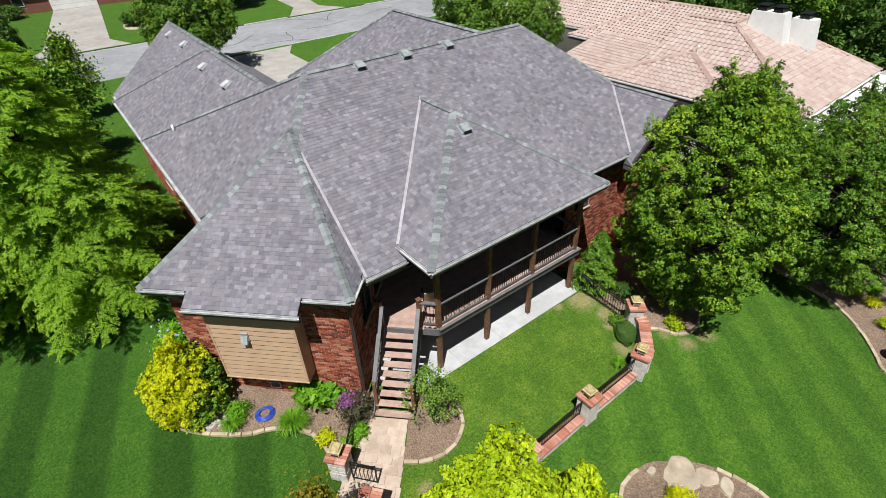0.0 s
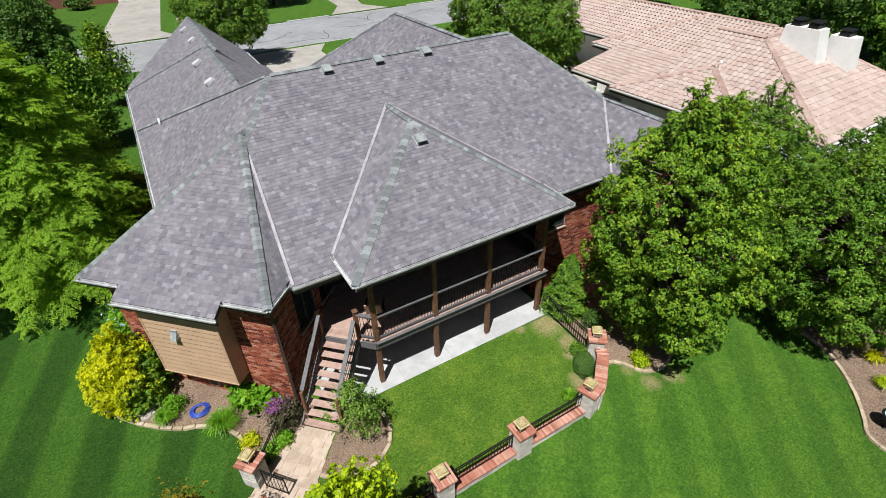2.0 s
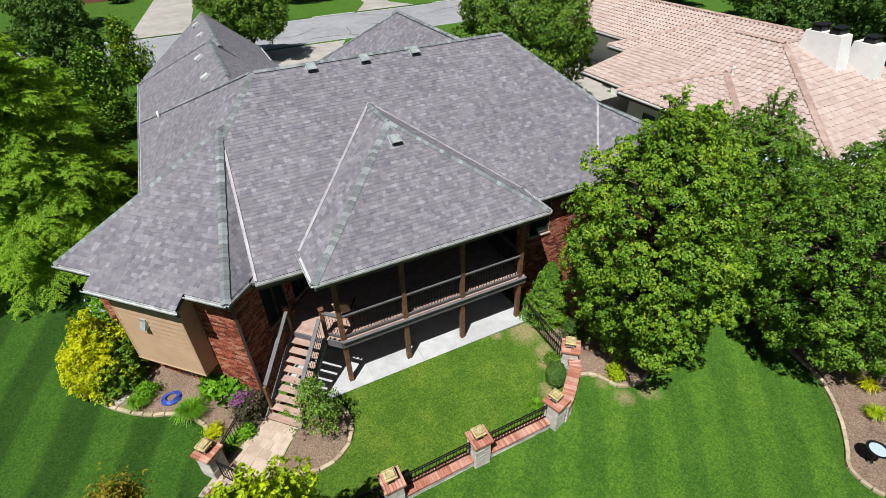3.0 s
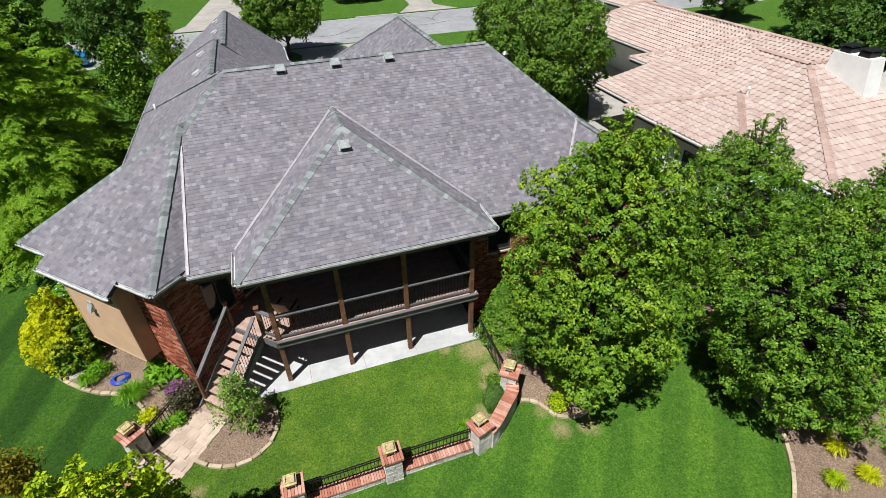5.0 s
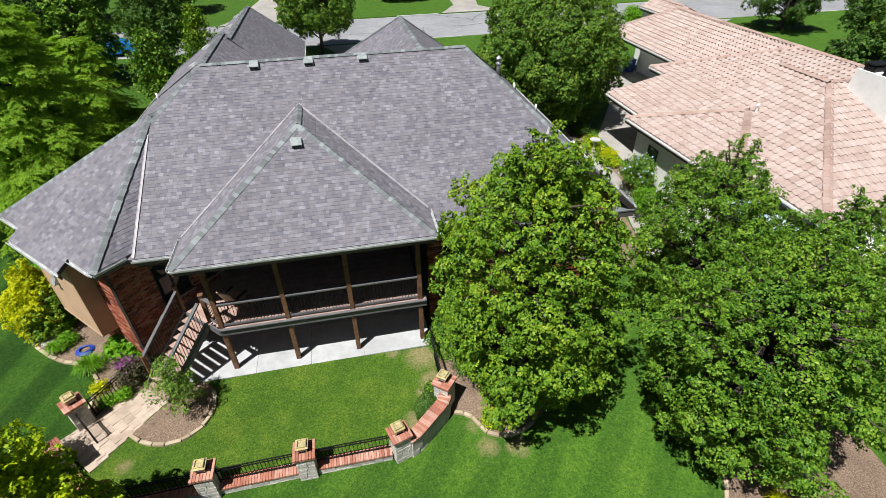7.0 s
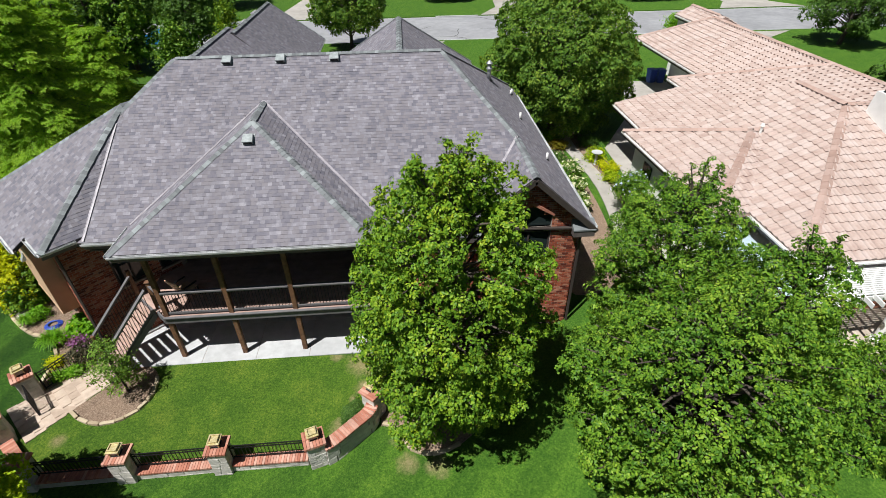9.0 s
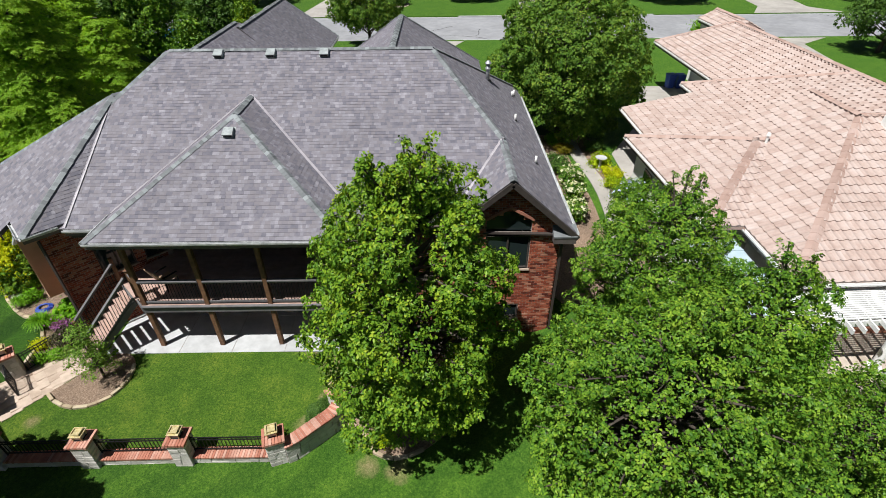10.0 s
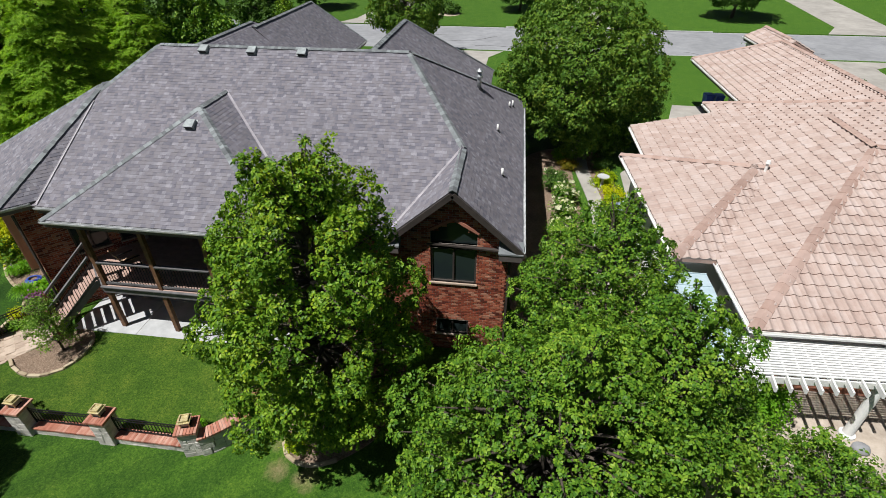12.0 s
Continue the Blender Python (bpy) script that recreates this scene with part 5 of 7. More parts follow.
def railing(a, b, parent, balusters=True, gap=0.105):
    """Grey top and bottom rails with black balusters between two floor points."""
    a, b = Vector(a), Vector(b)
    up = Vector((0, 0, 1))
    part("top_rail", beam(a + up * 0.99, b + up * 0.99, 0.13, 0.045), M["greywood"], parent)
    part("under_rail", beam(a + up * 0.92, b + up * 0.94, 0.04, 0.05), M["greywood"], parent)
    part("bottom_rail", beam(a + up * 0.11, b + up * 0.11, 0.04, 0.08), M["greywood"], parent)
    n = int((b - a).length / gap)
    for k in range(1, n):
        p = a.lerp(b, k / n)
        part("baluster", beam(p + up * 0.12, p + up * 0.93, 0.014, 0.014), M["iron"], parent)


xs = (7.5, 9.62, 11.74, 14.08)
for x0, x1 in zip(xs, xs[1:]):
    railing((x0 + 0.08, 9.33, DZ), (x1 - 0.08, 9.33, DZ), porch)
railing((7.46, 9.38, DZ), (7.08, 9.76, DZ), porch)
railing((14.12, 9.45, DZ), (14.12, 12.5, DZ), porch)
part("newel", box((7.0, 9.70, DZ - 0.3), (7.13, 9.83, DZ + 1.12), None, 0.008), M["post"], porch)
part("newel_cap", box((6.98, 9.68, DZ + 1.12), (7.15, 9.85, DZ + 1.16), None, 0.01), M["post"], porch)

stairs = thing("deck_stairs", (0, 0, 0), "open timber stairs with reddish treads and grey rails", "stairs")
UA, UB = -3.12, -1.88
VT, RUN, RISE = 11.72, 0.225, 0.198
for k in range(1, 10):
    v0, z = VT - RUN * k, DZ - RISE * k
    for j in range(2):
        part("tread", box((UA + 0.03, v0 + 0.118 * j - 0.02, z - 0.035), (UB - 0.03, v0 + 0.118 * j + 0.096, z), UVM, 0.004), M["deck"], stairs)
part("landing_nosing", box((UA, VT - 0.02, DZ - 0.2), (UB, VT + 0.03, DZ + 0.004), UVM, 0.006), M["greywood"], stairs)
j = 0
v = VT + 0.035
while v < 13.0:
    part("landing_board", box((UA - 0.3, v, DZ - 0.03), (UB + 0.1 + (v - VT) * 0.3, v + 0.132, DZ + 0.003), UVM), M["deck"], stairs)
    v += 0.138
for u in (UA, UB):
    a, b = uv(u, VT - RUN * 9 + 0.02, 0.1), uv(u, VT + 0.02, DZ - 0.16)
    part("stringer", beam(a, b, 0.045, 0.2), M["greywood"], stairs)
    ur = u + (0.06 if u == UA else -0.02)
    fa, fb = uv(ur, VT - RUN * 7.6, DZ - RISE * 7.6 - 0.08), uv(ur, VT, DZ - 0.08)
    railing(fa, fb, stairs, gap=0.12)
    p = uv(ur, VT - RUN * 7.8, 0)
    part("newel", box((-0.05, -0.05, -0.2), (0.05, 0.05, 1.34), Matrix.Translation((p.x, p.y, 0)) @ pose(0, 0, 0, 0, 0, 45), 0.008), M["post"], stairs)
q = uv(UA, VT + 0.02, 0)
part("newel", box((-0.06, -0.06, DZ - 0.3), (0.06, 0.06, DZ + 1.1), Matrix.Translation((q.x, q.y, 0)) @ pose(0, 0, 0, 0, 0, 45), 0.008), M["post"], stairs)

# ---- the neighbouring house ----
nb_house = thing("neighbour_house", (0, 0, 0), "cream stucco house with a pinkish clay tile roof", "house")
nroof = new("roof")
nroof.parent = nb_house
NE, E2 = 4.1, 4.4
NFACES = [
    [(26.0, 18.0, NE), (26.4, 10.4, NE), (29.9, 14.7, 5.3)],
    [(26.4, 10.4, NE), (31.0, 10.4, NE), (34.0, 14.7, 5.3), (29.9, 14.7, 5.3)],
    [(34.0, 18.0, NE), (26.0, 18.0, NE), (29.9, 14.7, 5.3), (34.0, 14.7, 5.3)],
    [(27.6, 17.0, NE), (27.6, 7.4, NE), (32.9, 14.1, 6.45), (32.9, 17.0, 6.45)],
    [(27.6, 7.4, NE), (38.2, 7.69, NE), (35.6, 14.1, 6.45), (32.9, 14.1, 6.45)],
    [(38.2, 7.69, NE), (38.6, 20.0, NE), (35.6, 14.1, 6.45)],
    [(38.6, 20.0, NE), (33.0, 20.0, NE), (32.9, 14.1, 6.45), (35.6, 14.1, 6.45)],
    [(33.1, 34.3, E2), (33.1, 24.6, E2), (37.3, 20.4, 6.1), (37.3, 32.0, 6.1)],
    [(41.5, 34.3, E2), (33.1, 34.3, E2), (37.3, 32.0, 6.1)],
    [(41.5, 16.0, E2), (41.5, 34.3, E2), (37.3, 32.0, 6.1), (37.3, 16.0, 6.1)],
    [(31.1, 24.6, E2), (31.1, 15.0, E2), (37.3, 15.0, 6.1), (37.3, 20.4, 6.1)],
    [(33.1, 24.6, E2), (31.1, 24.6, E2), (37.3, 20.4, 6.1)],
    [(36.7, 36.2, 5.55), (36.7, 31.6, 5.55), (37.9, 31.6, 6.15), (37.9, 36.2, 6.15)],
    [(39.1, 31.6, 5.55), (39.1, 36.2, 5.55), (37.9, 36.2, 6.15), (37.9, 31.6, 6.15)],
    [(27.1, 22.2, 3.9), (27.1, 17.5, 3.9), (31.7, 17.5, 4.9), (31.7, 22.2, 4.9)],
]
TV, TF = [], []
TW, TC = 0.30, 0.36           # a tile's cover width and exposed length
TPROF = ((0.0, 0.020), (0.12, 0.052), (0.27, 0.072), (0.42, 0.052), (0.55, 0.018), (0.78, 0.006), (1.0, 0.020))
one_tile = bpy.data.meshes.new("roof_tile")
one_tile.from_pydata([q_ for f, z in TPROF for q_ in ((TW * f, 0, z + 0.034), (TW * f, TC, z), (TW * f, 0, 0))], [],
                     [q_ for j in range(len(TPROF) - 1) for q_ in ((3 * j, 3 * j + 3, 3 * j + 4, 3 * j + 1), (3 * j, 3 * j + 2, 3 * j + 5, 3 * j + 3))])
one_tile.materials.append(M["tile_one"])
TILES_LEFT = [300]
for pts in NFACES:
    pts = [Vector(p) for p in pts]
    part("roof_deck", slab(pts, 0.12), M["tileridge"], nroof)
    for c, n, e, s in courses(pts, TC, TW, 0.0, 0.0):
        if TILES_LEFT[0] > 0 and pts[0].y < 8 and c[0].x < 33 and abs((c[1] - c[0]).length - TW) < 0.002 and abs((c[2] - c[3]).length - TW) < 0.002:
            ob = new("roof_tile", one_tile)
            ob.parent = nroof
            ob.matrix_basis = piece_matrix(c[0], n, e, s, 1.0, 1.0)
            TILES_LEFT[0] -= 1
            continue
        k = len(TV)
        lo, hi = c[1] - c[0], c[2] - c[3]
        prof = TPROF
        for f, z in prof:
            TV += [c[0] + lo * f + n * (z + 0.034), c[3] + hi * f + n * z - s * 0.0, c[0] + lo * f + n * 0.0]
        for j in range(len(prof) - 1):
            a = k + 3 * j
            TF += [(a, a + 3, a + 4, a + 1), (a, a + 2, a + 5, a + 3)]
tiles = quickmesh("tile_cover", TV, TF, M["tile"], nroof, smooth=False)
tiles["kind"] = "stuff"
RV, RF = [], []
for a, b in (((26.0, 18.0, NE), (29.9, 14.7, 5.3)), ((26.4, 10.4, NE), (29.9, 14.7, 5.3)), ((29.9, 14.7, 5.3), (32.0, 14.7, 5.32)), ((27.6, 7.4, NE), (32.9, 14.1, 6.45)),
             ((32.9, 14.1, 6.45), (35.6, 14.1, 6.45)), ((38.2, 7.69, NE), (35.6, 14.1, 6.45)), ((37.3, 16.0, 6.1), (37.3, 32.0, 6.1)), ((33.1, 34.3, E2), (37.3, 32.0, 6.1)), ((41.5, 34.3, E2), (37.3, 32.0, 6.1)), ((31.1, 24.6, E2), (37.3, 20.4, 6.1)), ((37.9, 36.2, 6.15), (37.9, 32.0, 6.15)), ((32.9, 14.1, 6.45), (32.9, 17.0, 6.45))):
    cap_row(a, b, 0.16, RV, RF, 0.36, 0.10)
ncaps = quickmesh("ridge_tile_run", RV, RF, M["tileridge"], nroof)
ncaps["kind"] = "stuff"
for a, b in (((28.02, 10.42, 4.13), (31.0, 14.2, 5.40)), ((31.2, 18.6, 4.43), (33.0, 14.3, 6.30))):
    part("valley_gap", beam(Vector(a) + Vector((0, 0, 0.07)), Vector(b) + Vector((0, 0, 0.07)), 0.06, 0.02), M["fascia"], nroof, "dark open valley between tile rows")
for poly, low, top in (([(26.5, 17.5), (26.8, 10.8), (28.2, 10.8), (28.2, 8.6), (37.6, 8.6), (37.6, 15.9), (31.6, 15.9), (31.6, 17.5)], -0.2, 4.0), ([(31.6, 24.1), (31.6, 17.52), (31.62, 15.92), (40.9, 15.92), (40.9, 24.1)], 0.4, 4.3),
                       ([(36.0, 33.8), (36.0, 24.12), (40.9, 24.12), (40.9, 33.8)], 0.8, 4.3), ([(36.9, 36.0), (36.9, 33.82), (38.9, 33.82), (38.9, 36.0)], 0.8, 5.5)):
    part("wall", prism(poly, low, top), M["stucco"], nb_house)
part("soffit", prism([(33.2, 34.2), (33.2, 24.2), (36.0, 24.2), (36.0, 34.2)], 4.26, 4.3), M["white"], nb_house)
for a, b in (((26.0, 18.0, NE), (26.4, 10.4, NE)), ((27.6, 10.3, NE), (27.6, 7.4, NE)), ((27.6, 7.4, NE), (38.2, 7.69, NE)), ((31.1, 24.6, E2), (31.1, 18.6, E2)), ((33.1, 24.6, E2), (31.1, 24.6, E2)), ((33.1, 34.3, E2), (33.1, 24.6, E2)), ((41.5, 34.3, E2), (33.1, 34.3, E2)), ((36.7, 36.2, 5.55), (36.7, 33.0, 5.55)), ((27.1, 22.2, 3.9), (27.1, 18.0, 3.9))):
    eave(a, b, nb_house, M["white"])

# ---- garden walls, pillars, fences ----
M["edging_grey"] = mat("split_limestone", [(0.52, 0.49, 0.44), (0.63, 0.60, 0.545), (0.72, 0.69, 0.64)], 9, 0.9, 0, 0.9, 34, 0.45, False, 0.3, 2.0, 0.3, 0.02)
def make_pillar(x, y, z, turn=0.0, label="square stone pillar with a brick cap"):
    t = thing("stone_pillar", (x, y, z), label, "pillar", "garden wall pillars", turn=turn)
    h, w = 1.02, 0.25
    part("core", box((-w + 0.03, -w + 0.03, -0.1), (w - 0.03, w - 0.03, h)), M["mortar"], t)
    q = random.Random(int(x * 100))
    zz = -0.05
    while zz < h - 0.01:
        hh = min(q.uniform(0.10, 0.19), h - zz)
        for side in range(4):
            m = pose(0, 0, 0, 0, 0, 90 * side)
            a = -w
            while a < w - 0.02:
                ln = min(q.uniform(0.14, 0.34), w - a)
                if w - (a + ln) < 0.08:
                    ln = w - a
                d = q.uniform(-0.003, 0.009)
                part("stone", box((a + 0.002, -w - d, zz + 0.002), (a + ln - 0.002, -w + 0.06, zz + hh - 0.003), m, 0.008), M["edging_grey"], t)
                a += ln
        zz += hh
    # brick cap: two rows of bricks on edge, oversailing
    for i in range(7):
        for j in range(2):
            x0 = -0.31 + i * 0.0895
            part("brick", box((x0, -0.31 + j * 0.312, h), (x0 + 0.081, -0.004 + j * 0.312, h + 0.085), None, 0.006), M["coping"], t)
    return t




def make_lantern(x, y, z, turn=0.0):
    t = thing("post_lantern", (x, y, z), "weathered cream-brass square lantern on a pillar cap", "lantern", "pillar lanterns", turn=turn)
    part("base", box((-0.13, -0.13, 0), (0.13, 0.13, 0.03), None, 0.006), M["iron"], t)
    part("glass_body", box((-0.105, -0.105, 0.03), (0.105, 0.105, 0.2)), M["lens"], t)
    for sx in (-1, 1):
        for sy in (-1, 1):
            part("corner_bar", box((sx * 0.115 - 0.014, sy * 0.115 - 0.014, 0.03), (sx * 0.115 + 0.014, sy * 0.115 + 0.014, 0.205)), M["brass"], t)
    # a flat roof plate with a raised rim and a dark hollow cap
    part("roof_plate", box((-0.175, -0.175, 0.205), (0.175, 0.175, 0.235), None, 0.008), M["brass"], t)
    bm = bmesh.new()
    for lo, hi in (((-0.13, -0.13), (0.13, -0.10)), ((-0.13, 0.10), (0.13, 0.13)), ((-0.13, -0.099), (-0.10, 0.099)), ((0.10, -0.099), (0.13, 0.099))):
        add_box(bm, (lo[0], lo[1], 0.235), (hi[0], hi[1], 0.30), None, 0.005)
    part("roof_rim", bm, M["brass"], t)
    part("roof_cap", box((-0.099, -0.099, 0.235), (0.099, 0.099, 0.262)), M["brass"], t)
    return t


PIL = {"p0": (4.55, 5.02), "p1": (7.28, 5.05), "p2": (9.98, 5.08), "p3": (12.68, 5.08), "p4": (14.32, 6.5), "g": (3.0, 8.12), "h": (3.0, 6.5)}
TURNS = {"p3": 18, "p4": 50, "g": 40, "h": 40}
for k, (x, y) in PIL.items():
    z = -0.36 if k.startswith("p") and k != "p4" else -0.18
    make_pillar(x, y, z, TURNS.get(k, 0))
    if k not in ("h", "p0"):
        make_lantern(x - 0.02, y + 0.03, z + 1.105, TURNS.get(k, 0))


def coping_wall(a, b, z, h, name="garden_wall", width=0.30):
    """A low stone wall with a brick-on-edge coping from a to b."""
    a, b = Vector((a[0], a[1], 0)), Vector((b[0], b[1], 0))
    L = (b - a).length
    ang = math.degrees(math.atan2(b.y - a.y, b.x - a.x))
    t = thing(name, (a.x, a.y, z), "low limestone garden wall with a red brick coping", "wall", "garden walls", turn=ang)
    part("core", box((0, -width / 2 + 0.03, -0.15), (L, width / 2 - 0.03, h)), M["mortar"], t)
    q = random.Random(int(a.x * 77 + b.y * 13))
    for side in (0, 1):
        m = pose(0, 0, 0) if side == 0 else pose(L, 0, 0, 0, 0, 180)
        zz = -0.1
        while zz < h - 0.01:
            hh = min(q.uniform(0.10, 0.17), h - zz)
            x = 0.0
            while x < L - 0.01:
                ln = min(q.uniform(0.18, 0.5), L - x)
                part("stone", box((x + 0.004, -width / 2 - q.uniform(0, 0.012), zz + 0.002), (x + ln - 0.004, -width / 2 + 0.05, zz + hh - 0.002), m, 0.008), M["edging_grey"], t)
                x += ln
            zz += hh
    n = int(L / 0.0765)
    for i in range(n):
        x = i * L / n
        jz = q.uniform(-0.003, 0.004)
        part("brick", box((x + 0.003, -width / 2 - 0.03, h + jz), (x + L / n - 0.004, width / 2 + 0.03, h + 0.07 + jz), None, 0.005), M["coping"], t)
    return t


def fence(a, b, h, bottom=0.09, gap=0.105):
    """A black iron fence panel from the foot a to the foot b."""
    a, b = Vector(a), Vector(b)
    t = thing("iron_fence", tuple(a), "black iron picket fence panel between pillars", "fence", "iron fences")
    d = b - a
    up = Vector((0, 0, 1))
    for z in (bottom, h - 0.10, h):
        part("rail", beam(up * z, d + up * z, 0.028, 0.028), M["iron"], t)
    n = max(2, int(d.length / gap))
    for i in range(n + 1):
        p = d * (i / n)
        part("picket", beam(p + up * (bottom - 0.03), p + up * (h + 0.02), 0.016, 0.016), M["iron"], t)
    for i in (0, n):
        p = d * (i / n)
        part("end_post", beam(p + up * (-0.1 if bottom > 0.05 else 0.0), p + up * (h + 0.05), 0.035, 0.035), M["iron"], t)
    return t


for a, b in (("p0", "p1"), ("p1", "p2"), ("p2", "p3")):
    (x0, y0), (x1, y1) = PIL[a], PIL[b]
    coping_wall((x0 + 0.26, y0), (x1 - 0.26, y1), -0.36, 0.24)
    fence((x0 + 0.27, y0 + 0.06, -0.05), (x1 - 0.27, y1 + 0.06, -0.05), 0.62)
coping_wall((3.2, 6.28), (4.36, 5.22), -0.33, 0.24)


def sloping_wall(path, z, h0, h1, width=0.34):
    """A stone wall along a curve, its brick coping rising evenly from one end to the other."""
    t = thing("garden_wall", (path[0][0], path[0][1], z), "curved limestone garden wall with a red brick coping", "wall", "garden walls")
    c = [Vector((p[0] - path[0][0], p[1] - path[0][1], 0)) for p in rounded(path, 24, False)]
    run = [0.0]
    for a, b in zip(c, c[1:]):
        run.append(run[-1] + (b - a).length)
    L = run[-1]

    def place(d):
        k = max(i for i in range(len(run) - 1) if run[i] <= d + 1e-6)
        w = c[k + 1] - c[k]
        p = c[k] + w * ((d - run[k]) / w.length)
        return p, math.degrees(math.atan2(w.y, w.x))

    slope = math.degrees(math.atan2(h1 - h0, L))
    q = random.Random(31)
    n = int(L / 0.078)
    for i in range(n):
        p, a = place((i + 0.5) * L / n)
        h = h0 + (h1 - h0) * (i + 0.5) / n + q.uniform(-0.003, 0.004)
        m = pose(p.x, p.y, h, 0, 0, a) @ pose(0, 0, 0, 0, -slope, 0)
        part("brick", box((-0.035, -width / 2 - 0.03, 0), (0.035, width / 2 + 0.03, 0.075), m, 0.005), M["coping"], t)
    core = bmesh.new()
    for i in range(n):
        p, a = place((i + 0.5) * L / n)
        add_box(core, (-0.044, -width / 2 + 0.03, -0.15), (0.044, width / 2 - 0.03, h0 + (h1 - h0) * (i + 0.5) / n + 0.055), pose(p.x, p.y, 0, 0, 0, a), 0)
    part("core", core, M["mortar"], t)
    for side in (-1, 1):
        zz = -0.12
        while zz < h1 - 0.02:
            hh = q.uniform(0.14, 0.24)
            d = 0.0
            while d < L - 0.03:
                ln = min(q.uniform(0.22, 0.42), L - d)
                p, a = place(d + ln / 2)
                top = min(zz + hh, h0 + (h1 - h0) * d / L)
                if top - zz > 0.03:
                    o, e = side * (width / 2 - 0.04), side * (width / 2 + q.uniform(0, 0.01))
                    part("stone", box((-ln / 2 + 0.003, min(o, e), zz + 0.002), (ln / 2 - 0.003, max(o, e), top - 0.002), pose(p.x, p.y, 0, 0, 0, a), 0.008), M["edging_grey"], t)
                d += ln
            zz += hh


sloping_wall([(12.93, 5.02), (13.24, 5.2), (13.8, 5.68), (14.16, 6.0), (14.3, 6.28)], -0.33, 0.70, 0.80)
fence((14.32, 6.78, -0.1), (14.32, 8.95, -0.02), 0.85)
fence((3.30, 8.28, -0.08), (4.22, 9.42, 0.0), 0.8)
gate = fence((3.16, 7.80, -0.15), (3.62, 7.25, -0.15), 0.85)
gate.name = "iron_gate"
tagged(gate, "black iron garden gate standing half open by a pillar", "gate")
gate["group"] = ""

# ---- beds, edging, walkway ----
lawn = draped("inner_lawn", rounded([(5.2, 9.6), (5.8, 8.9), (14.2, 8.9), (14.2, 6.8), (13.7, 6.0), (12.7, 5.3), (10.0, 5.3), (7.3, 5.3), (4.8, 5.3), (3.4, 6.5), (3.6, 7.6)], 2), M["turf_dry"], 0.012, 0.5)
tagged(lawn, "paler short lawn inside the garden wall with dry patches", "lawn", kind="structure")
BEDS = {
    "house": ([(-0.75, 14.2), (-0.62, 12.95), (0.22, 11.82), (1.25, 11.0), (2.1, 10.62), (2.85, 9.8), (2.98, 8.75), (3.08, 8.05), (3.5, 8.0), (4.62, 9.15), (5.3, 9.75), (3.6, 11.5), (1.0, 13.9), (0.4, 15.0)], 7),
    "ring": ([(5.45, 8.35), (5.0, 7.8), (4.55, 7.3), (5.0, 6.98), (5.6, 6.78), (6.25, 6.88), (6.78, 7.3), (6.98, 7.95), (6.75, 8.7), (6.1, 9.0)], 8),
    "maple": ([(14.5, 6.15), (14.62, 6.05), (15.06, 5.82), (15.4, 5.2), (15.84, 5.0), (16.4, 5.0), (17.2, 5.4), (18.0, 6.3), (18.2, 8.0), (18.0, 9.9), (14.6, 9.9), (14.45, 8.0)], 6),
    "pear": ([(21.9, 3.6), (21.65, 2.4), (21.1, 1.55), (20.55, 0.95), (19.7, 0.25), (19.2, -0.1), (19.25, -1.0), (20.3, -1.7), (22.8, -1.9), (25.5, -0.6), (26.5, 3.0), (26.2, 9.5), (24.0, 9.5), (22.4, 6.6)], 6),
    "rock": ([(8.2, 1.6), (8.5, 2.6), (9.1, 3.0), (10.1, 2.95), (10.75, 2.5), (11.4, 1.85), (11.68, 1.0), (11.75, 0.2), (11.2, -0.8), (9.6, -1.0), (8.4, 0.0)], 7),
    "side": ([(21.7, 12.0), (24.4, 12.0), (24.9, 16.0), (24.7, 20.0), (24.5, 24.5), (23.2, 25.0), (21.7, 22.0)], 0),
    "far side": ([(25.9, 12.5), (26.6, 12.5), (26.6, 24.0), (25.3, 24.6), (25.4, 22.0), (25.9, 18.5)], 0),
}
for key, (pts, edge) in BEDS.items():
    ob = draped("mulch_bed", rounded(pts, 4), M["mulch"], 0.03, 0.5)
    tagged(ob, "brown bark mulch planting bed", "planting bed", kind="structure")


def edging(pts, seed, closed=False, w=0.115):
    """A row of cut stones, each its own piece, along a curve."""
    t = thing("stone_edging", (0, 0, 0), "tan cut-stone edging along a mulch bed", "edging", "bed edgings")
    q = random.Random(seed)
    c = [Vector((p[0], p[1], 0)) for p in rounded(pts, 10, closed)]
    i, acc = 0, c[0]
    want = q.uniform(0.25, 0.42)
    for p in c[1:]:
        if (p - acc).length >= want:
            mid = (p + acc) / 2
            ang = math.degrees(math.atan2(p.y - acc.y, p.x - acc.x))
            L = (p - acc).length - 0.015
            m = pose(mid.x, mid.y, lie(mid.x, mid.y), q.uniform(-3, 3), q.uniform(-2, 2), ang + q.uniform(-3, 3))
            part("edging_stone", box((-L / 2, -w / 2, -0.06), (L / 2, w / 2, q.uniform(0.075, 0.11)), m, 0.012), M["edging"], t)
            acc, want = p, q.uniform(0.25, 0.42)
    return t


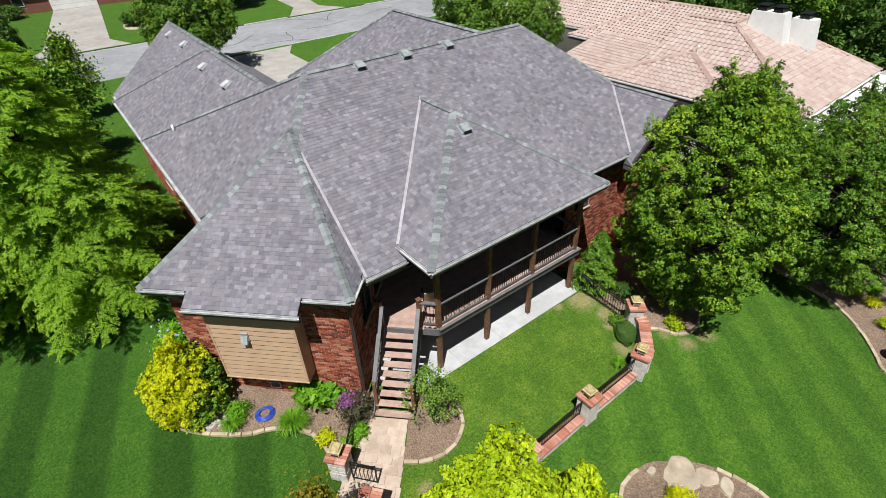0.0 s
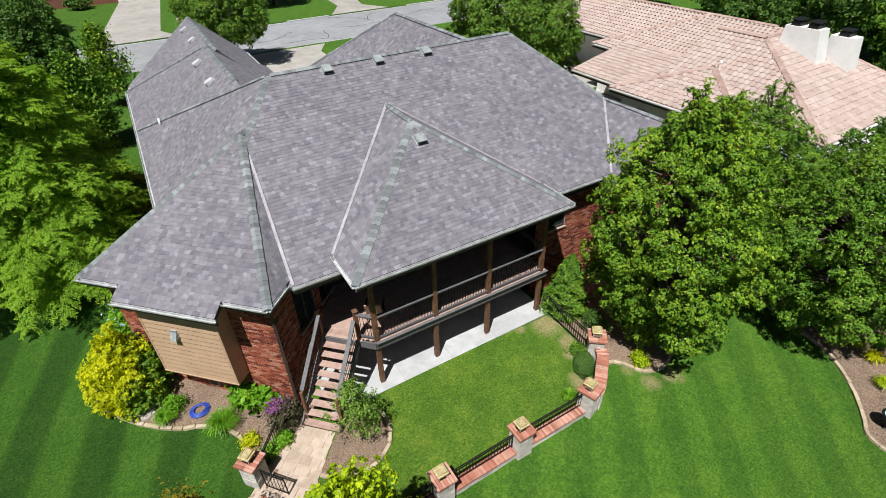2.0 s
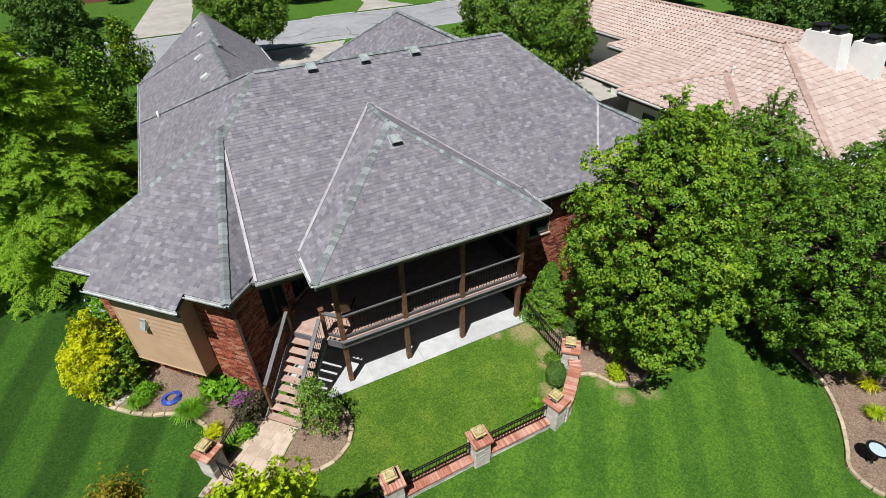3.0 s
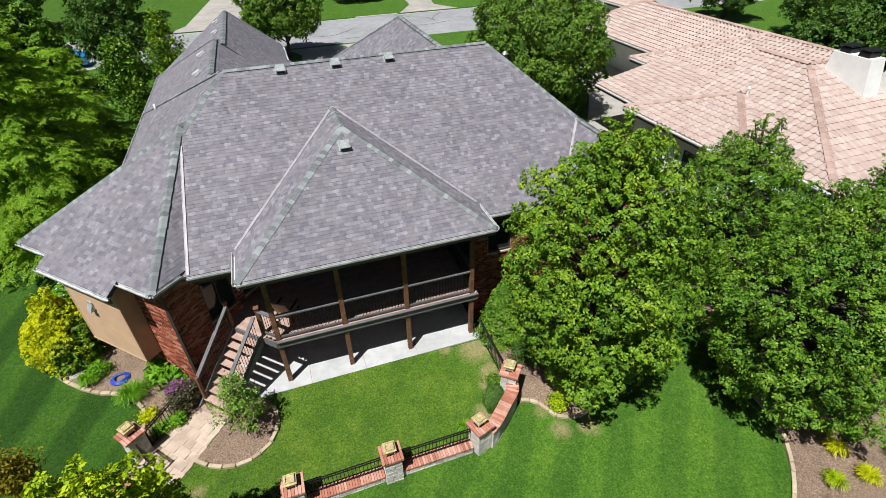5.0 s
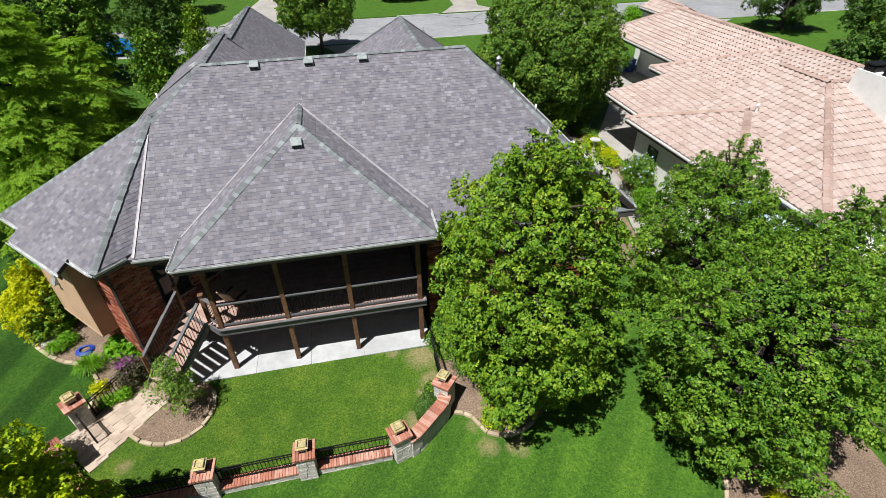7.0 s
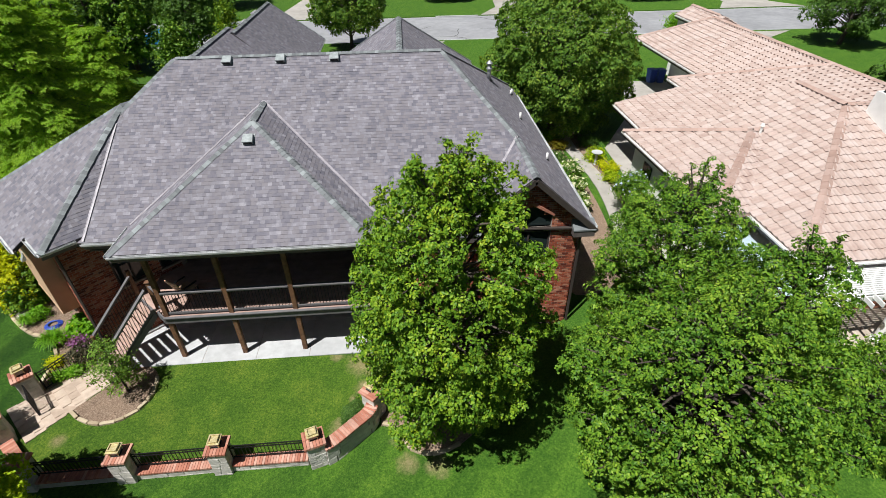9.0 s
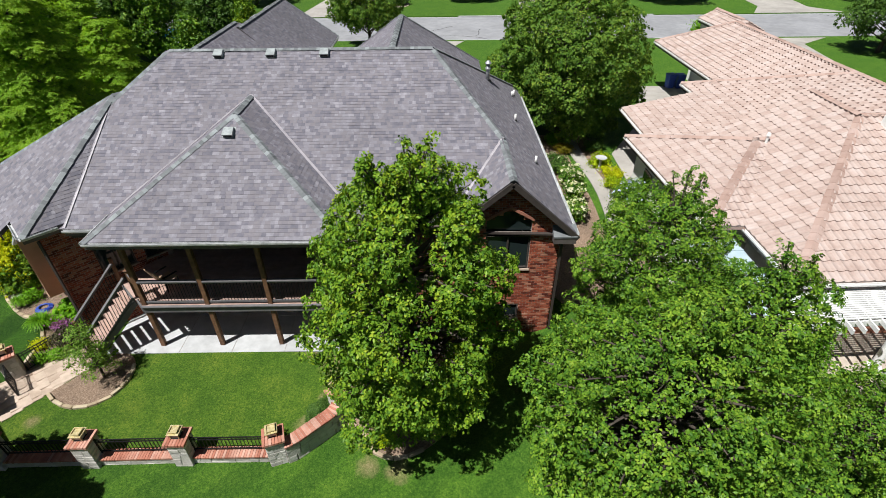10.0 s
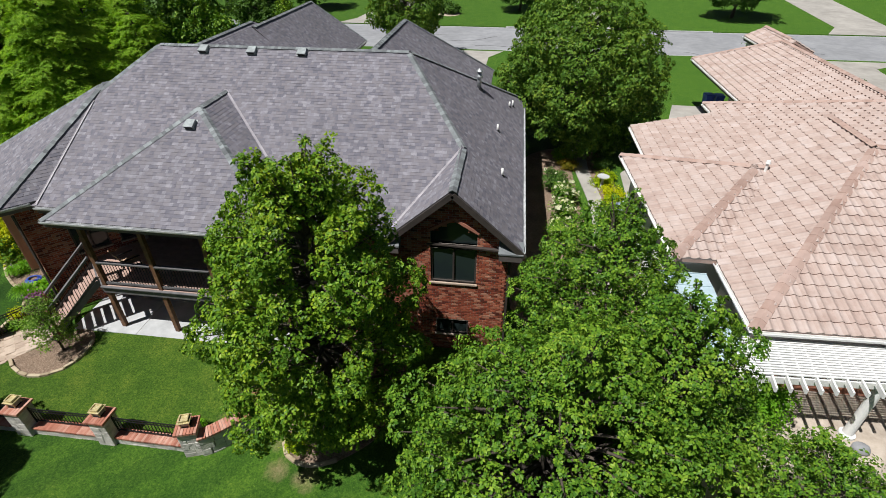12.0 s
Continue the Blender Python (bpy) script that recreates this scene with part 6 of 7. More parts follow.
edging([(-0.75, 14.2), (-0.62, 12.95), (0.22, 11.82), (1.25, 11.0), (2.1, 10.62), (2.85, 9.8), (2.98, 8.75), (3.0, 8.45)], 1)
edging([(4.55, 7.3), (5.0, 6.98), (5.6, 6.78), (6.25, 6.88), (6.78, 7.3), (6.98, 7.95), (6.8, 8.6)], 2)
edging([(14.55, 6.1), (14.75, 6.03), (15.06, 5.82), (15.4, 5.2), (15.84, 5.0), (16.4, 5.0), (17.2, 5.4)], 3)
edging([(22.4, 6.6), (21.9, 3.6), (21.65, 2.4), (21.1, 1.55), (20.55, 0.95), (19.7, 0.25), (19.2, -0.1), (19.25, -1.0), (20.3, -1.7), (22.8, -1.9)], 4)
edging([(8.2, 1.6), (8.5, 2.6), (9.1, 3.0), (10.1, 2.95)], 5)
edging([(11.5, 1.6), (11.68, 1.0), (11.75, 0.2), (11.2, -0.8)], 6)

walkway = thing("walkway", (0, 0, 0), "tan paving-stone walkway from the stairs to the gate", "walkway", kind="structure")
draped("sand_bed", [tuple(UVM @ Vector((u_, v_, 0)))[:2] for u_, v_ in ((-3.60, 7.06), (-1.88, 7.06), (-2.08, 9.74), (-3.2, 9.74))], M["paver"], 0.024, 0.4, walkway)
q = random.Random(4)
v = 7.05
row = 0
while v < 9.75:
    h = 0.30
    u = -3.62 + 0.0 * row
    left, right = -3.55 - 0.02 * row, -1.98 - 0.08 * 0
    # the walk narrows towards the stairs
    f = (v - 7.05) / 2.7
    left, right = -3.62 + 0.42 * f, -1.86 - 0.22 * f
    u = left - (0.2 if row % 2 else 0.0)
    while u < right - 0.04:
        w = q.choice((0.3, 0.45, 0.4))
        a, b = max(u, left), min(u + w, right)
        if b - a > 0.06:
            m = UVM
            c = m @ Vector(((a + b) / 2, v + h / 2, 0))
            zc = lie(c.x, c.y)
            part("paving_stone", box((a + 0.003, v + 0.003, zc - 0.05), (b - 0.003, v + h - 0.003, zc + 0.035 + q.uniform(-0.004, 0.004)), m, 0.008), M["paver"], walkway)
        u += w
    v += h
    row += 1

# ---- house fittings ----
def make_box_vent(p, slope_deg, turn, label="square grey metal roof vent", skin=None):
    skin = skin or M["vent"]
    t = thing("roof_vent", p, label, "roof vent", "roof vents", turn=turn)
    m = pose(0, 0, 0.02, slope_deg, 0, 0)
    part("flange", box((-0.19, -0.19, 0.0), (0.19, 0.20, 0.012), m), M["vent"], t)
    bm = bmesh.new()
    vs = [bm.verts.new(m @ Vector(c)) for c in ((-0.16, -0.17, 0.015), (0.16, -0.17, 0.015), (0.16, 0.16, 0.015), (-0.16, 0.16, 0.015), (-0.17, -0.20, 0.15), (0.17, -0.20, 0.15), (0.15, 0.15, 0.10), (-0.15, 0.15, 0.10))]
    for f in ((4, 5, 6, 7), (0, 1, 5, 4), (1, 2, 6, 5), (2, 3, 7, 6), (3, 0, 4, 7)):
        bm.faces.new([vs[i] for i in f])
    bmesh.ops.recalc_face_normals(bm, faces=bm.faces)
    part("hood", bm, skin, t)
    part("louvre", box((-0.13, -0.197, 0.03), (0.13, -0.188, 0.11), m), M["iron"], t)
    return t


BS = math.degrees(math.atan(0.63))
for x in (9.36, 11.3, 13.28):
    make_box_vent((x, 15.98, BACK(15.98)), BS, 0)
make_box_vent((10.73, 11.93, PZE + 0.66 * (11.93 - PY)), math.degrees(math.atan(0.62)), 0)
for x, y, k in ((6.62, 31.6, 1), (6.62, 28.8, 1), (6.12, 24.0, 0), (6.08, 20.9, 0)):
    z = 4.75 + 0.690 * (x - 3.0) if k else 4.85 + 0.7316 * (x - 2.8)
    make_box_vent((x, y, z), math.degrees(math.atan(0.72)), -90, "small pale metal hooded roof vent", M["gutter"])


def make_pipe(x, y, z, h, r=0.045, cap=False, mat_name="white", label="white plastic plumbing vent pipe"):
    t = thing("vent_pipe", (x, y, z - 0.05), label, "vent pipe", "vent pipes")
    part("pipe", tube([(0, 0, 0), (0, 0, h)], [r, r], 10), M[mat_name], t, smooth=True)
    part("boot", tube([(0, 0, 0), (0, 0, 0.09)], [r * 2.2, r * 1.2], 10), M["iron"], t)
    if cap:
        part("storm_collar", tube([(0, 0, h * 0.72), (0, 0, h * 0.78)], [r * 1.6, r * 1.6], 12), M["metal"], t)
        part("rain_cap", tube([(0, 0, h), (0, 0, h + 0.05), (0, 0, h + 0.16)], [r * 1.5, r * 1.7, r * 0.5], 12), M["metal"], t)
    return t


make_pipe(19.72, 19.4, RIGHT(19.72), 0.75, 0.09, True, "metal", "galvanised flue pipe with a rain cap")
for x, y, h in ((21.25, 21.4, 0.32), (21.1, 20.9, 0.28), (20.7, 16.75, 0.32), (21.03, 13.3, 0.32)):
    make_pipe(x, y, RIGHT(x), h)
make_pipe(3.8, 21.9, LEFT(3.8) - 0.08, 0.42)


# valley flashings
def valley(a, b):
    """An open metal valley: a narrow trough between two pale folded edges."""
    a, b = Vector(a), Vector(b)
    d = (b - a).normalized()
    side = Vector((d.y, -d.x, 0)).normalized()
    up = Vector((0, 0, 0.030))
    part("valley_flashing", beam(a + up, b + up, 0.07, 0.008), M["valley"], house)
    for s_ in (-1, 1):
        off = side * (0.036 * s_) + up + Vector((0, 0, 0.008))
        part("valley_edge", beam(a + off, b + off, 0.014, 0.012), M["valley"], house, "pale folded metal edge")


valley((5.55, 10.0, BACK(10.0)), (5.82, 13.75, BACK(13.75)))
valley((P0, 10.429, PZE), JOIN)
valley((P1, 10.429, PZE), JOIN)
valley((17.70, 9.99, 4.60), GAB)


def wall_lamp():
    t = thing("wall_vent_hood", tuple(UVM @ Vector((-6.55, V0 - 0.03, 3.05))), "grey metal vent hood on tan siding", "vent hood", turn=-45)
    part("plate", box((-0.12, -0.03, 0.02), (0.12, 0.02, 0.32), None, 0.006), M["vent"], t)
    bm = bmesh.new()
    vs = [bm.verts.new(c) for c in ((-0.14, -0.03, 0.0), (0.14, -0.03, 0.0), (0.14, -0.03, 0.32), (-0.14, -0.03, 0.32), (-0.14, -0.22, 0.0), (0.14, -0.22, 0.0), (0.14, -0.16, 0.10), (-0.14, -0.16, 0.10))]
    for f in ((0, 1, 5, 4), (4, 5, 6, 7), (7, 6, 2, 3), (1, 2, 6, 5), (0, 4, 7, 3)):
        bm.faces.new([vs[i] for i in f])
    bmesh.ops.recalc_face_normals(bm, faces=bm.faces)
    bmesh.ops.scale(bm, vec=(0.72, 0.72, 0.8), verts=bm.verts)
    part("hood", bm, M["vent"], t)


wall_lamp()
t = thing("crawl_vent", tuple(UVM @ Vector((-6.44, 10.28, 0.42))), "small grey metal vent box low on a brick wall", "vent", turn=-45)
part("frame", box((-0.17, -0.09, 0.0), (0.17, 0.0, 0.26), None, 0.01), M["metal"], t)
part("grille", box((-0.14, -0.095, 0.03), (0.14, -0.089, 0.23)), M["iron"], t)

# deck chair on the sunlit corner of the deck
t = thing("deck_chair", (7.92, 10.3, DZ), "low tan sling chair on the deck", "chair", turn=150)
part("seat", box((-0.26, -0.25, 0.38), (0.26, 0.25, 0.42), None, 0.01), M["siding"], t)
part("backrest", box((-0.26, -0.02, 0.0), (0.26, 0.02, 0.62), pose(0, 0.24, 0.40, -22), 0.01), M["siding"], t)
for sx in (-1, 1):
    for sy in (-1, 1):
        part("leg", beam((sx * 0.25, sy * 0.24, 0), (sx * 0.25, sy * 0.22, 0.40), 0.035, 0.035), M["iron"], t)
    part("armrest", beam((sx * 0.28, -0.26, 0.6), (sx * 0.28, 0.26, 0.62), 0.05, 0.03), M["iron"], t)

# ---- shrubs and flowers ----
def make_golden_shrub(x, y, z, profile, seed):
    """A big shrub of green leaves whose sunlit sprays have turned gold."""
    t = thing("golden_shrub", (x, y, z), "large golden-yellow and green shrub beside the brick wall", "shrub")
    pts, nrm, ax, B = bough_crown(profile, 46, 0.33, seed, 0.14, 20, 0.105, 3, 0.2, 0.25)
    pts[:, 2] = np.maximum(pts[:, 2], 0.03)
    bm = bmesh.new()
    for bx, by, bz, br, fl in B:
        add_tube(bm, [(0.2 * bx, 0.2 * by, 0), (0.65 * bx, 0.65 * by, bz * 0.5), (bx, by, bz)], [0.025, 0.017, 0.006], 5)
    part("stemwork", bm, M["bark"], t)
    r = np.random.default_rng(seed)
    patch = 0.30 * np.sin(4.1 * pts[:, 0] + 1.0) * np.sin(3.7 * pts[:, 1] + 2.2 * pts[:, 2]) - 0.42 * pts[:, 0] - 0.25 * pts[:, 1] + 0.42 * (pts[:, 2] - 1.0)
    gold = patch + r.normal(0, 0.14, len(pts)) > 0.16
    leaf_cloud("golden_foliage", pts[gold], nrm[gold], ax[gold], 0.085, 0.6, M["yellow"], t, seed + 1)
    leaf_cloud("green_foliage", pts[~gold], nrm[~gold], ax[~gold], 0.085, 0.6, M["maple"], t, seed + 2)


make_golden_shrub(0.35, 12.95, 0.12, [(0.15, 0.75), (0.7, 0.97), (1.4, 0.95), (2.0, 0.7), (2.35, 0.3)], 61)
make_bush("climbing_shrub", (0.55, 14.2), 0.45, 0.45, 2.6, M["fresh"], "tall green shrub with pale blue flowers", 0.10, 120, 24, 62, accent=(M["bluefl"], 0.05, 0.09))
make_bush("hydrangea", (3.75, 10.75), 0.85, 0.55, 0.85, M["fresh"], "low broad-leaved green hydrangea beside the wall", 0.22, 110, 16, 63, slim=0.7, turn=-45, accent=(M["yellow"], 0.02, 0.1))
bush = make_bush("butterfly_bush", (4.22, 9.45), 0.48, 0.48, 1.0, M["wine"], "dark reddish-leaved bush with a cluster of purple flowers", 0.075, 120, 24, 64, spread=0.09)
q = np.random.default_rng(64)
pts = np.array([-0.14, 0.06, 0.95]) + q.normal(0, 1, (260, 3)) * np.array([0.17, 0.14, 0.07])
leaves_mesh("blossom", pts, q.normal(0, 0.5, (260, 3)) + np.array([0, 0, 1.0]), 0.075, M["purple"], bush, 65, slim=0.9)
make_tree("rose_bush", (6.1, 7.95), 2.2, 0.9, 0.5, M["rose"], "open green shrub with a few pale blue flowers", 0.07, 100, 36, 65, 0.035, tree_lobes(2.2, 0.9, 0.5, 20, 65, 0.2, 0.25), spread=0.085, category="shrub")
for x, y, r, h, m, s in ((1.35, 11.75, 0.28, 0.45, "fresh", 1), (3.1, 9.35, 0.19, 0.3, "yellow", 2), (4.0, 8.85, 0.19, 0.34, "fresh", 3), (3.5, 8.7, 0.16, 0.25, "fresh", 4), (1.0, 12.5, 0.3, 0.5, "fresh", 5),
                         (13.98, 6.95, 0.2, 0.3, "pear", 7), (15.62, 5.55, 0.26, 0.34, "lime", 8), (16.9, 5.9, 0.3, 0.35, "pear", 9), (17.2, 7.2, 0.6, 0.8, "dark", 10), (15.3, 7.4, 0.5, 0.7, "dark", 11)):
    make_bush("low_shrub", (x, y), r, r, h, M[m], "small rounded %s shrub in a mulch bed" % {"yellow": "golden", "lime": "lime-green", "fresh": "green", "dark": "dark green", "pear": "green"}[m], 0.075, 60, 20, 70 + s, spread=0.08)


def make_clipped_shrub(x, y, rx, ry, h, turn, seed):
    """A dense clipped shrub: a lumpy egg closely set with small leaves."""
    t = thing("clipped_shrub", (x, y, lie(x, y)), "dense dark green clipped shrub beside the garden wall", "shrub", turn=turn)
    part("stem", tube([(0, 0, -0.03), (0.02, 0, h * 0.6)], [0.03, 0.012], 6), M["bark"], t)
    q = np.random.default_rng(seed)
    n = 5200
    d = q.normal(0, 1, (n, 3))
    d /= np.linalg.norm(d, axis=1)[:, None]
    d[:, 2] = np.where(d[:, 2] < -0.5, -d[:, 2], d[:, 2])
    lump = 1 + 0.10 * np.sin(5 * d[:, 0] + 2) * np.sin(6 * d[:, 1]) + 0.06 * np.sin(9 * d[:, 2] + 4 * d[:, 0])
    shell = (lump * (0.72 + 0.3 * q.random(n) ** 0.6))[:, None]
    pts = d * shell * np.array([rx, ry, h * 0.62]) + np.array([0, 0, h * 0.46])
    pts[:, 2] = np.maximum(pts[:, 2], 0.02)
    leaves_mesh("foliage", pts, d + np.array([0, 0, 0.2]), 0.05, M["dark"], t, seed + 1, slim=0.6)


make_clipped_shrub(13.68, 6.32, 0.34, 0.5, 0.62, -35, 72)


def make_tuft(x, y, r, h, material, label, seed, n=240, name="daylily"):
    """A clump of arching strap leaves."""
    t = thing(name, (x, y, lie(x, y) + 0.02), label, "perennial")
    q = np.random.default_rng(seed)
    V, F = [], []
    for i in range(n):
        a = q.random() * math.tau
        d = np.array([math.cos(a), math.sin(a), 0.0])
        sd = np.array([-d[1], d[0], 0.0]) * 0.014
        reach, top = r * (0.35 + 0.7 * q.random()), h * (0.6 + 0.5 * q.random())
        b = d * r * 0.15 * q.random()
        k = len(V)
        for f, z in ((0, 0), (0.35, 0.75), (0.7, 1.0), (1.0, 0.72)):
            p = b + d * reach * f + np.array([0, 0, top * z])
            w = 1.0 - 0.75 * f
            V += [tuple(p - sd * w), tuple(p + sd * w)]
        F += [(k, k + 1, k + 3, k + 2), (k + 2, k + 3, k + 5, k + 4), (k + 4, k + 5, k + 7, k + 6)]
    quickmesh("strap_leaves", V, F, material, t)
    return t


make_tuft(2.55, 10.35, 0.55, 0.5, M["fresh"], "clump of bright green arching daylily leaves", 1, 420)
make_tuft(1.05, 11.45, 0.4, 0.4, M["fresh"], "clump of bright green arching daylily leaves", 2, 260)
make_tuft(12.45, 5.68, 0.26, 0.32, M["fresh"], "clump of green ornamental grass by the wall", 3, 300)
for x, y, m, s in ((22.75, 2.0, "lime", 4), (22.5, 1.35, "yellow", 5), (23.4, 1.55, "fresh", 6), (24.0, 0.6, "fresh", 7), (21.6, 0.6, "lime", 8), (22.6, 0.4, "yellow", 9), (24.6, 2.4, "fresh", 10)):
    make_tuft(x, y, 0.36, 0.38, M[m], "clump of bright grassy leaves in a mulch bed", s, 240)
make_bush("golden_shrub", (9.75, 1.75), 0.3, 0.3, 0.42, M["yellow"], "small golden shrub beside flat stones", 0.08, 70, 20, 91, spread=0.08)


def make_juniper():
    t = thing("juniper", (15.1, 8.85, lie(15.1, 8.85)), "dense conical blue-green juniper by the deck", "shrub")
    part("trunk", tube([(0, 0, 0), (0, 0, 2.4)], [0.06, 0.01], 6), M["bark"], t)
    q = np.random.default_rng(5)
    n = 9000
    f = q.random(n) ** 1.3
    a = q.random(n) * math.tau
    lump = 1 + 0.16 * np.sin(a * 5 + f * 21) + 0.1 * np.sin(a * 3 - f * 33)
    rad = 0.82 * (1 - f) ** 0.62 * lump * (0.8 + 0.25 * q.random(n))
    out = np.stack([np.cos(a), np.sin(a), 0.5 + 0 * a], 1)
    pts = np.stack([np.cos(a) * rad, np.sin(a) * rad, 0.08 + 2.55 * f], 1)
    leaves_mesh("foliage", pts, out, 0.12, M["pear"], t, 8, droop=-0.6, slim=0.35)


make_juniper()

# ---- loose things ----
t = thing("garden_hose", (2.0, 11.3, lie(2.0, 11.3) + 0.03), "coiled blue garden hose on mulch", "hose")
for k in range(5):
    r = 0.30 - 0.03 * k
    pts = [(r * math.cos(a * math.tau / 28), r * math.sin(a * math.tau / 28) * 0.92, 0.02 + 0.012 * k + 0.01 * math.sin(a * 0.7 + k)) for a in range(29)]
    part("hose_loop", tube(pts, [0.02] * 29, 6), M["blue"], t, smooth=True)


def boulder(x, y, rx, ry, h, seed, label, turn=0.0, flat=True):
    t = thing("landscape_stone", (x, y, lie(x, y)), label, "stone", "landscape stones", turn=turn)
    bm = bmesh.new()
    bmesh.ops.create_icosphere(bm, subdivisions=3, radius=1.0)
    for v in bm.verts:
        n = noise.noise(v.co * 1.3 + Vector((seed, 0, 0))) * 0.35 + noise.noise(v.co * 3.1 + Vector((0, seed, 0))) * 0.12
        k = 1 + n
        v.co = Vector((v.co.x * k * rx, v.co.y * k * ry, max(-0.2, min(0.55 if flat else 1.0, v.co.z)) * h * (1 + 0.2 * n) * 1.6))
    part("stone", bm, M["stone"], t, smooth=False)
    return t


boulder(10.55, 2.05, 0.62, 0.5, 0.05, 1, "large flat pale sandstone slab at the bed edge", 20)
boulder(11.05, 1.62, 0.36, 0.3, 0.06, 2, "flat golden sandstone slab at the bed edge", -10)
boulder(10.0, 2.72, 0.16, 0.12, 0.12, 3, "small upright pale stone at the bed edge")
boulder(11.2, 1.15, 0.3, 0.2, 0.13, 4, "rusty flat stone in the mulch bed", 30)
gv, gf = [], []
q = random.Random(3)
for i in range(170):
    x, y = 0.55 + q.gauss(0, 0.33), 12.0 + q.gauss(0, 0.22)
    if y < 11.78 - (x - 0.3) * 0.75 + 0.1:
        continue
    r = q.uniform(0.03, 0.075)
    k = len(gv)
    z = lie(x, y) + 0.035
    for a in range(6):
        gv.append((x + r * math.cos(a * 1.047 + i), y + r * 0.8 * math.sin(a * 1.047 + i), z))
    for a in range(6):
        gv.append((x + 0.6 * r * math.cos(a * 1.047 + i), y + 0.5 * r * math.sin(a * 1.047 + i), z + r * 0.8))
    gf += [(k + a, k + (a + 1) % 6, k + 6 + (a + 1) % 6, k + 6 + a) for a in range(6)] + [tuple(range(k + 6, k + 12))]
tagged(quickmesh("river_stones", gv, gf, M["gravel"]), "pale rounded river stones beside the golden shrub", "stones", kind="stuff")
t = thing("bird_bath", (19.95, -0.2, lie(19.95, -0.2)), "dark metal bird bath in a mulch bed", "bird bath")
part("stem", tube([(0, 0, 0), (0, 0, 0.06), (0, 0, 0.5)], [0.16, 0.05, 0.04], 12), M["iron"], t)
part("bowl", tube([(0, 0, 0.5), (0, 0, 0.54), (0, 0, 0.60), (0, 0, 0.57)], [0.06, 0.22, 0.30, 0.02], 18), M["iron"], t)
# the sky's reflection is put into the water as an opaque pale blue
part("water", tube([(0, 0, 0.585), (0, 0, 0.592)], [0.26, 0.265], 18), M["cover"], t, "shallow water coloured pale blue for the reflected sky")

# ---- the neighbouring house: chimneys, pergola, court ----
def make_chimney(x, y, w, d, z0, z1, pots):
    """A long white chase that stands across the slope of the roof, narrower at its head, with flat-lidded black flues on top."""
    t = thing("chimney", (x, y, z0), "white stucco chimney with black metal caps", "chimney", "chimneys")
    bm = bmesh.new()
    for v in add_box(bm, (-w / 2, -d / 2, 0), (w / 2, d / 2, z1 - z0)):
        if v.co.z > 0.1:
            v.co.x *= 0.92
            v.co.y = v.co.y * 0.72 + 0.06 * d
    part("shaft", bm, M["white"], t)
    for k in range(pots):
        cy = 0.06 * d + (k - (pots - 1) / 2) * d * 0.36
        b = z1 - z0
        part("flue_box", box((-w * 0.36, cy - 0.24, b), (w * 0.36, cy + 0.24, b + 0.2)), M["iron"], t)
        part("flue_neck", box((-w * 0.28, cy - 0.19, b + 0.2), (w * 0.28, cy + 0.19, b + 0.27)), M["iron"], t)
        part("flue_lid", box((-w * 0.42, cy - 0.28, b + 0.27), (w * 0.42, cy + 0.28, b + 0.32), None, 0.01), M["iron"], t)


make_chimney(33.85, 12.6, 0.95, 2.4, 5.0, 7.15, 2)
make_chimney(35.25, 11.3, 0.9, 1.6, 4.9, 6.75, 1)

TERR = 1.6                              # the neighbouring terrace lies at its main floor
pergola = thing("pergola", (0, 0, 0), "white painted pergola with close slats along a tiled eave", "pergola")
PZ = 3.72
SK = 0.05                               # the eave runs a little off the x axis
part("front_beam", beam((26.95, 6.2, PZ - 0.1), (38.4, 6.2 + 11.45 * SK, PZ - 0.1), 0.06, 0.2), M["white"], pergola)
part("wall_beam", beam((27.6, 7.52, PZ - 0.1), (37.6, 7.52 + 10.0 * SK * 0.5, PZ - 0.1), 0.05, 0.16), M["white"], pergola)
for k in range(54):
    x = 26.98 + k * 0.335
    part("rafter", beam((x, 5.78 + (x - 26.95) * SK, PZ), (x + 0.22, 7.5 + (x - 26.95) * SK * 0.5, PZ), 0.045, 0.14), M["white"], pergola)
for k in range(15):
    f = k / 14
    part("slat", beam((26.85 + 0.6 * f, 6.2 + 1.25 * f, PZ + 0.085), (38.5, 6.2 + 1.25 * f + 11.6 * SK * (1 - 0.5 * f), PZ + 0.085), 0.05, 0.028), M["white"], pergola)
for x in (27.1, 30.35, 33.6, 37.2, 41.0, 44.6):
    y = 6.33 + (x - 26.95) * SK
    part("column", tube([(x, y, TERR), (x, y, TERR + 0.08), (x, y, TERR + 0.1), (x, y, PZ - 0.28), (x, y, PZ - 0.2)], [0.19, 0.19, 0.125, 0.11, 0.15], 18), M["white"], pergola, smooth=False)
terrace = prism([(26.3, 5.05), (38.8, 5.41), (38.8, 8.7), (28.1, 8.7), (26.3, 8.2)], -0.6, TERR)
tagged(link("terrace", terrace, M["paver_pale"]), "pale stone terrace under the pergola", "terrace", kind="structure")
part("wainscot", box((28.3, 7.9, TERR - 0.02), (37.6, 8.59, TERR + 0.4)), M["brick"], nb_house, "red brick base course")
for x in (28.9, 30.9, 33.2, 36.0):
    wpane = box((x, 8.56, TERR + 0.85), (x + 1.3, 8.598, TERR + 2.0))
    part("window", wpane, M["glass"], nb_house)
t = thing("terrace_stone", (30.45, 6.05, TERR), "smooth grey boulder beside a white column", "stone")
bm = bmesh.new()
bmesh.ops.create_icosphere(bm, subdivisions=3, radius=1.0)
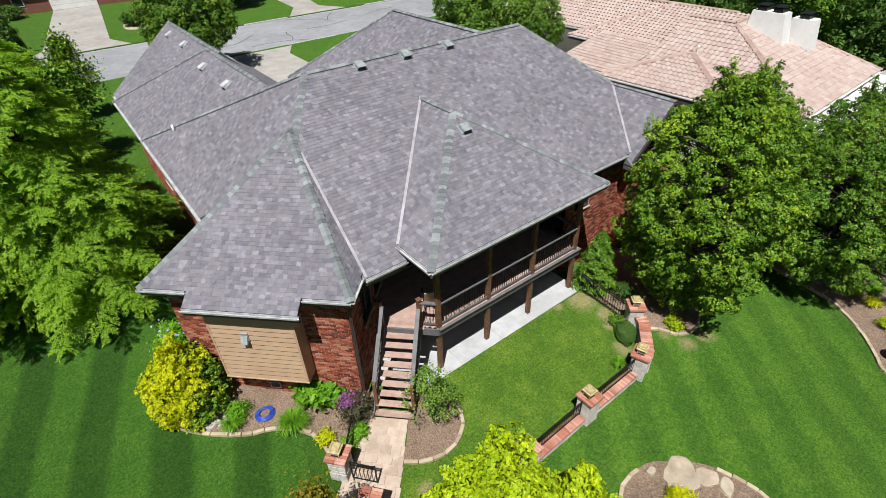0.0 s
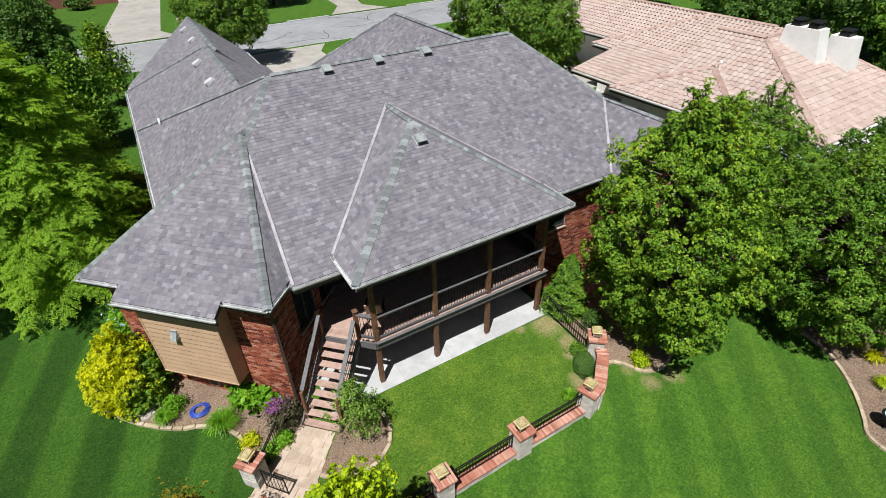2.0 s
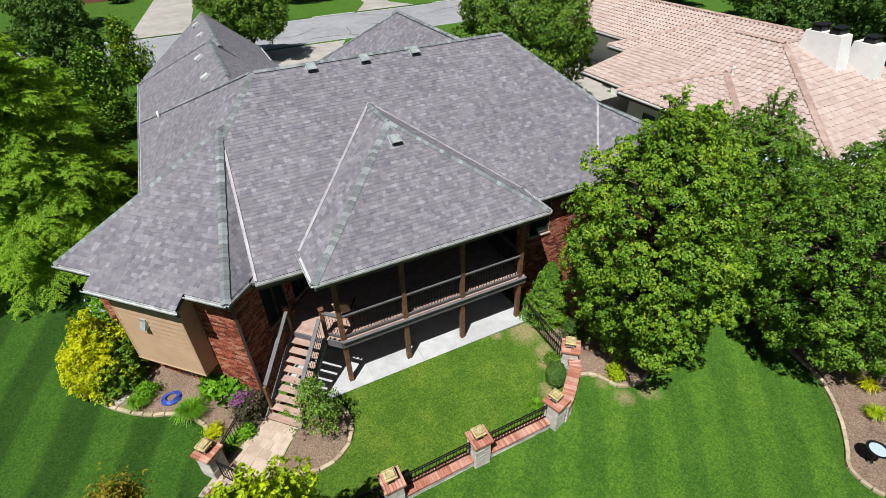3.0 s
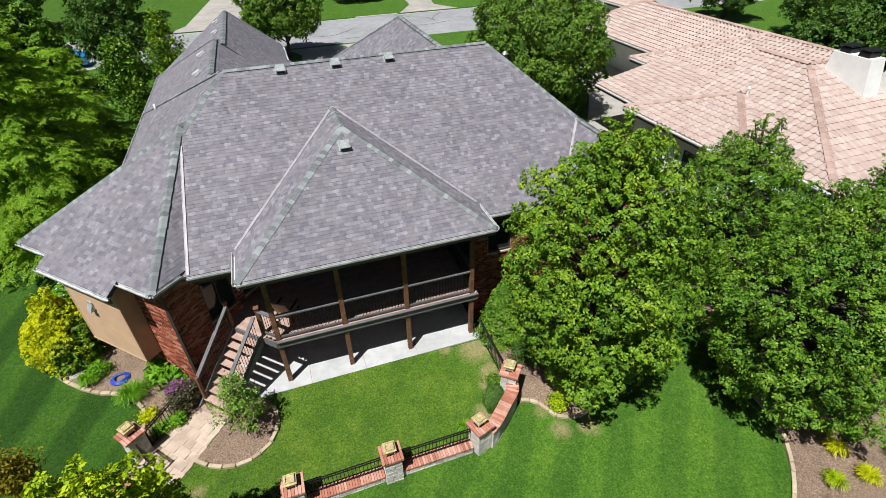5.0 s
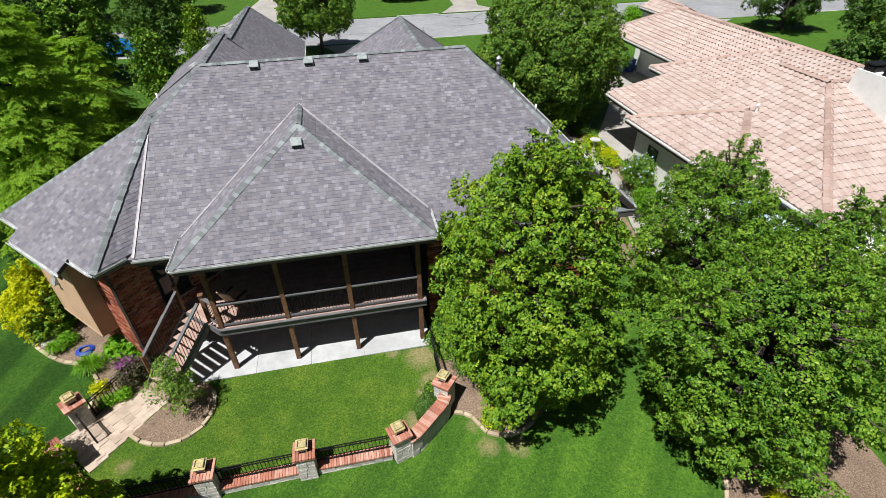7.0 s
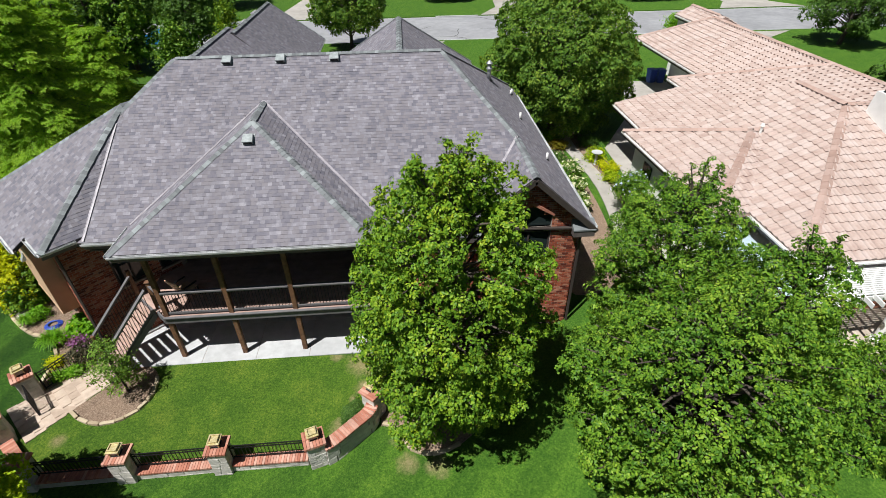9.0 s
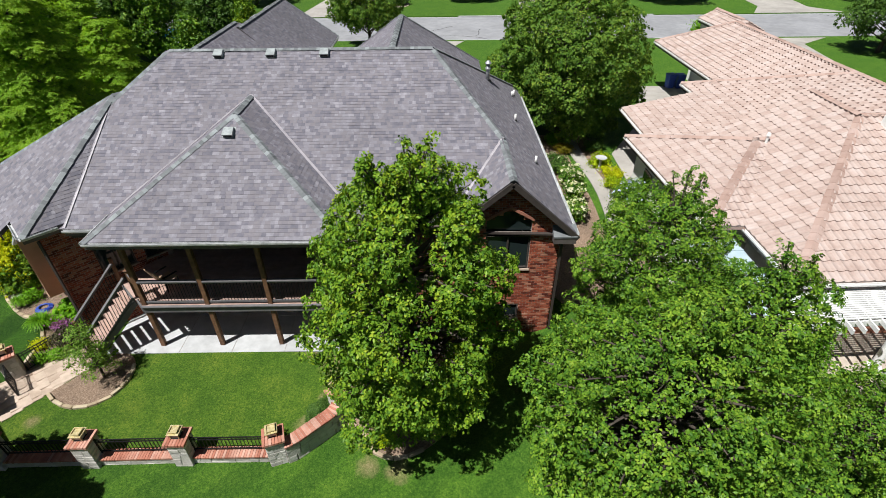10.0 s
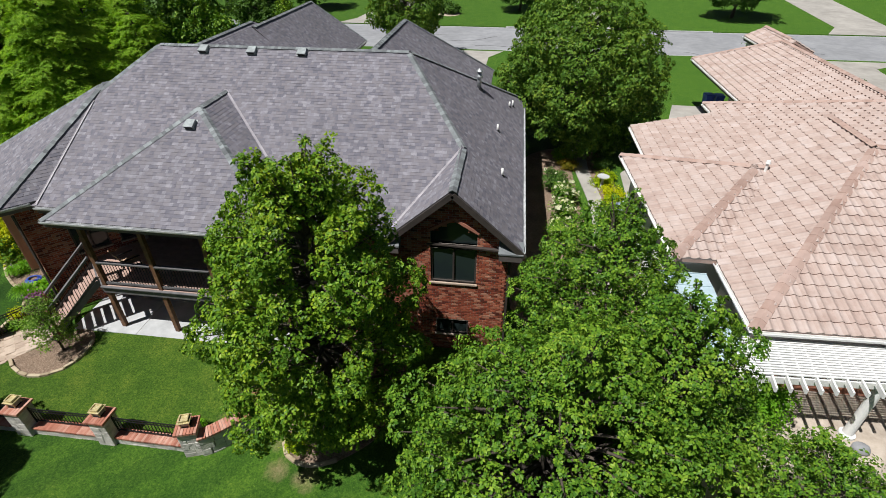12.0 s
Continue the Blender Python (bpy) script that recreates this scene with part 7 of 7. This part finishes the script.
for v in bm.verts:
    v.co = Vector((v.co.x * 0.22, v.co.y * 0.17, max(-0.1, v.co.z * 0.16 + 0.08))) * (1 + 0.12 * noise.noise(v.co * 1.4))
part("stone", bm, M["asphalt"], t, smooth=True)
make_bush("terrace_shrub", (26.95, 5.95), 0.7, 0.6, 1.5, M["pear"], "green shrub at the terrace corner", 0.085, 110, 36, 182, z=TERR, spread=0.12)
t = thing("garden_urn", (27.55, 6.6, TERR), "small white urn among green shrubs", "urn")
part("bowl", tube([(0, 0, 0), (0, 0, 0.06), (0, 0, 0.3), (0, 0, 0.55), (0, 0, 0.5)], [0.13, 0.1, 0.2, 0.24, 0.03], 16), M["white"], t, smooth=True)
make_bush("terrace_shrub", (28.15, 6.75), 0.62, 0.62, 1.15, M["fresh"], "bright green shrub under the pergola", 0.09, 120, 34, 181, z=TERR, spread=0.12)
# the pale ribbed cover between the pergola and the bay
cover = thing("patio_cover", (0, 0, 0), "pale blue-white ribbed patio cover beside a tiled eave", "patio cover")
for k in range(6):
    y0, y1 = 6.75 + 0.62 * k, 7.36 + 0.62 * k
    part("panel", box((25.75, y0, 3.50), (27.5, y1, 3.53)), M["cover"], cover)
    part("rib", box((25.75, y1 - 0.012, 3.50), (27.5, y1 + 0.022, 3.56)), M["cover"], cover)
for y in (6.9, 10.35):
    part("post", beam((25.9, y, lie(25.9, y) - 0.05), (25.9, y, 3.5), 0.09, 0.09), M["white"], cover)
part("window", box((26.62, 13.1, 2.1), (26.66, 13.9, 3.3)), M["glass"], nb_house)
part("window", box((26.52, 15.6, 2.1), (26.56, 16.4, 3.3)), M["glass"], nb_house)
part("roof_flue", tube([(30.1, 14.5, 5.2), (30.1, 14.5, 5.55), (30.1, 14.5, 5.56), (30.1, 14.5, 5.66)], [0.05, 0.05, 0.09, 0.06], 12), M["white"], nb_house)
court = draped("court", [(27.0, 18.2), (31.9, 18.2), (31.6, 24.6), (36.0, 24.8), (36.0, 34.3), (32.6, 34.4), (30.5, 27.5), (27.2, 22.5)], M["drive"], 0.03, 1.0)
tagged(court, "pale concrete court beside the neighbouring house", "paving", kind="structure")
path = draped("side_path", rounded([(24.75, 26.5), (24.8, 23.0), (25.05, 20.5), (25.25, 18.0), (25.1, 15.0), (24.6, 12.0), (25.4, 12.0), (25.9, 15.0), (26.0, 18.0), (25.75, 20.5), (25.55, 23.0), (25.6, 26.5)], 2), M["drive"], 0.045, 0.5)
tagged(path, "pale curving concrete path between the houses", "path", kind="structure")
for x, y, s in ((35.35, 33.75, 0), (34.7, 33.85, 8)):
    t = thing("recycling_bin", (x, y, lie(x, y) + 0.03), "blue plastic wheeled recycling bin", "bin", "wheeled bins", turn=s)
    bm = bmesh.new()
    vs = add_box(bm, (-0.27, -0.3, 0.08), (0.27, 0.3, 0.98))
    for v in vs:
        if v.co.z < 0.5:
            v.co.x *= 0.8
            v.co.y *= 0.78
    part("body", bm, M["blue"], t)
    part("lid", box((-0.29, -0.33, 0.98), (0.29, 0.32, 1.06), None, 0.02), M["blue"], t)
    for sx in (-1, 1):
        part("wheel", tube([(sx * 0.2, 0.28, 0.1), (sx * 0.25, 0.28, 0.1)], [0.1, 0.1], 12), M["iron"], t)

# side garden
for x, y, r, h, m, s, lab in ((24.0, 18.9, 0.55, 0.95, "pear", 1, "green hydrangea with large creamy flower heads"), (23.85, 17.5, 0.55, 0.95, "pear", 2, "green hydrangea with large creamy flower heads"), (23.7, 16.2, 0.5, 0.9, "pear", 3, "green hydrangea with large creamy flower heads"), (23.6, 20.2, 0.6, 0.9, "dark", 4, "dark green shrub beside the brick wall")):
    make_bush("hydrangea", (x, y), r, r, h, M[m], lab, 0.11, 90, 22, 120 + s, accent=(M["cream"], 0.06 if m == "pear" else 0.01, 0.17))
for x, y, r, h, m, s in ((26.0, 20.9, 0.5, 0.35, "lime", 1), (26.4, 19.8, 0.5, 0.4, "yellow", 2), (26.35, 21.6, 0.45, 0.4, "lime", 3), (26.15, 18.7, 0.4, 0.5, "lime", 4), (26.2, 23.0, 0.5, 0.6, "dark", 5), (24.5, 22.6, 0.4, 0.5, "orange", 6), (24.2, 23.8, 0.5, 0.6, "fresh", 7), (26.3, 16.9, 0.45, 1.3, "fresh", 8), (26.2, 15.4, 0.45, 1.2, "pear", 9)):
    make_bush("low_shrub", (x, y), r, r, h, M[m], "low %s planting beside the side path" % {"yellow": "golden", "lime": "lime-green", "fresh": "green", "dark": "dark green", "pear": "green", "orange": "rusty"}[m], 0.09, 70, 20, 140 + s, spread=0.1)
t = thing("bird_bath", (25.95, 20.5, lie(25.95, 20.5)), "pale stone bird bath among golden plants", "bird bath")
part("stem", tube([(0, 0, 0), (0, 0, 0.06), (0, 0, 0.62)], [0.17, 0.08, 0.07], 12), M["concrete"], t)
part("bowl", tube([(0, 0, 0.62), (0, 0, 0.66), (0, 0, 0.74), (0, 0, 0.69)], [0.08, 0.22, 0.30, 0.03], 18), M["concrete"], t)
make_bush("street_bush", (43.1, 47.0), 1.3, 1.3, 2.0, M["fresh"], "rounded green bush near the road", 0.2, 130, 26, 160, spread=0.25)
make_bush("boxwood", (47.0, 39.0), 0.5, 0.5, 1.0, M["dark"], "small clipped evergreen beside the driveway", 0.12, 90, 22, 161)

# ---- across the road ----
def make_far_house(x, y, w, d, label, door_x=None):
    t = thing("far_house", (x, y, lie(x, y)), label, "house", "houses across the road")
    part("wall", box((-w / 2, 0, -0.2), (w / 2, d, 3.0)), M["far_brick"], t)
    e = 0.6
    pts = [(-w / 2 - e, -e, 3.0), (w / 2 + e, -e, 3.0), (w / 2 + e, d + e, 3.0), (-w / 2 - e, d + e, 3.0)]
    ra, rb = (-w / 2 + d / 2, d / 2, 6.2), (w / 2 - d / 2, d / 2, 6.2)
    for f in ([pts[0], pts[1], rb, ra], [pts[1], pts[2], rb], [pts[2], pts[3], ra, rb], [pts[3], pts[0], ra]):
        part("roof", slab([Vector(p) for p in f], 0.15), M["shingle"], t)
    if door_x is not None:
        dr = part("garage_door", box((door_x - 2.6, -0.08, 0.0), (door_x + 2.6, 0.02, 2.3), None, 0.01), M["white"], t)
        for k in range(4):
            for j in range(6):
                part("door_panel", box((door_x - 2.5 + j * 0.84, -0.1, 0.08 + k * 0.55), (door_x - 1.74 + j * 0.84, -0.078, 0.55 + k * 0.55), None, 0.01), M["white"], dr)
    for k in range(4):
        wx = -w / 2 + 2.0 + k * (w - 4) / 3
        if door_x is None or abs(wx - door_x) > 3.4:
            wn_ = part("window", box((wx - 0.6, -0.05, 0.9), (wx + 0.6, 0.02, 2.3), None, 0.01), M["white"], t)
            part("pane", box((wx - 0.52, -0.06, 0.98), (wx + 0.52, -0.045, 2.22)), M["glass"], wn_)
    return t


M["far_brick"] = mat("pale_red_brick", [(0.20, 0.075, 0.05), (0.28, 0.12, 0.085)], 9, 0.9, 0, 0.3, 40, stain=0.2)
make_far_house(4.5, 86.3, 26, 12, "brick house with a white garage door across the road", 2.2)
make_far_house(42.0, 94.0, 26, 12, "brick house across the road", -9.0)
make_far_house(76.0, 94.0, 24, 12, "brick house across the road", -9.0)
make_far_house(-34.0, 93.0, 24, 12, "brick house across the road", 6.0)
for x, y, r, h, s in ((10.4, 69.8, 0.95, 1.2, 1), (11.6, 69.4, 1.0, 1.3, 2), (-0.5, 84.2, 1.3, 1.4, 3), (12.7, 68.8, 0.9, 1.0, 4)):
    make_bush("boxwood", (x, y), r, r, h, M["dark"], "rounded dark green shrub in a front lawn", 0.25, 120, 20, 170 + s, spread=0.22)
tagged(draped("mulch_bed", rounded([(9.2, 68.6), (10.6, 67.4), (12.9, 67.0), (13.8, 68.6), (12.6, 71.2), (9.8, 71.6)], 4), M["stone"], 0.03, 1.0), "pale stone-covered planting bed in a front lawn", "planting bed", kind="structure")


def make_car(x, y, turn, material, label):
    t = thing("car", (x, y, 1.03), label, "car", turn=turn)
    bm = bmesh.new()
    prof = [(-2.2, 0.32), (-2.25, 0.62), (-1.9, 0.86), (-1.0, 0.95), (-0.45, 1.38), (0.95, 1.42), (1.65, 1.02), (2.15, 0.95), (2.25, 0.55), (2.2, 0.32)]
    for sy in (-0.86, 0.86):
        bm.faces.new([bm.verts.new((px, sy * (0.86 if pz > 1.1 else 1.0), pz)) for px, pz in prof])
    bm.verts.ensure_lookup_table()
    n = len(prof)
    for i in range(n):
        a, b = i, (i + 1) % n
        bm.faces.new((bm.verts[a], bm.verts[b], bm.verts[n + b], bm.verts[n + a]))
    bmesh.ops.recalc_face_normals(bm, faces=bm.faces)
    part("body", bm, material, t)
    for sx in (-1.38, 1.38):
        for sy in (-0.8, 0.8):
            part("wheel", tube([(sx, sy - 0.1, 0.32), (sx, sy + 0.1, 0.32)], [0.32, 0.32], 16), M["iron"], t)
    for sy in (-0.80, 0.80):
        part("side_window", box((-0.6, sy - 0.012, 1.0), (1.2, sy + 0.012, 1.3)), M["glass"], t)
    part("windscreen", beam((-0.98, 0, 0.985), (-0.48, 0, 1.39), 1.3, 0.02), M["glass"], t)


make_car(-8.4, 51.5, 0, M["carblue"], "bright blue car parked along the road")
# sealed cracks in the road
q = random.Random(12)
for k in range(16):
    x, y = q.uniform(-6, 66), q.uniform(50.6, 60.4)
    pts = [Vector((x, y, 1.037))]
    a = q.choice((0.0, 0.15, 1.4, -0.2, 0.9))
    for j in range(q.randint(5, 10)):
        a += q.uniform(-0.5, 0.5)
        nx = pts[-1] + Vector((math.cos(a), math.sin(a) * 0.7, 0)) * q.uniform(0.6, 1.1)
        if 50.2 < nx.y < 61:
            pts.append(nx)
    if len(pts) > 2:
        bm = bmesh.new()
        for a_, b_ in zip(pts, pts[1:]):
            add_beam(bm, a_, b_, 0.07, 0.006)
        part("crack_seal", bm, M["tar"], road)

# kerbside mailbox of the house
t = thing("mailbox", (2.95, 49.35, lie(2.95, 49.35)), "dark metal mailbox on a pale blue-grey post", "mailbox")
part("post", box((-0.07, -0.07, -0.1), (0.07, 0.07, 0.95), None, 0.01), M["cover"], t)
bm = bmesh.new()
prof = [(-0.12, 0.95), (0.12, 0.95), (0.12, 1.14), (0.085, 1.22), (0.0, 1.26), (-0.085, 1.22), (-0.12, 1.14)]
rings = [[bm.verts.new((x, y, z)) for x, z in prof] for y in (-0.28, 0.30)]
for i in range(len(prof)):
    k = (i + 1) % len(prof)
    bm.faces.new((rings[0][i], rings[0][k], rings[1][k], rings[1][i]))
bm.faces.new(rings[0])
bm.faces.new(rings[1][::-1])
bmesh.ops.recalc_face_normals(bm, faces=bm.faces)
part("box", bm, M["iron"], t)
part("box_door", box((-0.11, 0.301, 0.96), (0.11, 0.315, 1.2), None, 0.006), M["iron"], t)
make_bush("flowering_shrub", (26.0, 15.9), 0.75, 0.85, 2.4, M["pear"], "tall green shrub with pale lilac-white flowers beside a white wall", 0.085, 170, 40, 191, spread=0.12, accent=(M["bluefl"], 0.03, 0.12))
make_bush("flowering_shrub", (25.7, 14.2), 0.7, 0.7, 1.7, M["fresh"], "tall bright green shrub beside the side path", 0.085, 130, 36, 192, spread=0.12)


def make_far_deck(x, y, z):
    t = thing("neighbour_deck", (x, y, 0), "weathered timber deck with a railing beyond the cypress trees", "deck")
    part("platform", box((-4.0, 0, z - 0.2), (0, 3.0, z), None, 0.01), M["greywood"], t)
    for k in range(10):
        part("deck_board", box((-4.0, 0.02 + 0.298 * k, z), (0, 0.30 + 0.298 * k, z + 0.03)), M["deck"], t)
    for px in (-3.9, -2.0, -0.1):
        part("post", box((px - 0.07, 0.03, lie(x + px, y) - 0.1), (px + 0.07, 0.17, z + 1.0), None, 0.006), M["post"], t)
    part("top_rail", box((-4.0, 0.03, z + 0.95), (0, 0.17, z + 1.0), None, 0.006), M["post"], t)
    for k in range(28):
        part("baluster", box((-3.9 + 0.14 * k, 0.08, z), (-3.86 + 0.14 * k, 0.12, z + 0.95)), M["post"], t)


make_far_deck(-14.0, 29.2, 2.5)
